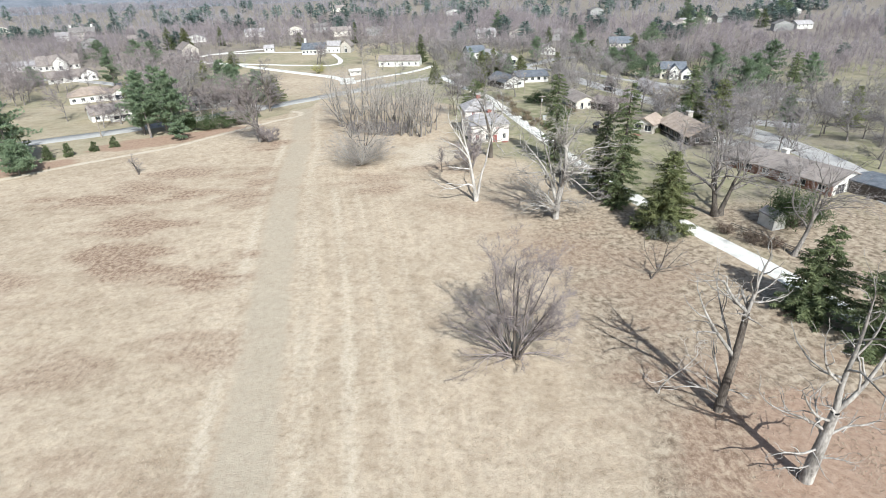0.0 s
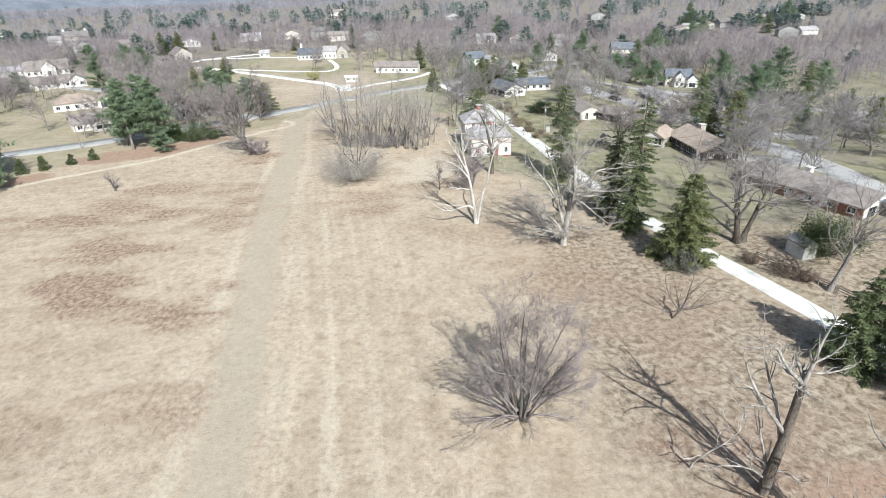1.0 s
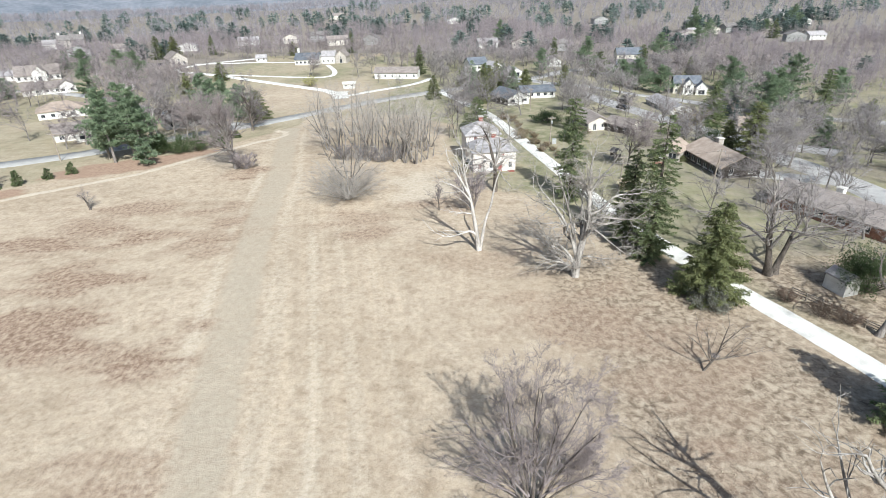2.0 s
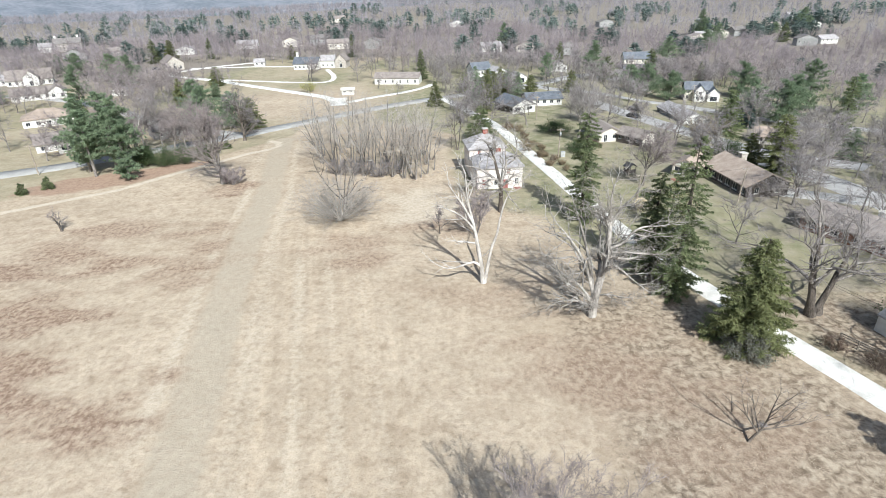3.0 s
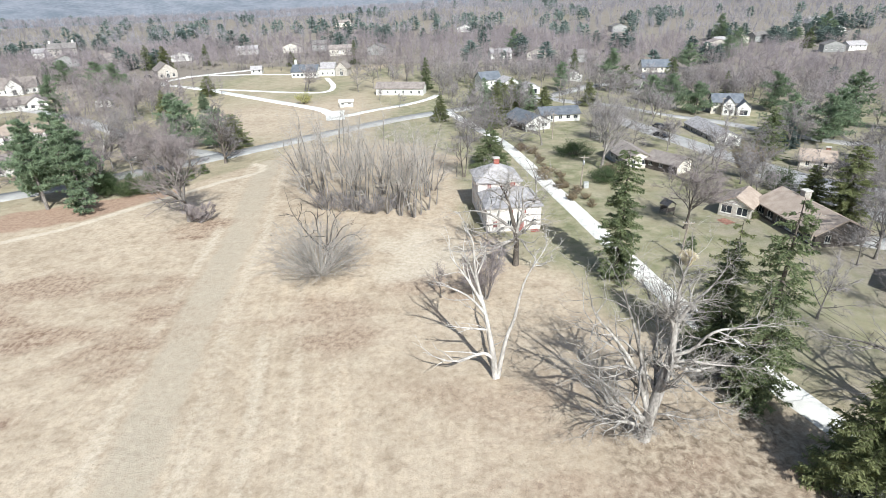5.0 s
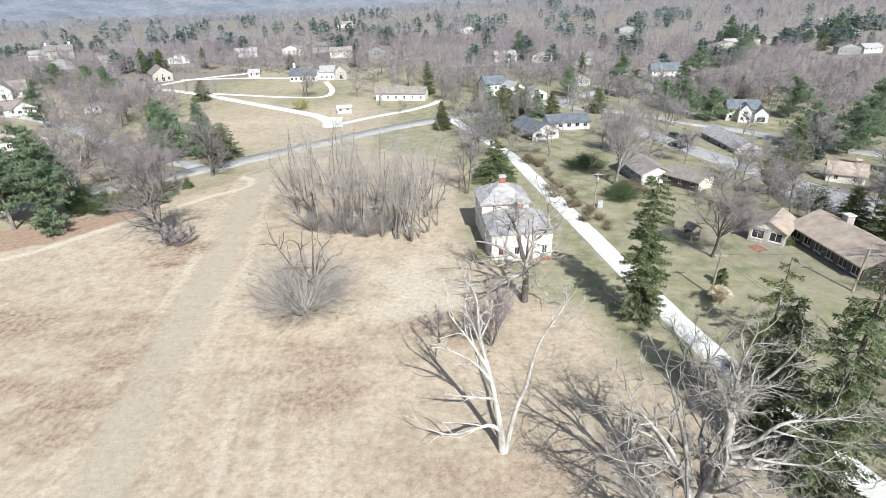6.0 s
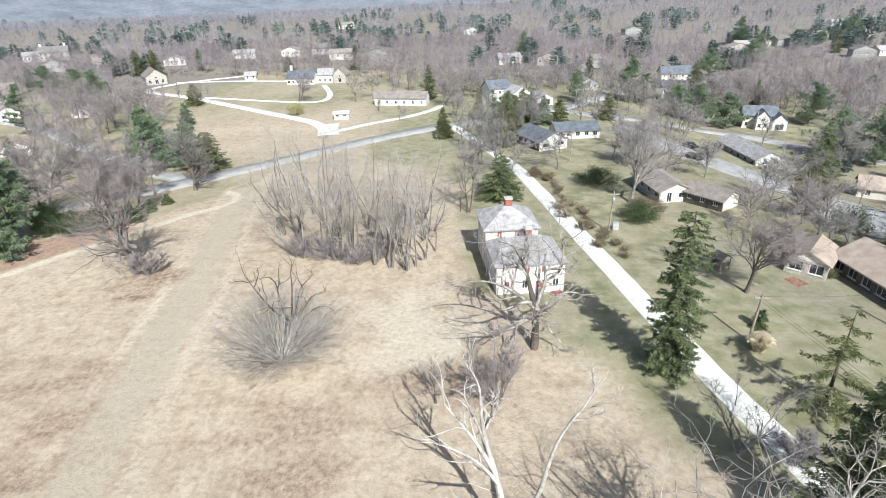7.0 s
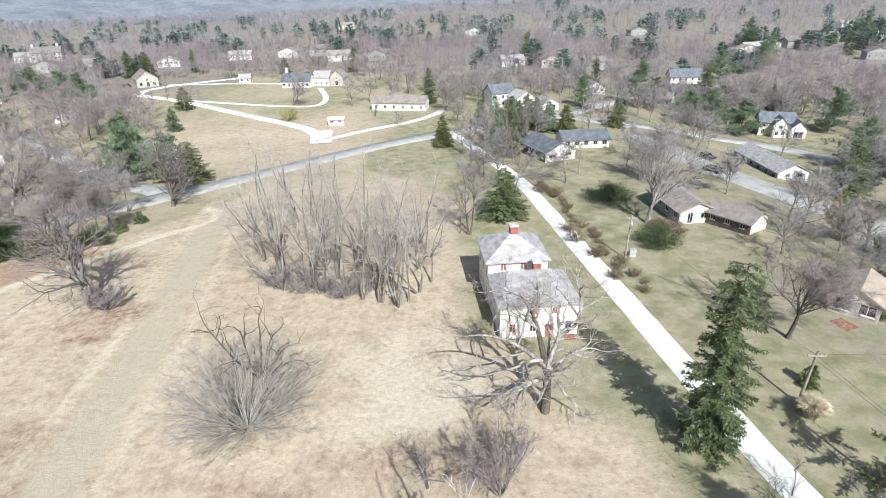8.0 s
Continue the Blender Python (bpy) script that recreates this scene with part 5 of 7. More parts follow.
white_pine("pine_tree", -83.0, 212.0, 14.5, 6.5, "full green pine across the road", PINE, 85, 0.08)
spruce("spruce_tree", -61.5, 201.5, 10.0, 4.6, "brown-tinged evergreen behind the roadside tree", YELLOWED, 86, power=0.5)
white_pine("pine_tree", -151.0, 300.0, 15.5, 6.0, "tall dark pine among bare trees", PINE, 82, 0.12)
white_pine("pine_tree", -161.0, 303.0, 16.0, 6.5, "tall dark pine among bare trees", PINE, 83, 0.12)
spruce("spruce_tree", -104.0, 247.0, 11.0, 3.4, "russet-tinged evergreen beside the side road", YELLOWED, 84)
for k, (x, y, h, r) in enumerate(((88.6, 274.2, 14.0, 8.0), (96.5, 268.0, 12.5, 7.0), (83.0, 281.0, 12.0, 6.5), (115.5, 218.0, 15.0, 8.0), (123.0, 224.0, 16.0, 8.0), (109.5, 226.5, 14.0, 7.5))):
    white_pine("pine_tree", x, y, h, r, "broad bright-green pine beside the street", PINE, 90 + k, 0.08, "street pines")
bush("evergreen_bush", 34.2, 161.8, 3.6, 4.2, "rounded green bush on the lawn by the pole", BROADLEAF, 100, 7000, 0.17)
bush("evergreen_bush", 31.5, 184.0, 4.0, 5.5, "wide olive-green bush on the lawn", BROADLEAF, 101, 8000, 0.18)
bush("bronze_shrub", 37.5, 168.0, 2.6, 3.6, "low bronze-leaved shrub below the oak", RUSSET, 102, 4500, 0.15, category="shrub")
bush("evergreen_bush", 68.5, 157.5, 5.5, 4.0, "tall green bush beside the street", BROADLEAF, 103, 6000, 0.18)
spruce("column_spruce", 68.5, 137.0, 14.0, 3.6, "dull olive upright evergreen beside the street", YELLOWED, 18, power=0.35, sparse=1.1)
bush("foundation_shrub", 54.0, 139.0, 1.6, 1.5, "clipped olive shrub before the stone house", YELLOWED, 104, 700, 0.2, category="shrub")
Bare(139, 9.0, 0.08, stems=18, splay=0.8, first=0.2, limbs=5, angle=0.5, ratio=0.4, gnarl=0.1, kids=(5, 4), twigs=8, twig=0.8, levels=2, coarse=True).thing(
    "willow_shrub", 65.5, 165.0, "large golden-brown budding willow shrub", "shrub", barks=(WILLOW, WILLOW, WILLOW))
clump = root("ornamental_grass", pose(35.8, 121.4, ground_z(35.8, 121.4)), "clump of tall dry straw-coloured ornamental grass", "grass clump")
rng = np.random.RandomState(105)
az, out, top = rng.uniform(0, math.tau, 1500), np.sqrt(rng.uniform(0, 1, 1500)), rng.uniform(2.0, 3.0, 1500)
stalks = Wood()
low = np.stack([np.cos(az) * out * 0.6, np.sin(az) * out * 0.6, np.full(1500, -0.05)], -1)
mid = np.stack([np.cos(az) * out * 1.15, np.sin(az) * out * 1.15, top * (0.8 - 0.12 * out)], -1)
stalks.blades(low, mid, 0.07)
stalks.blades(mid * [1, 1, 0.8], mid + np.stack([np.cos(az) * out * 0.55, np.sin(az) * out * 0.55, top * (0.22 - 0.42 * out)], -1), 0.07)
part("stalk_clump", stalks.mesh("stalk_clump"), STRAW, clump)
spruce("young_spruce", 38.0, 126.0, 2.4, 1.1, "small young spruce near the utility pole", SPRUCE, 66)
for k, (x, y, h, r) in enumerate(((20.6, 168.0, 2.2, 1.8), (21.0, 163.5, 2.4, 1.9), (23.2, 157.5, 2.0, 1.5), (18.6, 190.0, 2.6, 2.6), (21.4, 187.5, 2.4, 2.2), (24.2, 150.0, 1.6, 1.3))):
    Bare(110 + k, h, 0.03, stems=22, splay=1.6 * r / h, bole=0.7, first=0.2, limbs=3, angle=0.6, ratio=0.4, gnarl=0.16, kids=(2, 2), twigs=4, twig=0.4, levels=2, thin=0.8, even=True, coarse=True).thing(
        "bramble_shrub", x, y, "low tan-brown leafless bramble beside the drive", "shrub", barks=(WILLOW, WILLOW, RUSSET if k == 3 else WILLOW), group="drive brambles")
brush = [o for o in bpy.data.objects if o.parent is None and o.name.startswith("bramble_shrub")]
rng = np.random.RandomState(112)
for k in range(22):
    y = 146 + 2.4 * k
    x = float(np.interp(y, [p[1] for p in DRIVE], [p[0] for p in DRIVE])) + rng.uniform(2.9, 4.8)
    copy_thing(brush[k % len(brush)], Matrix.LocRotScale((x, y, ground_z(x, y)), Euler((0, 0, k * 2.1)), Vector((1, 1, 1)) * rng.uniform(0.4, 0.75)))
for k, (x, y, h, r) in enumerate(((46.5, 75.0, 2.4, 2.4), (48.5, 73.2, 2.2, 2.2), (44.0, 78.5, 2.0, 2.0))):
    Bare(120 + k, h, 0.03, stems=20, splay=1.5 * r / h, bole=0.7, first=0.2, limbs=3, angle=0.6, ratio=0.4, gnarl=0.16, kids=(2, 2), twigs=4, twig=0.4, levels=2, thin=0.8, even=True, coarse=True).thing(
        "bramble_shrub", x, y, "low russet bramble beside the rail fence", "shrub", barks=(BARK_DARK, RUSSET, RUSSET), group="fence brambles")

# ---------------------------------------------------------------- buildings


def box(bm, x0, y0, z0, x1, y1, z1):
    vs = [bm.verts.new((x, y, z)) for z in (z0, z1) for x, y in ((x0, y0), (x1, y0), (x1, y1), (x0, y1))]
    for f in ((3, 2, 1, 0), (4, 5, 6, 7), (0, 1, 5, 4), (1, 2, 6, 5), (2, 3, 7, 6), (3, 0, 4, 7)):
        bm.faces.new([vs[i] for i in f])
    return bm


def boxes(*sizes):
    bm = bmesh.new()
    for s in sizes:
        box(bm, *s)
    return bm


def prism(outline, y0, y1):
    """A closed solid: an outline in x and z, drawn out along y."""
    bm = bmesh.new()
    a = [bm.verts.new((x, y0, z)) for x, z in outline]
    b = [bm.verts.new((x, y1, z)) for x, z in outline]
    bm.faces.new(a)
    bm.faces.new(b[::-1])
    for i in range(len(a)):
        j = (i + 1) % len(a)
        bm.faces.new((a[j], a[i], b[i], b[j]))
    bmesh.ops.recalc_face_normals(bm, faces=bm.faces)
    return bm


def wall_with_holes(width, bottom, top, holes, thick=0.3):
    """A wall in x and z with its outer face at y = 0 and openings cut right through."""
    xs = sorted({0, width, *[h[0] for h in holes], *[h[0] + h[2] for h in holes]})
    zs = sorted({bottom, top, *[h[1] for h in holes], *[h[1] + h[3] for h in holes]})
    bm = bmesh.new()

    def solid(i, j):
        if not (0 <= i < len(xs) - 1 and 0 <= j < len(zs) - 1):
            return False
        x, z = (xs[i] + xs[i + 1]) / 2, (zs[j] + zs[j + 1]) / 2
        return not any(h[0] < x < h[0] + h[2] and h[1] < z < h[1] + h[3] for h in holes)

    def quad(*ps):
        bm.faces.new([bm.verts.new(p) for p in ps])

    for i in range(len(xs) - 1):
        for j in range(len(zs) - 1):
            if not solid(i, j):
                continue
            x0, x1, z0, z1 = xs[i], xs[i + 1], zs[j], zs[j + 1]
            quad((x0, 0, z0), (x1, 0, z0), (x1, 0, z1), (x0, 0, z1))
            quad((x1, thick, z0), (x0, thick, z0), (x0, thick, z1), (x1, thick, z1))
            if not solid(i - 1, j):
                quad((x0, thick, z0), (x0, 0, z0), (x0, 0, z1), (x0, thick, z1))
            if not solid(i + 1, j):
                quad((x1, 0, z0), (x1, thick, z0), (x1, thick, z1), (x1, 0, z1))
            if not solid(i, j + 1):
                quad((x0, 0, z1), (x1, 0, z1), (x1, thick, z1), (x0, thick, z1))
            if not solid(i, j - 1):
                quad((x0, thick, z0), (x1, thick, z0), (x1, 0, z0), (x0, 0, z0))
    bmesh.ops.remove_doubles(bm, verts=bm.verts, dist=0.001)
    return bm


def window_parts(wall, x, z, w, h, trim, shut=None):
    """A window in its opening: frame with bars, pane and sill; shut: boards in place of the pane."""
    f = 0.08
    frame_part = part("window", boxes((x, 0.06, z, x + f, 0.16, z + h), (x + w - f, 0.06, z, x + w, 0.16, z + h), (x + f, 0.06, z, x + w - f, 0.16, z + f),
                                      (x + f, 0.06, z + h - f, x + w - f, 0.16, z + h), (x + w / 2 - 0.03, 0.08, z + f, x + w / 2 + 0.03, 0.14, z + h - f)), trim, wall)
    part("pane" if not shut else "board", boxes((x + f, 0.10, z + f, x + w - f, 0.12, z + h - f)), shut or GLASS, frame_part)
    part("sill", boxes((x - 0.08, -0.08, z - 0.1, x + w + 0.08, 0.05, z - 0.005)), trim, frame_part)


def house(name, label, x, y, yaw, w, d, eave, rise, wall=WHITE, roof=ROOF_GREY, ridge="x", hip=0.0, over=0.45, front=(), back=(), left=(), right=(), chimney=(), base=0.0, trim=WHITE, gable=None,
          group="", doors=(), category="house", shut=None, sides=None):
    """A building on a rectangle w by d, centred at x, y. Openings: (x, z, w, h) from the left of each wall. ridge: along x or y; hip: length taken off the ridge at each end."""
    ob = root(name, pose(x, y, ground_z(x, y) + base, 0, 0, yaw), label, category, group)
    for key, length, m, holes in (("front", w, pose(-w / 2, -d / 2, 0), front), ("right", d, pose(w / 2, -d / 2, 0, 0, 0, 90), right),
                                  ("back", w, pose(w / 2, d / 2, 0, 0, 0, 180), back), ("left", d, pose(-w / 2, d / 2, 0, 0, 0, -90), left)):
        inset = 0.0 if key in ("front", "back") else 0.3
        cut = list(holes) + ([q for q in doors] if key == "front" else [])
        if inset:
            cut = [(h[0] - inset, h[1], h[2], h[3]) for h in cut]
        wl = part("wall", wall_with_holes(length - 2 * inset, -0.9, eave, cut), (sides or {}).get(key, wall), ob)
        wl.matrix_basis = m @ pose(inset, 0, 0)
        for h in holes:
            window_parts(wl, h[0] - inset, *h[1:4], trim, shut)
        if key == "front":
            for h in doors:
                dr = part("door", boxes((h[0] + 0.02, 0.1, h[1], h[0] + h[2] - 0.02, 0.16, h[1] + h[3] - 0.02)), trim, wl)
                part("handle", boxes((h[0] + h[2] - 0.2, 0.05, h[1] + 0.95, h[0] + h[2] - 0.12, 0.1, h[1] + 1.05)), STEEL, dr)
    lx, ly = (w, d) if ridge == "x" else (d, w)
    turn = 0 if ridge == "x" else 90
    half, t = ly / 2, 0.16
    if hip:
        bm = bmesh.new()
        hx, hy, r = lx / 2 + over, half + over, lx / 2 - hip
        low = [bm.verts.new((a, b, eave - 0.02)) for a, b in ((-hx, -hy), (hx, -hy), (hx, hy), (-hx, hy))]
        mid = [bm.verts.new((a, b, eave + 0.16)) for a, b in ((-hx, -hy), (hx, -hy), (hx, hy), (-hx, hy))]
        bm.faces.new(low[::-1])
        for i in range(4):
            bm.faces.new((low[i], low[(i + 1) % 4], mid[(i + 1) % 4], mid[i]))
        if r < 0.15:
            top = bm.verts.new((0, 0, eave + rise))
            for i in range(4):
                bm.faces.new((mid[i], mid[(i + 1) % 4], top))
        else:
            a, b = bm.verts.new((-r, 0, eave + rise)), bm.verts.new((r, 0, eave + rise))
            bm.faces.new((mid[0], mid[1], b, a))
            bm.faces.new((mid[2], mid[3], a, b))
            bm.faces.new((mid[1], mid[2], b))
            bm.faces.new((mid[3], mid[0], a))
        rf = part("roof", bm, roof, ob)
        rf.matrix_basis = pose(0, 0, 0, 0, 0, turn)
    else:
        s = rise / half
        line = [(-half - over, eave - s * over), (0, eave + rise), (half + over, eave - s * over)]
        outline = [(-q, z) for q, z in line] + [(-q, z + t * 1.3) for q, z in reversed(line)]
        rf = part("roof", prism(outline, -lx / 2 - over * 0.8, lx / 2 + over * 0.8), roof, ob)
        rf.matrix_basis = pose(0, 0, 0, 0, 0, turn + 90)
        for sgn in (-1, 1):
            g = part("gable", prism([(-half + 0.02, eave), (half - 0.02, eave), (0, eave + rise - 0.03)], -0.12, 0.12), gable or wall, ob)
            g.matrix_basis = pose(0, 0, 0, 0, 0, turn) @ pose(sgn * (lx / 2 - 0.13), 0, 0, 0, 0, 90)
    for cx, cy, size, z0, z1, mat in chimney:
        ch = part("chimney", boxes((cx - size / 2, cy - size / 2, z0, cx + size / 2, cy + size / 2, z1)), mat, ob)
        part("cap", boxes((cx - size / 2 - 0.12, cy - size / 2 - 0.12, z1, cx + size / 2 + 0.12, cy + size / 2 + 0.12, z1 + 0.18)), CONCRETE, ch)
    return ob


def windows(length, z, count, w=0.95, h=1.3, skip=()):
    gap = length / count
    return [(gap * (i + 0.5) - w / 2, z, w, h) for i in range(count) if i not in skip]


# the farmhouse: a square hipped block with a lower hipped wing before it
YAW = 6.6
c, s = math.cos(radians(YAW)), math.sin(radians(YAW))


def farm(u, v):
    """Along the front wall and back from it."""
    return 6.5 + c * u - s * v, 134.5 + s * u + c * v


mx, my = farm(3.75, 12.2)
farmhouse = house("farmhouse", "old white stucco farmhouse with grey hipped roofs and red boarded windows", mx, my, YAW, 7.9, 7.7, 6.25, 2.75, STUCCO, ROOF_GREY, hip=3.95, over=0.4,
                  front=[(1.7, 4.95, 0.8, 1.1), (4.3, 4.95, 0.8, 1.1)], left=windows(7.7, 0.9, 3, 0.9, 1.4) + windows(7.7, 3.8, 3, 0.9, 1.3),
                  back=windows(7.9, 0.9, 3) + windows(7.9, 3.8, 3), right=windows(7.7, 0.9, 3, 0.9, 1.4) + windows(7.7, 3.8, 3, 0.9, 1.3), trim=WHITE, shut=RED_PAINT,
                  chimney=[(0.1, 0.0, 1.0, 8.3, 9.7, CHIMNEY), (2.0, -5.6, 0.95, 4.6, 7.0, CHIMNEY)])
wing = Matrix(farmhouse.matrix_basis).inverted() @ pose(*farm(4.75, 4.15), farmhouse.location.z, 0, 0, YAW)
for key, length, m, holes in (("front", 9.5, pose(-4.75, -4.15, 0), [(1.1, 0.9, 0.8, 1.3), (3.6, 0.9, 0.8, 1.3), (7.9, 0.9, 0.85, 1.3), (3.9, 3.2, 0.75, 1.0), (6.2, 3.2, 0.75, 1.0)]),
                              ("right", 8.3, pose(4.75, -4.15, 0, 0, 0, 90), windows(8.3, 0.9, 3, 0.85, 1.3) + windows(8.3, 3.2, 3, 0.75, 1.0)),
                              ("left", 8.3, pose(-4.75, 4.15, 0, 0, 0, -90), windows(8.3, 0.9, 3, 0.85, 1.3) + windows(8.3, 3.2, 3, 0.75, 1.0))):
    inset = 0.0 if key == "front" else 0.3
    wl = part("wing_wall", wall_with_holes(length - inset, -0.9, 4.55, [(h[0] - (inset if key == "right" else 0), *h[1:]) for h in holes]), STUCCO, farmhouse)
    wl.matrix_basis = wing @ m @ pose(inset if key == "right" else 0, 0, 0)
    for h in holes:
        window_parts(wl, h[0] - (inset if key == "right" else 0), *h[1:], WHITE, RED_PAINT if h[1] > 2 or h[0] < 2 else None)
bm = bmesh.new()
a = [bm.verts.new(p) for p in ((-5.1, -4.5, 4.5), (5.1, -4.5, 4.5), (5.1, 4.12, 4.5), (-5.1, 4.12, 4.5), (-5.1, -4.5, 4.68), (5.1, -4.5, 4.68), (5.1, 4.12, 4.68), (-5.1, 4.12, 4.68),
                               (-2.7, 2.0, 6.15), (2.7, 2.0, 6.15))]
for f in ((3, 2, 1, 0), (0, 1, 5, 4), (1, 2, 6, 5), (3, 0, 4, 7), (4, 5, 9, 8), (5, 6, 9), (7, 4, 8), (6, 7, 8, 9), (2, 3, 7, 6)):
    bm.faces.new([a[i] for i in f])
part("wing_roof", bm, ROOF_GREY, farmhouse).matrix_basis = wing
part("front_step", boxes((7.7 - 4.75, -5.2, -0.3, 9.1 - 4.75, -4.16, 0.25)), CHIMNEY, farmhouse, "low red brick steps").matrix_basis = wing
part("front_door", boxes((5.5 - 4.75, -4.22, 0.0, 6.5 - 4.75, -4.16, 2.0)), RED_PAINT, farmhouse, "red boarded door").matrix_basis = wing

# houses beyond the drive
house("ranch_house", "low ranch house with blue-grey roof and white gable", 24.2, 222.0, 24.5, 8.8, 13.0, 2.7, 2.1, WHITE, ROOF_SLATE, "y", sides={"left": DARKWALL},
      front=[(0.9, 1.2, 2.2, 1.0), (5.6, 1.2, 2.2, 1.0)], left=windows(13, 1.0, 4, 1.2, 1.1), right=windows(13, 1.0, 3))
house("ranch_wing", "low white ranch wing with blue-grey roof", 35.6, 233.2, 6, 13.0, 8.0, 2.5, 1.7, WHITE, ROOF_SLATE, front=windows(13, 0.9, 5, 1.3, 1.2))
house("ranch_house", "long grey ranch house with bright white gable end", 83.0, 222.5, -87, 21.5, 8.0, 2.7, 1.9, GREYWALL, ROOF_GREY, gable=WHITE, sides={"right": WHITE, "left": WHITE},
      front=windows(21.5, 1.0, 6, 1.3, 1.1), right=[(2.0, 1.4, 1.2, 0.9), (5.0, 1.4, 1.2, 0.9)], base=-0.3)
house("two_storey_house", "two-storey white house with slate-blue roof", 109.0, 271.0, -14, 11.0, 7.0, 4.6, 2.6, CREAM, ROOF_SLATE, front=windows(11, 0.8, 4) + windows(11, 3.0, 4, 0.9, 1.1), left=windows(7, 0.8, 2) + windows(7, 3.0, 2, 0.9, 1.1), sides={"left": GREYWALL})
house("house_gable_wing", "white gabled entrance wing with tall windows", 108.2, 266.6, -14, 4.2, 4.6, 4.4, 2.3, WHITE, ROOF_SLATE, "y", front=[(0.6, 0.8, 1.1, 1.4), (2.5, 0.8, 1.1, 1.4), (1.5, 3.0, 1.2, 1.1)])
house("garage_wing", "white gabled garage wing with slate-blue roof", 113.6, 265.6, -14, 4.6, 5.4, 3.4, 2.2, WHITE, ROOF_SLATE, "y", front=[(0.9, 0.2, 2.8, 2.0)])
house("ranch_house", "grey-roofed ranch house with long glazed back", 43.1, 177.6, -82, 12.5, 7.0, 2.4, 1.6, GREYWALL, ROOF_BROWN, gable=CREAM, front=windows(12.5, 1.0, 4, 1.3, 1.1), right=[(1.6, 0.2, 1.0, 2.0), (4.0, 1.0, 1.4, 1.1)], sides={"right": CREAM})
house("ranch_wing", "grey-roofed garage wing with white gable", 50.2, 170.3, -53, 8.0, 6.0, 2.2, 1.4, DARKWALL, ROOF_BROWN, gable=CREAM, front=windows(8, 1.0, 3), sides={"right": CREAM})
house("stone_house", "tan-roofed ranch house with white bay windows", 60.8, 134.2, -84, 15.0, 8.5, 2.6, 2.0, DARKWALL, ROOF_TAN, front=windows(15, 0.6, 6, 1.6, 1.5), right=windows(8.5, 0.8, 2), left=windows(8.5, 0.8, 2), chimney=[(-3.0, 0.8, 1.2, 3.5, 5.6, STONE)], over=0.7)
house("sun_porch", "white glazed porch with tan shingle roof", 53.0, 141.8, -41, 5.2, 7.0, 2.5, 1.4, STONE, ROOF_TAN, "y", front=windows(5.2, 0.7, 2, 1.8, 1.5), left=windows(7.0, 0.8, 2), gable=WHITE)
house("ranch_house", "long brown-roofed ranch house with white gable end", 68.4, 104.2, -62.5, 22.0, 9.6, 2.5, 1.7, BRICK, ROOF_BROWN, gable=WHITE, sides={"right": WHITE}, front=windows(22, 1.0, 6, 1.4, 1.1), right=[(1.6, 0.2, 2.6, 2.0), (5.4, 0.2, 2.6, 2.0)],
      chimney=[(-2.0, 0.6, 1.1, 3.4, 5.0, WHITE)], base=-0.3)
house("carport", "flat dark-roofed carport beside the ranch house", 79.0, 92.0, -62.5, 9.0, 7.0, 2.4, 0.5, DARKWALL, ROOF_SLATE, over=0.5)
house("garden_shed", "small white garden shed with curved grey roof", 52.4, 80.8, 14, 2.3, 3.2, 2.1, 0.75, WHITE, ROOF_GREY, "y", doors=[(0.65, 0.05, 1.0, 1.9)], over=0.15, category="shed")
house("small_house", "low tan-roofed house among dark evergreens", 97.5, 191.0, -30, 8.0, 7.0, 2.6, 2.0, CREAM, ROOF_TAN, front=windows(8, 1.0, 2), chimney=[(2.0, 0.5, 1.0, 3.5, 5.4, BRICK)])
house("white_house", "two-storey white house with grey roof", 23.6, 287.5, 25, 7.5, 7.0, 4.8, 2.2, WHITE, ROOF_GREY, "y", front=windows(7.5, 0.9, 3) + windows(7.5, 3.0, 3), left=windows(7, 0.9, 2))
house("white_house", "white gabled house behind the spruces", 16.0, 296.0, 20, 9.0, 8.0, 5.4, 2.6, WHITE, ROOF_SLATE, front=windows(9, 0.9, 3) + windows(9, 3.2, 3))
house("white_garage", "small white garage with grey roof", 33.0, 287.0, 20, 6.5, 7.0, 2.6, 1.8, WHITE, ROOF_GREY, "y", front=[(1.2, 0.2, 4.0, 2.1)], category="garage")
house("white_bungalow", "small white bungalow beyond the street", 57.0, 322.0, 12, 9.0, 8.0, 2.7, 2.2, WHITE, ROOF_BROWN, "y", front=windows(9, 0.9, 3))
house("grey_house", "small grey house with white gable", 83.5, 316.0, -30, 12.0, 7.5, 2.8, 2.4, GREYWALL, ROOF_DARK, gable=WHITE, front=windows(12, 0.9, 4))
house("large_house", "large white house with slate roof and dormers", 112.0, 366.0, -4, 15.0, 9.0, 4.8, 3.2, CREAM, ROOF_SLATE, front=windows(15, 0.9, 5) + windows(15, 3.0, 5, 0.9, 1.2), base=1.0)
house("grey_garage", "grey-roofed garage before the large house", 105.0, 345.0, -10, 12.0, 8.0, 3.0, 2.0, GREYWALL, ROOF_SLATE, front=windows(12, 0.9, 3), category="garage")

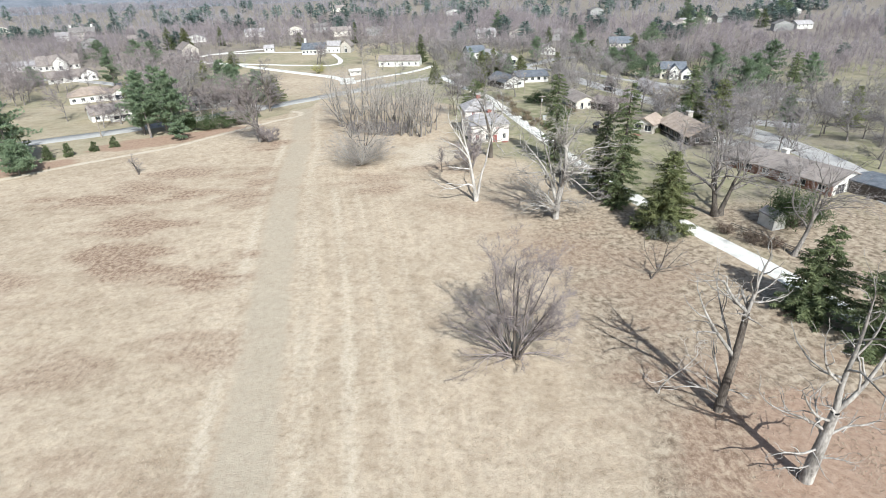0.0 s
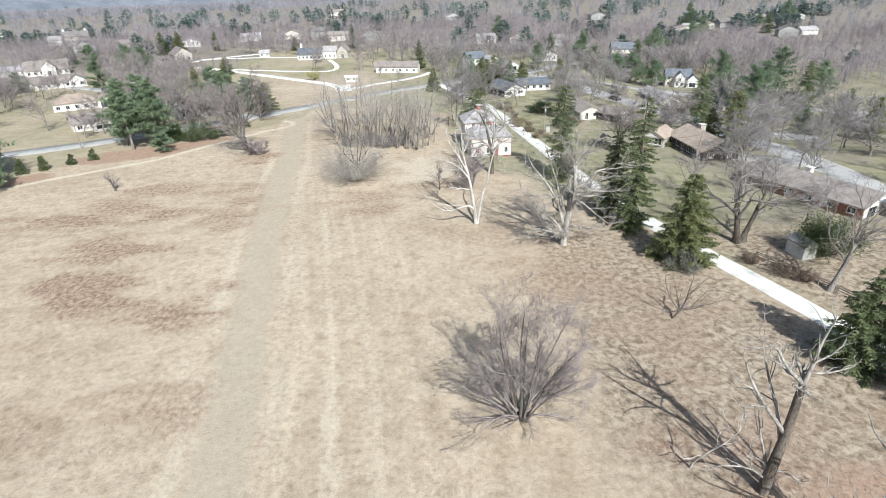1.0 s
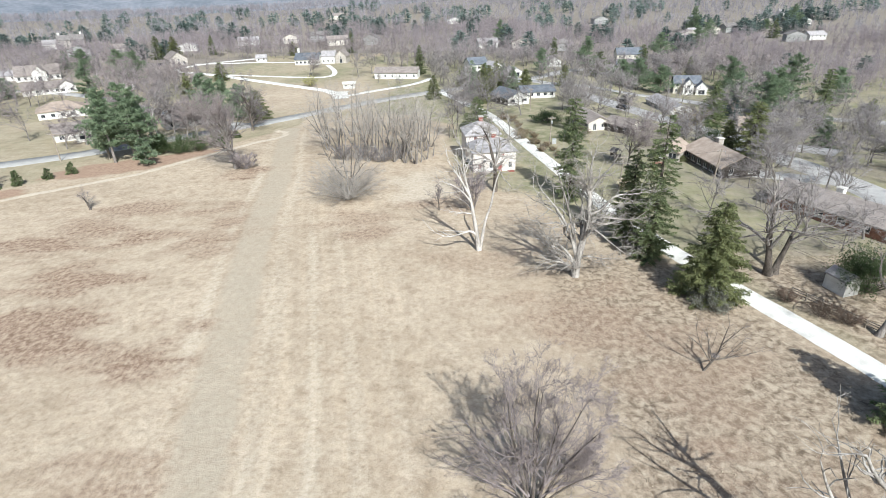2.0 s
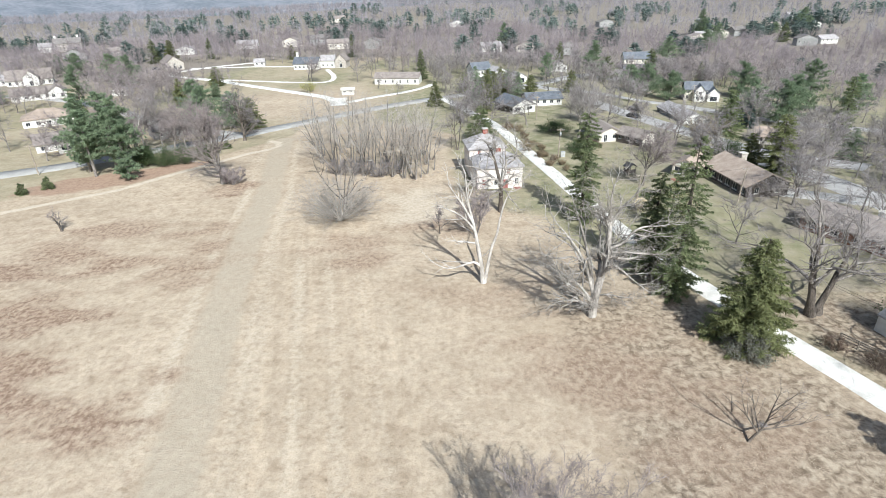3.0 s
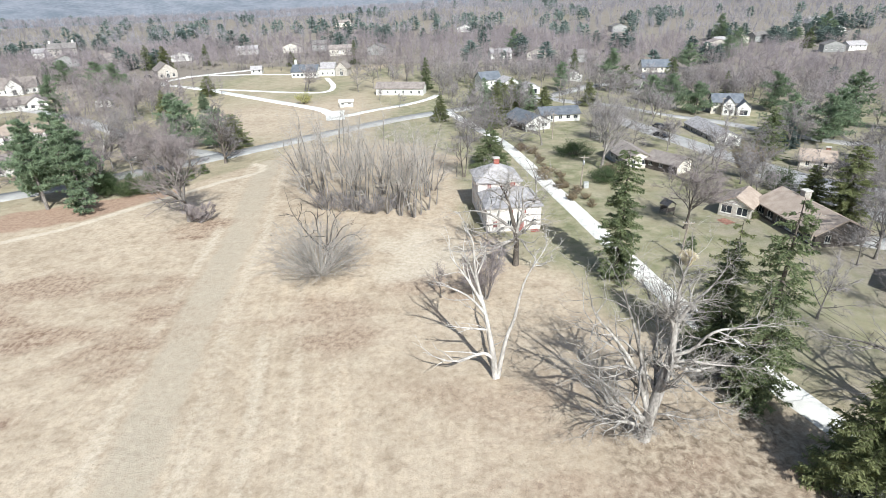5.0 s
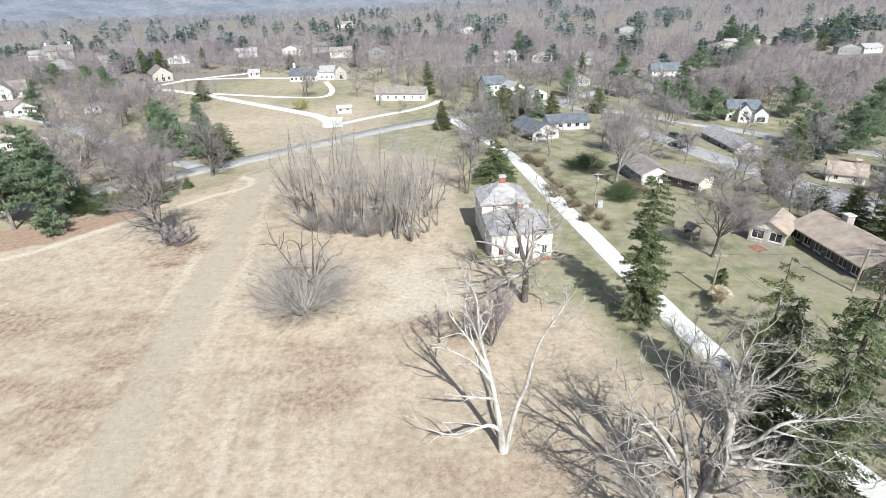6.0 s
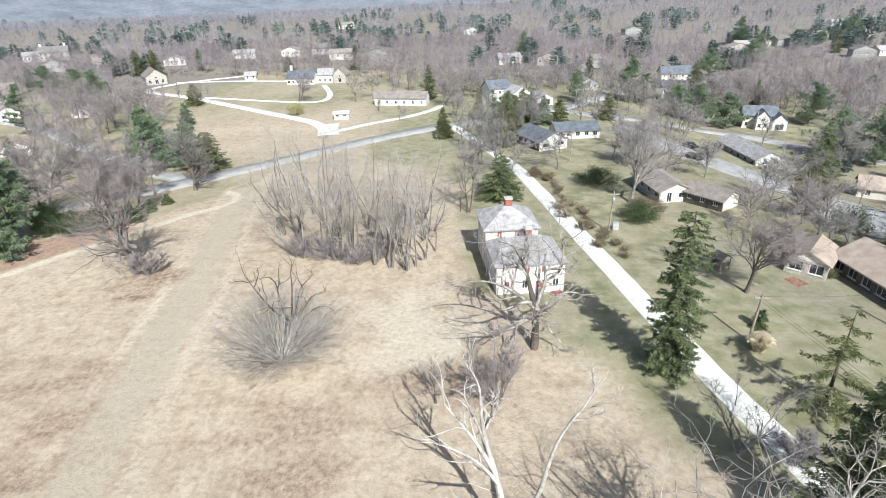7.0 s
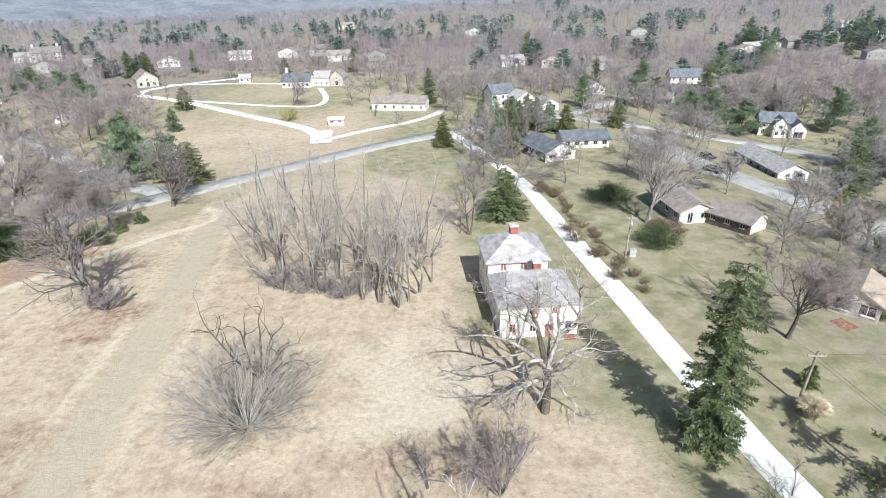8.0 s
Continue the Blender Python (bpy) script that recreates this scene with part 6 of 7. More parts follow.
# farm on the knoll
house("long_barn", "long low white barn with grey-brown roof", -22.0, 293.0, -9, 21.0, 7.0, 3.0, 2.0, WHITE, ROOF_BROWN, front=windows(21, 0.7, 6, 0.9, 1.3), category="barn")
knoll = house("knoll_house", "white farmhouse with dark panelled roof on the knoll", -78.0, 352.5, -6, 14.0, 8.0, 3.2, 3.0, WHITE, ROOF_SLATE, front=windows(14, 0.8, 6, 1.2, 1.3), left=windows(8, 0.8, 2), chimney=[(-5.5, 0.6, 1.1, 4.0, 8.6, WHITE)])
house("knoll_wing", "white connecting wing with grey roof", -66.5, 356.0, -6, 8.0, 6.5, 4.2, 2.4, WHITE, ROOF_GREY, front=windows(8, 0.8, 3))
house("knoll_barn", "gabled cream stone barn with grey roof", -58.8, 356.0, -6, 6.5, 8.0, 4.0, 3.2, STONE, ROOF_BROWN, "y", front=[(2.5, 0.2, 1.6, 2.2), (2.8, 3.0, 0.9, 0.9)], category="barn")
house("stone_barn", "gabled stone barn with brown roof beside the lane", -162.0, 367.0, 36, 10.0, 15.0, 4.0, 3.6, STONE, ROOF_BROWN, "y", front=[(1.2, 0.6, 1.3, 1.8), (4.3, 0.2, 1.5, 2.3), (7.3, 0.6, 1.3, 1.8), (4.5, 3.0, 1.0, 0.9)], right=windows(15, 0.8, 5), category="barn")
house("run_in_shed", "small white roadside stall with low roof", -41.5, 267.0, 6, 5.2, 2.6, 2.2, 0.5, WHITE, WHITE, front=[(0.6, 1.0, 1.2, 0.7), (3.2, 1.0, 1.2, 0.7)], category="shed")
house("shed", "small white shed behind the lane", -111.0, 371.0, 8, 6.0, 4.5, 2.4, 1.6, WHITE, ROOF_GREY, front=windows(6, 0.8, 2), category="shed")

# suburb across the road
house("suburban_house", "white cottage with brown roof and gabled dormer", -216.0, 322.0, 30, 20.0, 11.0, 3.0, 4.2, WHITE, ROOF_BROWN, front=windows(20, 0.7, 7, 1.3, 1.5))
house("dormer_wing", "white gabled porch wing with arched window", -212.5, 318.0, 30, 6.5, 9.0, 4.4, 3.0, WHITE, ROOF_BROWN, "y", front=[(2.4, 0.3, 1.7, 2.3), (2.5, 4.0, 1.5, 0.8)])
house("suburban_house", "low white ranch with brown roof", -182.5, 277.0, 35, 19.0, 9.0, 2.7, 2.3, WHITE, ROOF_BROWN, front=windows(19, 0.9, 5, 1.3, 1.2))
house("gable_wing", "white gabled ranch wing with brown roof", -175.0, 280.0, 35, 7.0, 9.0, 3.2, 2.2, WHITE, ROOF_BROWN, "y", front=windows(7, 0.9, 2, 1.4, 1.3))
house("suburban_house", "tan-roofed white ranch house on a green lawn", -138.5, 219.0, 33, 15.0, 10.0, 2.8, 2.6, WHITE, ROOF_TAN, hip=5.0, front=windows(15, 0.8, 5, 1.3, 1.3))
house("garage_wing", "white garage wing with tan roof", -129.0, 223.0, 33, 7.0, 9.0, 2.6, 1.9, WHITE, ROOF_TAN, "y", front=[(1.0, 0.2, 4.8, 2.0)])
house("suburban_house", "brown-roofed white ranch house beside the road", -109.5, 182.0, 38, 14.0, 9.0, 2.6, 2.0, WHITE, ROOF_BROWN, front=windows(14, 0.8, 4, 1.4, 1.2))
house("gable_wing", "white gabled carport wing", -105.5, 178.6, 38, 6.5, 8.0, 2.8, 1.6, WHITE, ROOF_BROWN, "y", front=[(0.8, 0.9, 4.8, 1.2)])
house("hidden_house", "dark-roofed house half hidden behind pines", -83.0, 196.0, 38, 15.0, 8.0, 2.6, 1.8, GREYWALL, ROOF_DARK, front=windows(15, 0.9, 4))
house("long_house", "long low grey-roofed house on green lawns", -236.0, 319.0, 22, 26.0, 9.0, 2.8, 2.0, WHITE, ROOF_GREY, front=windows(26, 0.9, 7))
house("stone_mansion", "large pale stone mansion with dark gabled roof", -300.0, 490.0, 24, 19.0, 9.0, 5.6, 3.6, STONE, ROOF_DARK, front=windows(19, 0.9, 7, 1.2, 1.6) + windows(19, 3.5, 7, 1.1, 1.3), chimney=[(-8, 0.5, 1.4, 6, 11, WHITE), (7.5, 0.5, 1.4, 6, 11, WHITE)], base=0.6)
house("mansion_wing", "white mansion wing with grey roof", -314.0, 484.0, 24, 10.0, 8.0, 3.4, 2.8, WHITE, ROOF_GREY, front=windows(10, 0.9, 4), base=0.6)
house("outbuilding", "small white outbuilding among bare trees", -147.0, 281.0, 18, 6.0, 5.0, 2.4, 1.7, WHITE, ROOF_GREY, "y", front=windows(6, 0.9, 2), category="shed")
house("camper_shed", "small white roadside shed among trees", -84.5, 206.0, 40, 5.5, 3.0, 2.2, 0.7, WHITE, ROOF_GREY, front=windows(5.5, 0.9, 2), category="shed")

# ---------------------------------------------------------------- poles, wires, fence, vehicles


def utility_pole(x, y, h, label, arm=1.2, transformer=False, lean=(0, 0)):
    ob = root("utility_pole", pose(x, y, ground_z(x, y), *lean), label, "utility pole", "utility poles")
    w = Wood()
    w.tube([(0, 0, -0.4), (0, 0, h * 0.5), (0, 0, h)], [0.16, 0.14, 0.11], 8)
    part("shaft", w.mesh("shaft"), POLE, ob)
    part("crossarm", boxes((-arm, -0.14, h - 0.55, arm, -0.02, h - 0.42)), POLE, ob)
    for k in (-0.9, -0.4, 0.4, 0.9):
        i = Wood()
        i.tube([(k * arm, -0.08, h - 0.42), (k * arm, -0.08, h - 0.26)], [0.04, 0.03], 6)
        part("insulator", i.mesh("insulator"), STEEL, ob)
    if transformer:
        t = Wood()
        t.tube([(0.0, -0.36, h - 1.9), (0.0, -0.36, h - 1.85), (0.0, -0.36, h - 1.05), (0.0, -0.36, h - 1.0)], [0.05, 0.22, 0.22, 0.05], 12)
        part("transformer", t.mesh("transformer"), STEEL, ob)
    return ob


utility_pole(27.3, 156.7, 7.3, "pale utility pole with crossarm and grey transformer", 0.95, True, lean=(0, 2, 0))
utility_pole(35.5, 123.2, 6.4, "short brown utility pole with crossarm on the lawn", 0.9, lean=(0, 3, 0))
utility_pole(54.6, 123.6, 7.0, "dark utility pole behind the stone house", 0.8, lean=(0, 4, 0))
utility_pole(29.2, 203.8, 7.5, "utility pole beside the blue-roofed ranch", 0.8)
utility_pole(42.5, 268.0, 8.5, "tall utility pole beside the street", 0.8)
utility_pole(-97.6, 153.2, 7.4, "pale utility pole with crossarm beside the road", 1.1)
utility_pole(101.0, 256.0, 8.5, "utility pole before the two-storey house", 0.9)
part("cabinet", boxes((-0.5, -0.35, -0.3, 0.5, 0.35, 1.35)), STEEL, root("meter_cabinet", pose(28.6, 157.4, ground_z(28.6, 157.4)), "small grey utility cabinet beside the pole", "cabinet"))


def wire(ax, ay, az, bx, by, bz, sag, group="overhead wires"):
    p = [np.array([ax, ay, ground_z(ax, ay) + az]), np.array([bx, by, ground_z(bx, by) + bz])]
    pts = [p[0] + (p[1] - p[0]) * t - np.array([0, 0, sag * 4 * t * (1 - t)]) for t in np.linspace(0, 1, 13)]
    w = Wood()
    w.tube(pts, [0.016] * 13, 4)
    me = w.mesh("wire")
    me.materials.append(WIRE)
    tagged(new("overhead_wire", me), "thin dark overhead wire strung between poles", "wire", group)


wire(27.3, 156.7, 7.0, 35.5, 123.2, 6.1, 0.6)
wire(35.5, 123.2, 6.1, 47.0, 78.0, 6.0, 0.9)
wire(35.5, 123.2, 5.7, 47.0, 78.0, 5.7, 0.9)
wire(27.3, 156.7, 7.0, 29.2, 203.8, 7.2, 0.8)
wire(29.2, 203.8, 7.2, 42.5, 268.0, 8.2, 1.0)
wire(35.5, 123.2, 6.1, 54.6, 123.6, 6.7, 0.5)


def rail_fence(line, label, step=2.6):
    fence = root("rail_fence", pose(line[0][0], line[0][1], ground_z(*line[0])), label, "fence")
    inv = fence.matrix_basis.inverted()
    pts = [p.xy for p in resample(line, step)]
    for i, p in enumerate(pts):
        z = ground_z(*p)
        part("post", boxes((-0.07, -0.07, -0.3, 0.07, 0.07, 1.15)), RAIL, fence).matrix_basis = inv @ pose(p.x, p.y, z)
        if i + 1 < len(pts):
            q = pts[i + 1]
            d = q - p
            for h in (0.45, 0.8, 1.08):
                part("rail", boxes((0.06, -0.03, -0.06, d.length - 0.06, 0.03, 0.06)), RAIL, fence).matrix_basis = inv @ pose(p.x, p.y, z + h, 0, 0, math.degrees(math.atan2(d.y, d.x)))


rail_fence([(60, 52), (54, 62), (50.5, 71), (45.5, 80)], "weathered three-rail wooden fence beside the drive")
rail_fence([(92, 300), (108, 285), (122, 276)], "weathered rail fence behind the street lawns", 3.5)


def vehicle(name, x, y, yaw, paint, label, length=4.5):
    ob = root(name, pose(x, y, ground_z(x, y) + 0.13, 0, 0, yaw), label, "car")
    k = length / 4.5
    part("body", prism([(-2.2 * k, 0.35), (2.2 * k, 0.35), (2.25 * k, 0.75), (1.3 * k, 0.95), (-2.2 * k, 1.0)], -0.85, 0.85), paint, ob)
    part("cabin", prism([(-1.9 * k, 0.98), (1.2 * k, 0.96), (0.5 * k, 1.48), (-1.4 * k, 1.5)], -0.74, 0.74), GLASS, ob)
    part("roof", boxes((-1.35 * k, -0.7, 1.5, 0.45 * k, 0.7, 1.55)), paint, ob)
    for sx in (-1.35, 1.4):
        for sy in (-0.86, 0.86):
            w = Wood()
            w.tube([(sx * k, sy - 0.1, 0.33), (sx * k, sy - 0.1, 0.33), (sx * k, sy + 0.1, 0.33), (sx * k, sy + 0.1, 0.33)], [0.02, 0.33, 0.33, 0.02], 14)
            part("wheel", w.mesh("wheel"), RUBBER, ob)
    return ob


vehicle("car", 66.0, 221.5, -60, CARDARK, "dark car parked beside the cul-de-sac")
vehicle("car", 61.0, 206.0, -55, CARDARK, "dark car parked before the ranch house")
vehicle("car", 62.6, 130.4, -20, CARDARK, "dark car parked on the asphalt house drive")
vehicle("car", -170.0, 363.0, 10, CARDARK, "dark car parked beside the stone barn")


def play_hut(x, y, yaw):
    """A weathered garden play hut: four posts, a deck, half walls and a small gabled roof."""
    ob = root("play_hut", pose(x, y, ground_z(x, y), 0, 0, yaw), "small dark weathered wooden play hut on the lawn", "play hut")
    for sx in (-0.9, 0.9):
        for sy in (-0.8, 0.8):
            part("post", boxes((sx - 0.06, sy - 0.06, -0.3, sx + 0.06, sy + 0.06, 2.0)), RAIL, ob)
    part("deck", boxes((-1.0, -0.9, 0.7, 1.0, 0.9, 0.8)), RAIL, ob)
    for sy in (-0.86, 0.82):
        part("side_wall", boxes((-0.84, sy, 0.8, 0.84, sy + 0.04, 1.5)), DARKWALL, ob)
    part("roof", prism([(-1.1, 1.95), (0, 2.75), (1.1, 1.95), (1.1, 2.03), (0, 2.84), (-1.1, 2.03)], -1.05, 1.05), ROOF_DARK, ob)
    return ob


play_hut(39.9, 141.6, 25)
strip("patio", [(48.4, 138.6), (48.9, 137.2), (49.5, 135.8)], 1.8, BRICK, "worn red brick garden patio before the porch", "patio", lift=0.0, step=1.0)

# ---------------------------------------------------------------- further trees and woods
MIDDLE = [Bare(301 + k, 14.0, 0.24, bole=(0.45, 0.55, 0.65, 0.5)[k], first=0.35, limbs=10, angle=0.75 + 0.06 * k, ratio=(1.0, 0.8, 0.62, 0.9)[k], gnarl=0.15, kids=(6, 4), twigs=11, twig=1.3, thin=2.0, levels=2, coarse=True) for k in range(4)]
LIGHT = [Bare(321 + k, 14.0, 0.2, bole=(0.45, 0.55, 0.6)[k], first=0.35, limbs=9, angle=0.8, ratio=(0.95, 0.8, 0.7)[k], gnarl=0.15, kids=(5, 3), twigs=6, twig=1.6, thin=2.6, levels=2, coarse=True) for k in range(3)]
seeds = {}
rng = np.random.RandomState(77)


LANE_VIEW = [(-50, 252), (-75, 270), (-128, 308), (-146, 330), (-150, 352), (-160, 358)]
HOUSE_VIEW = ((-208, 306, 24, 22), (-174, 262, 22, 20), (-130, 206, 16, 18), (-74, 204, 16, 9))


def scatter(spots, group, label, barks):
    for x, y, size in spots:
        if x < -40 and (float(along(np.array([x]), np.array([y]), LANE_VIEW)[0]) < 17 or min(math.hypot((x - a) / c, (y - b) / d) for a, b, c, d in HOUSE_VIEW) < 1):
            continue
        k = rng.randint(4) if math.hypot(x, y) < 215 else 4 + rng.randint(3)
        m = Matrix.LocRotScale((x, y, ground_z(x, y) - 0.1), Euler((0, 0, rng.uniform(0, 6.28))), Vector((rng.uniform(0.9, 1.2), rng.uniform(0.9, 1.2), 1)) * size / 14.0)
        key = (k, group)
        if key not in seeds:
            seeds[key] = (MIDDLE + LIGHT)[k].thing("bare_tree", x, y, label, barks=barks, group=group)
            seeds[key].matrix_basis = Matrix.LocRotScale(m.translation, m.to_euler(), (1, 1, 1))
        else:
            copy_thing(seeds[key], m)


LEFT = [(-84, 171, 15), (-90, 166, 14), (-78, 176, 15), (-70, 172, 13), (-74, 188, 14), (-95, 178, 14), (-66, 181, 12), (-100, 190, 14), (-88, 200, 13), (-104, 166, 11), 
        (-110, 212, 13), (-120, 196, 12), (-118, 232, 14), (-98, 240, 15), (-134, 240, 15), (-150, 238, 12), (-160, 262, 13), (-146, 286, 15), (-122, 280, 15), (-112, 268, 14), (-160, 300, 14),
        (-140, 306, 13), (-176, 306, 14), (-190, 318, 13), (-196, 256, 11), (-172, 246, 10), (-104, 258, 13), (-130, 294, 14), (-220, 300, 12), (-236, 340, 14), (-214, 352, 15), (-190, 345, 14), (-86, 181, 13), (-64, 168, 11), (-82, 192, 14), (-96, 206, 14), (-106, 228, 13), (-126, 218, 12), (-140, 256, 14), (-118, 250, 14), (-150, 274, 13), (-104, 282, 14), (-134, 322, 8), (-186, 296, 12), (-200, 290, 11), (-226, 286, 12), (-250, 300, 13), (-170, 330, 14), (-182, 360, 15), (-200, 375, 15)]
# haze put into colour: paler twig limbs here, on knoll and at wood edge
scatter(LEFT, "trees across the road", "bare grey-brown tree among houses across the road", (BARK, TWIG, TWIG_RED))
RIGHT = [(10, 197, 10), (7, 204, 11), (11, 212, 11), (4, 216, 11), (8, 232, 11), (2, 226, 10), (13, 190, 7), (64, 122, 11), (69.5, 138, 12), (74, 118, 12), (60, 152, 10), (66, 96, 9), (57, 106, 9), (80, 156, 12), (62, 160, 10), (70, 132, 11), (75, 142, 12), (82, 146, 13), (88, 160, 13), (60, 196, 9), (44, 196, 12), (40, 204, 10), (28, 212, 8), (12, 212, 12), (10, 226, 13), (6, 205, 9), (14, 236, 12), (24, 240, 10), (44, 240, 12), (62, 240, 9),
         (72, 246, 12), (66, 270, 12), (40, 300, 13), (52, 300, 12), (66, 300, 13), (74, 292, 12), (100, 300, 14), (110, 312, 14), (96, 322, 14), (44, 320, 13), (30, 312, 13), (20, 322, 14), (70, 340, 14), (90, 340, 14),
         (100, 176, 12), (110, 184, 13), (118, 196, 13), (96, 128, 12), (104, 140, 13), (92, 112, 13), (98, 96, 13), (110, 110, 14), (60, 92, 8), (86, 84, 12), (60, 120, 9), (46, 106, 10), (62, 148, 9), (86, 180, 9), (130, 206, 13),
         (126, 250, 13), (134, 262, 14), (120, 288, 14), (128, 236, 12), (116, 240, 9), (0, 268, 10), (-20, 262, 7), (8, 300, 13), (2, 290, 12), (0, 315, 13), (-28, 304, 13), (-36, 308, 13), (-42, 300, 12), (-30, 280, 6)]
RIGHT += [(78.5, 145.0, 17), (72, 150, 12), (67, 126, 12), (76, 134, 13), (84, 128, 13), (88, 140, 13), (72, 112, 11), (80.4, 188, 14), (58, 146, 10), (52, 158, 11), (63, 176, 10), (48, 190, 12), (90, 152, 13)]
scatter(RIGHT, "garden trees", "bare grey-brown garden tree between houses", (BARK, BARK, TWIG))
KNOLL = [(-90, 372, 13), (-82, 378, 14), (-76, 380, 14), (-70, 384, 14), (-100, 380, 13), (-60, 378, 13), (-52, 372, 13), (-48, 384, 14), (-112, 376, 12), (-124, 384, 14), (-40, 366, 13), (-34, 352, 13), (-28, 338, 13), (-38, 340, 12),
         (-22, 326, 13), (-14, 330, 14), (-8, 342, 14), (-44, 396, 14), (-134, 346, 5), (-126, 340, 5)]
scatter(KNOLL, "knoll trees", "bare tree behind the farm on the knoll", (BARK, TWIG, TWIG_RED))


def clear_of(x, y, lines, built, gap=5):
    return min(float(along(np.array([x]), np.array([y]), line)[0]) for line in lines) > gap and min(math.hypot((x - a) / c, (y - b) / d) for a, b, c, d in built) > 1


WEST = [(x, y, size) for x, y, size in zip(rng.uniform(-230, -60, 165), rng.uniform(160, 340, 165), rng.uniform(11, 16, 150))
        if y > -0.5 * x + 105 and clear_of(x, y, [ROAD, [(-62, 191), (-84, 203), (-110, 226), (-150, 262), (-190, 282), (-260, 300)], [(-41, 243), (-86, 291), (-138, 330), (-150, 362)]],
                    ((-205, 322, 18, 14), (-180, 275, 16, 12), (-136, 218, 14, 11), (-108, 180, 12, 10), (-72, 250, 40, 52), (-100, 330, 45, 34), (-162, 366, 14, 16), (-83, 196, 9, 6)))]
scatter(WEST, "trees across the road", "bare grey-brown tree among houses across the road", (BARK, TWIG, TWIG_RED))
CENTRE = [(x, y, size) for x, y, size in zip(rng.uniform(-6, 62, 62), rng.uniform(196, 330, 62), rng.uniform(9, 13.5, 62))
          if clear_of(x, y, [ROAD, DRIVE, [(28, 283), (50, 260), (95, 258)], [(73, 186), (57, 222), (52, 244)]], ((25, 218, 9, 13), (36, 230, 10, 10), (24, 286, 14, 12), (-2, 212, 14, 20), (57, 318, 9, 9), (33, 210, 6, 8)), 4)]
scatter(CENTRE, "trees behind the road", "bare grey tree between road and street", (BARK, BARK, TWIG))
GARDENS = []
for x, y, size in zip(rng.uniform(58, 150, 150), rng.uniform(70, 325, 150), rng.uniform(9.5, 14.5, 150)):
    lanes = min(float(along(np.array([x]), np.array([y]), line)[0]) for line in ([(28, 283), (50, 260), (95, 258), (118, 219), (150, 196)], [(98, 150), (73, 186), (57, 222), (52, 244)], [(76, 60), (82, 105), (77, 149), (73, 170)]))
    built = min(math.hypot((x - a) / c, (y - b) / d) for a, b, c, d in ((83, 222, 12, 24), (105, 266, 17, 24), (68, 104, 17, 22), (59, 135, 14, 16), (95, 188, 9, 12), (50, 179, 13, 18), (66, 82, 10, 18), (36, 230, 12, 12)))
    if lanes > 5 and built > 1 and x > 50 + max(0, (150 - y) * 0.25):
        GARDENS.append((x, y, size))
scatter(GARDENS, "neighbourhood trees", "bare grey tree in the gardens between streets", (BARK, BARK, TWIG))


def far_wood(name, count, near, far, kind, seed, label, mat, clear=(), west=-0.98, clumps=()):
    """Woodland too far to tell apart: every tree a trunk with a spray of branches, joined in one mesh."""
    r = np.random.RandomState(seed)
    ang = r.uniform(west, 0.98, count * 4)
    dist = np.sqrt(r.uniform(near ** 2, far ** 2, count * 4))
    x, y = dist * np.sin(ang), dist * np.cos(ang)
    keep = waves(x, y, 90 if near < 600 else 220, seed + 1) > (0.12 if kind == "bare" else 0.62)
    for cx, cy, ra, rb in clear:
        keep &= np.hypot((x - cx) / ra, (y - cy) / rb) > 1
    x, y = x[keep][:count], y[keep][:count]
    for cx, cy, many_, wide in clumps:
        x, y = np.append(x, r.normal(cx, wide, many_)), np.append(y, r.normal(cy, wide * 0.6, many_))
    dist, n = np.hypot(x, y), len(x)
    size = r.uniform(9, 15, n) * np.clip(dist / 900, 1, 1.5)
    p0 = np.stack([x, y, height(x, y) - 0.3], -1)
    w = Wood()
    m = (78 if near < 500 else 52 if near < 1000 else 24) if kind == "bare" else (230 if near < 500 else 120)
    w.spikes(p0, p0 + np.stack([r.normal(0, 0.6, n), r.normal(0, 0.6, n), size * 0.8], -1), size * 0.008)
    base = np.repeat(p0, m, 0)
    s = np.repeat(size, m)
    k = n * m
    az = r.uniform(0, math.tau, k)
    if kind == "bare":
        el = r.uniform(-0.1, 1.5, k)
        start = base + np.stack([np.zeros(k), np.zeros(k), s * r.uniform(0.25, 0.7, k)], -1)
        ln = s * r.uniform(0.2, 0.48, k)
        tip = start + np.stack([np.cos(az) * np.cos(el) * ln, np.sin(az) * np.cos(el) * ln, np.sin(el) * ln * 0.8], -1)
        w.blades(start, tip, s * r.uniform(0.0045, 0.0095, k) * (1.0 if near < 500 else 1.6 if near < 1000 else 3.0))
    else:
        f = r.uniform(0.05, 0.95, k)
        reach = s * r.uniform(0.8, 1.2, n).repeat(m) * 0.42 * np.minimum(1, 2.0 * (1.02 - f)) ** 0.7 * np.minimum(1, 0.35 + 2.2 * f)
        start = base + np.stack([np.cos(az) * reach * 0.25, np.sin(az) * reach * 0.25, s * f], -1)
        ln = reach * r.uniform(0.5, 1.0, k)
        tip = start + np.stack([np.cos(az) * ln, np.sin(az) * ln, r.uniform(-0.1, 0.45, k) * ln], -1)
        w.blades(start, tip, s * r.uniform(0.04, 0.08, k) * (1.0 if near < 500 else 1.4))
    me = w.mesh(name)
    me.materials.append(mat)
    return tagged(new(name, me), label, "woodland", kind="stuff")


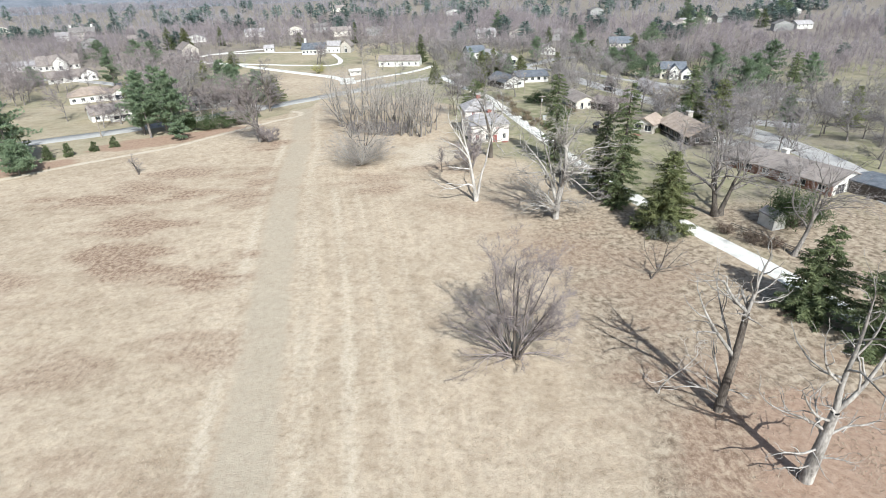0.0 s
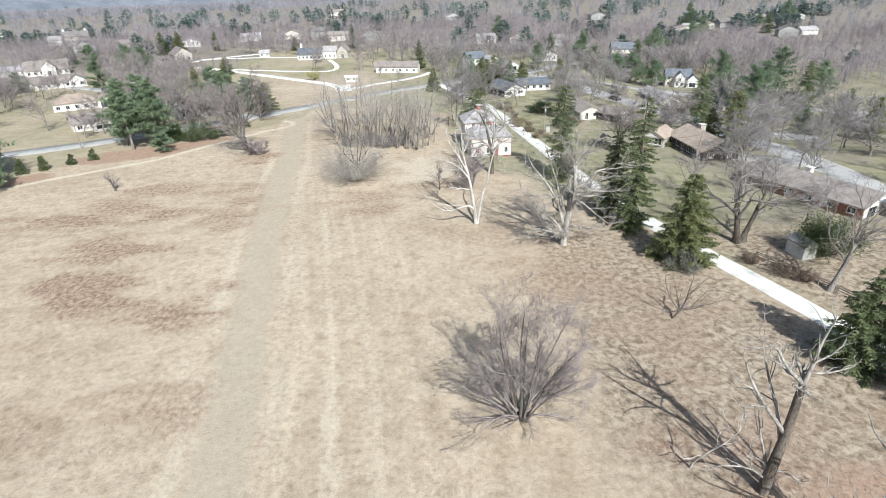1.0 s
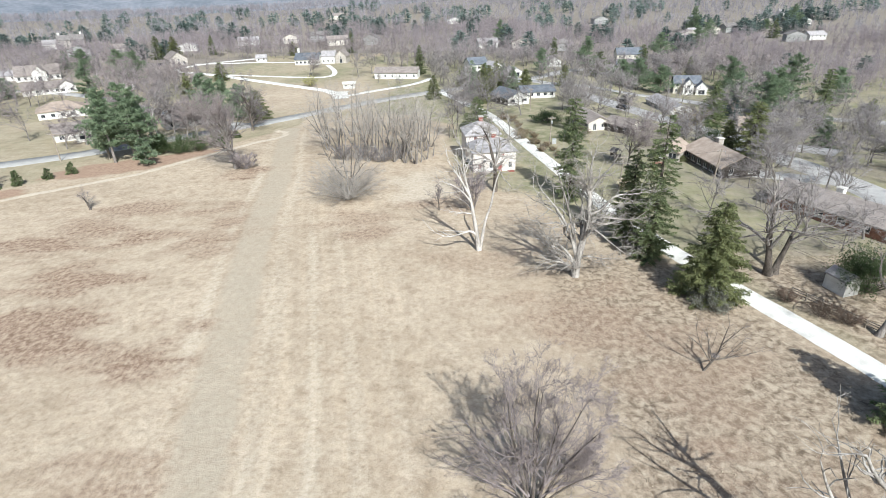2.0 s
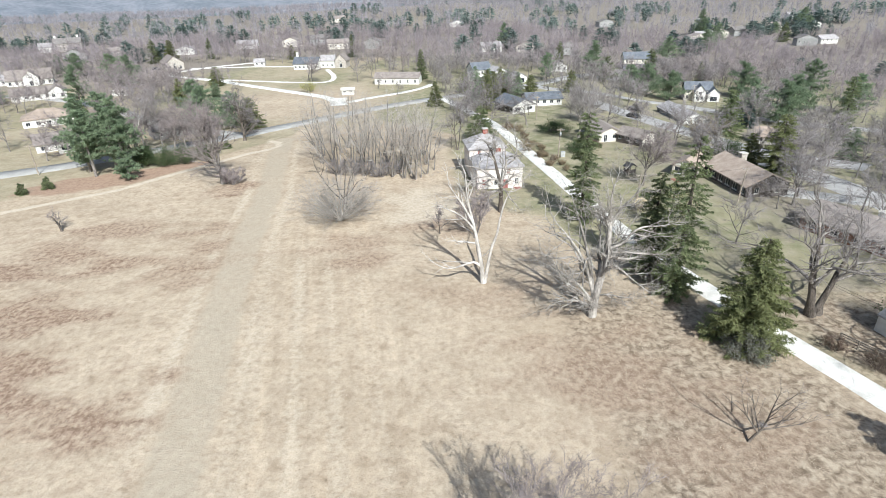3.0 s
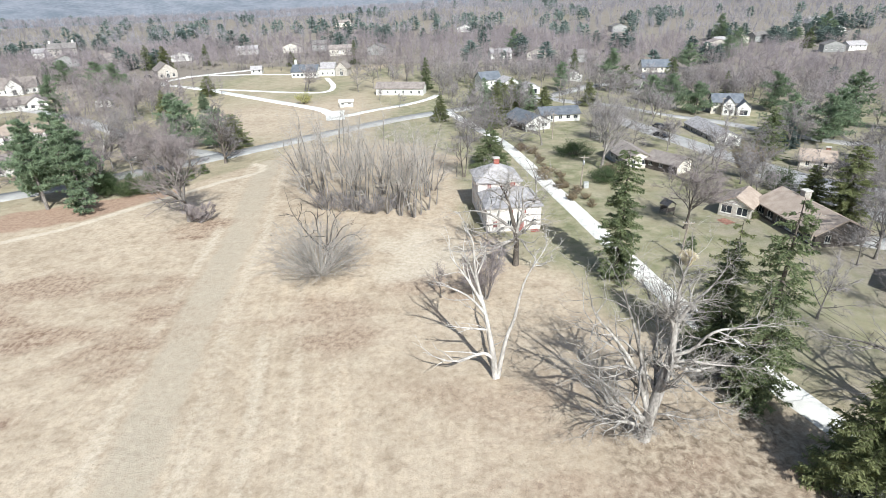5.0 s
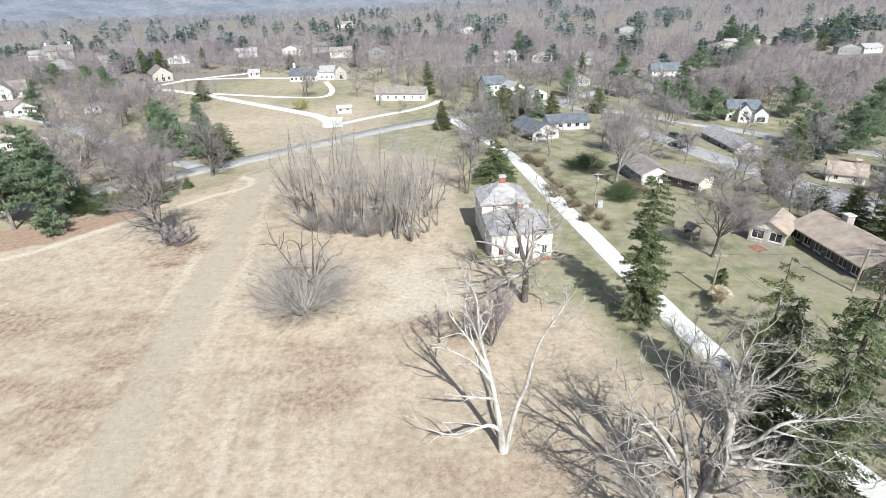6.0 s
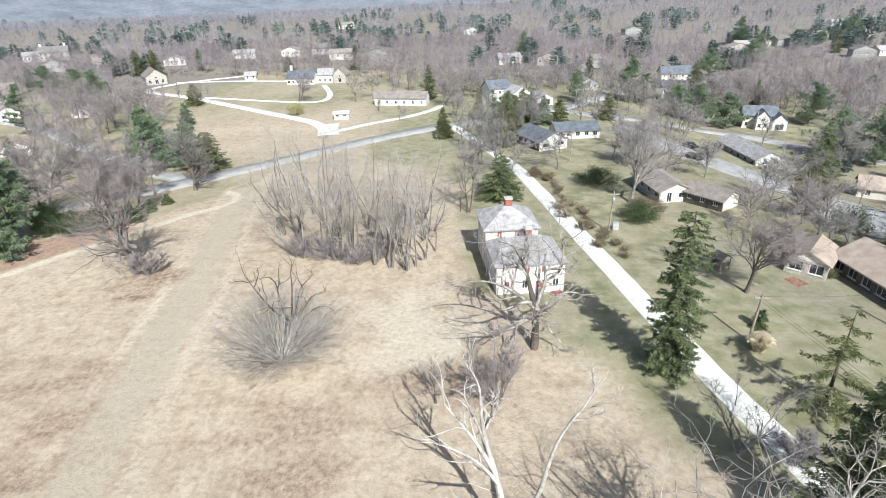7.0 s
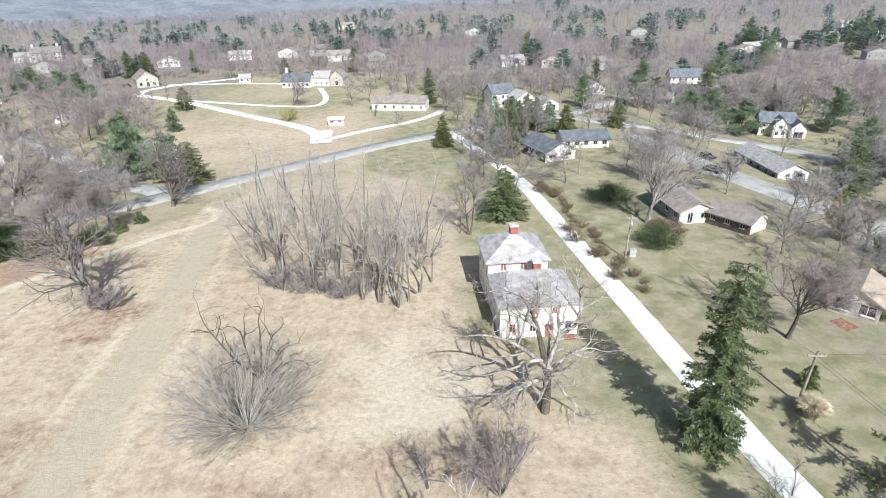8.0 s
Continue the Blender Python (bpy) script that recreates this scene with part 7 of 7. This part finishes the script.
CLEAR = [(-62, 345, 42, 34), (-110, 345, 60, 42), (-165, 366, 26, 16), (-205, 318, 34, 20), (-238, 315, 26, 14), (-300, 476, 34, 22), (110, 350, 22, 20), (85, 312, 16, 9), (57, 318, 12, 9), (24, 285, 22, 20), (103, 264, 30, 26),
         (228, 490, 50, 30), (290, 522, 46, 34), (262, 436, 34, 18), (200, 470, 24, 20), (330, 540, 30, 26), (-60, 432, 40, 22), (-130, 462, 34, 18), (-205, 425, 30, 14), (-70, 444, 26, 10), (-20, 295, 34, 22), (-180, 275, 34, 20), (83, 222, 40, 60), (-70, 250, 46, 66)]
# each farther belt is bluer: haze put into the twigs' base colour
far_wood("bare_woodland", 4600, 298, 560, "bare", 1, "bare grey-brown winter woodland beyond the houses", material("hazed_twigs", (0.30, 0.258, 0.268), (0.48, 0.425, 0.44), 0.03, 0.3, 0.95, 0.0, thin=0.4), CLEAR)
far_wood("bare_woodland", 6500, 560, 1150, "bare", 2, "bare grey-brown winter woodland on low hills", material("far_hazed_twigs", (0.30, 0.28, 0.305), (0.46, 0.435, 0.465), 0.012, 0.2, 0.95, 0.0, thin=0.4), CLEAR)
far_wood("bare_woodland", 4200, 1150, 2300, "bare", 3, "distant bare woodland on the hill", material("ridge_hazed_twigs", (0.25, 0.255, 0.30), (0.38, 0.38, 0.43), 0.006, 0.1, 0.95, 0.0, thin=0.4))
far_wood("evergreen_woodland", 40, 330, 600, "green", 4, "scattered dark evergreens in the winter woodland", HAZED_PINE, CLEAR,
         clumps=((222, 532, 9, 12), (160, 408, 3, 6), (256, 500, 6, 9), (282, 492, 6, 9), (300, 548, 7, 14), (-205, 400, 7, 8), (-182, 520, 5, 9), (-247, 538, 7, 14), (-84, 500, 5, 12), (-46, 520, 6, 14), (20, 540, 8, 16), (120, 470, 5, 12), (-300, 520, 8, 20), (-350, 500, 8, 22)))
far_wood("evergreen_woodland", 150, 560, 860, "green", 5, "belt of dark evergreens along the far crest", HAZED_PINE, CLEAR, clumps=((350, 590, 12, 18), (240, 760, 12, 26), (-150, 620, 10, 30), (-60, 610, 9, 30), (-300, 640, 12, 40), (30, 640, 8, 30)))
far_wood("evergreen_woodland", 160, 800, 1600, "green", 6, "distant evergreens on the hill", HAZED_PINE)


def distant_ridge():
    """The hazy blue ridge beyond the valley, its haze painted into the surface colour."""
    az, out = np.linspace(-1.15, 1.0, 120), np.linspace(0, 1, 14)
    a, o = np.meshgrid(az, out)
    far = 2450 + 2150 * o
    crest = 150 + 26 * np.sin(a * 7 + 0.8) + 14 * np.sin(a * 17 + 2) + 8 * np.sin(a * 41)
    z = -140 + (crest + 140) * smooth(o * 1.05) + 10 * np.sin(a * 23 + o * 9) * o * (1 - o) * 4
    i = np.arange(a.size).reshape(a.shape)
    quads = np.stack([i[:-1, :-1], i[:-1, 1:], i[1:, 1:], i[1:, :-1]], -1).reshape(-1, 4)
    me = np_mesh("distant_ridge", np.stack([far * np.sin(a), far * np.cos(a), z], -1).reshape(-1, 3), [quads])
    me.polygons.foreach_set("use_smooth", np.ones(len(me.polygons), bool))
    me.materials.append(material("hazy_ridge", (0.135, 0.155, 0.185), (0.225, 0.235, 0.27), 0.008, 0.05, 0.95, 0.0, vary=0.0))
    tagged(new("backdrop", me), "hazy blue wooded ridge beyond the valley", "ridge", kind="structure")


distant_ridge()
band = [(x, y, rng.uniform(12, 16)) for x, y in zip(rng.uniform(112, 205, 34), rng.uniform(284, 335, 34)) if math.hypot(x, y) < 345]
scatter(band, "wood edge trees", "bare tree at the edge of the brown woodland", (BARK, TWIG, TWIG_RED))
FAR_HOUSES = [(209, 503, 10, 16, 8), (226, 512, -15, 14, 8), (243, 516, 20, 15, 8), (262, 524, 0, 14, 8), (288, 548, 15, 16, 8), (258, 446, -10, 14, 8), (276, 452, 12, 15, 8), (196, 482, 5, 22, 8), (310, 556, -12, 15, 8), (330, 560, 10, 14, 8),
              (-78, 452, 10, 16, 8), (-52, 448, -8, 12, 8), (-150, 470, 12, 16, 8), (-118, 476, 0, 14, 8), (-100, 482, 20, 12, 8), (-186, 442, 15, 14, 8), (-230, 436, 30, 14, 8), (-255, 425, 20, 15, 8), (30, 410, 10, 14, 8), (52, 402, -10, 12, 8), (78, 415, 10, 14, 8),
              (12, 600, 0, 16, 9), (-120, 690, 20, 18, 9), (160, 620, 12, 16, 9), (360, 640, 0, 18, 9), (-420, 560, 20, 18, 9)]
for k, (x, y, yaw, w, d) in enumerate((x, y, yaw, w * 0.95, d) for x, y, yaw, w, d in FAR_HOUSES):
    house("distant_house", "pale distant house with grey roof among trees", x, y, yaw, w, d, 2.6 + (k % 3) * 0.7, 2.4, (WHITE, CREAM, GREYWALL)[k % 3], (ROOF_GREY, ROOF_BROWN, ROOF_DARK)[k % 3], ("x", "y")[k % 2], front=windows(w, 1.0, 4), group="distant houses", base=1.0)


# further evergreens, alike those along the streets
pines = [o for o in bpy.data.objects if o.parent is None and o.name.startswith(("pine_tree", "spruce_tree")) and 7 < o.children[0].dimensions.z < 20 and len(o.children[1].data.polygons) < 16000]
for k, (x, y, size) in enumerate(((70, 298, 1.0), (78, 304, 0.8), (47, 290, 0.8), (128, 272, 1.0), (118, 190, 1.0), (126, 180, 0.9), (100, 160, 0.9), (66, 143, 0.8), (112, 150, 1.0), (138, 240, 1.1), (150, 232, 1.0), (92, 292, 0.7), (60, 330, 0.9), (110, 335, 1.0),
                                  (8, 262, 0.8), (12, 300, 0.9), (-110, 300, 0.9), (-146, 250, 0.9), (-190, 262, 0.8), (-205, 345, 1.0), (-170, 385, 1.1), (-186, 395, 1.0), (-225, 360, 1.0), (-98, 398, 1.0), (-60, 402, 1.0), (40, 420, 1.0), (140, 390, 1.1), (175, 420, 1.1), (205, 470, 1.1), (256, 470, 1.2),
                                  (-118, 208, 0.7), (-96, 262, 0.8), (122, 300, 0.9), (214, 520, 1.2), (275, 520, 1.2), (310, 540, 1.2))):
    copy_thing(pines[k * 5 % len(pines)], Matrix.LocRotScale((x, y, ground_z(x, y)), Euler((0, 0, k * 1.3)), Vector((size, size, size))))

# ---------------------------------------------------------------- dry grass of the meadow


def dry_grass(count=30000):
    r = np.random.RandomState(9)
    x, y = r.uniform(-60, 46, count * 3), 24 + 92 * r.uniform(0, 1, count * 3) ** 1.35
    keep = (along(x, y, TRACK) > 3.4) & (waves(x, y, 5, 51) * 0.6 + waves(x, y, 1.5, 52) * 0.6 > r.uniform(0.25, 0.9, count * 3)) & (along(x, y, DRIVE) > 3) & (x < np.interp(y, [24, 60, 116], [48, 44, 20]))
    x, y = x[keep][:count], y[keep][:count]
    p = np.repeat(np.stack([x, y, height(x, y) - 0.05], -1), 3, 0) + r.normal(0, 0.07, (3 * len(x), 3)) * [1, 1, 0.1]
    d = np.stack([r.normal(0, 0.55, len(p)), r.normal(0, 0.55, len(p)), np.ones(len(p))], -1)
    w = Wood()
    w.blades(p, p + d * r.uniform(0.08, 0.26, (len(p), 1)), r.uniform(0.03, 0.07, len(p)))
    me = w.mesh("dry_grass")
    me.materials.append(material("dry_grass_blade", (0.30, 0.25, 0.19), (0.50, 0.43, 0.34), 0.8, 11, 0.9, 0.0))
    return tagged(new("dry_grass", me), "tufts of dry straw-coloured meadow grass", "grass", kind="stuff")


dry_grass()
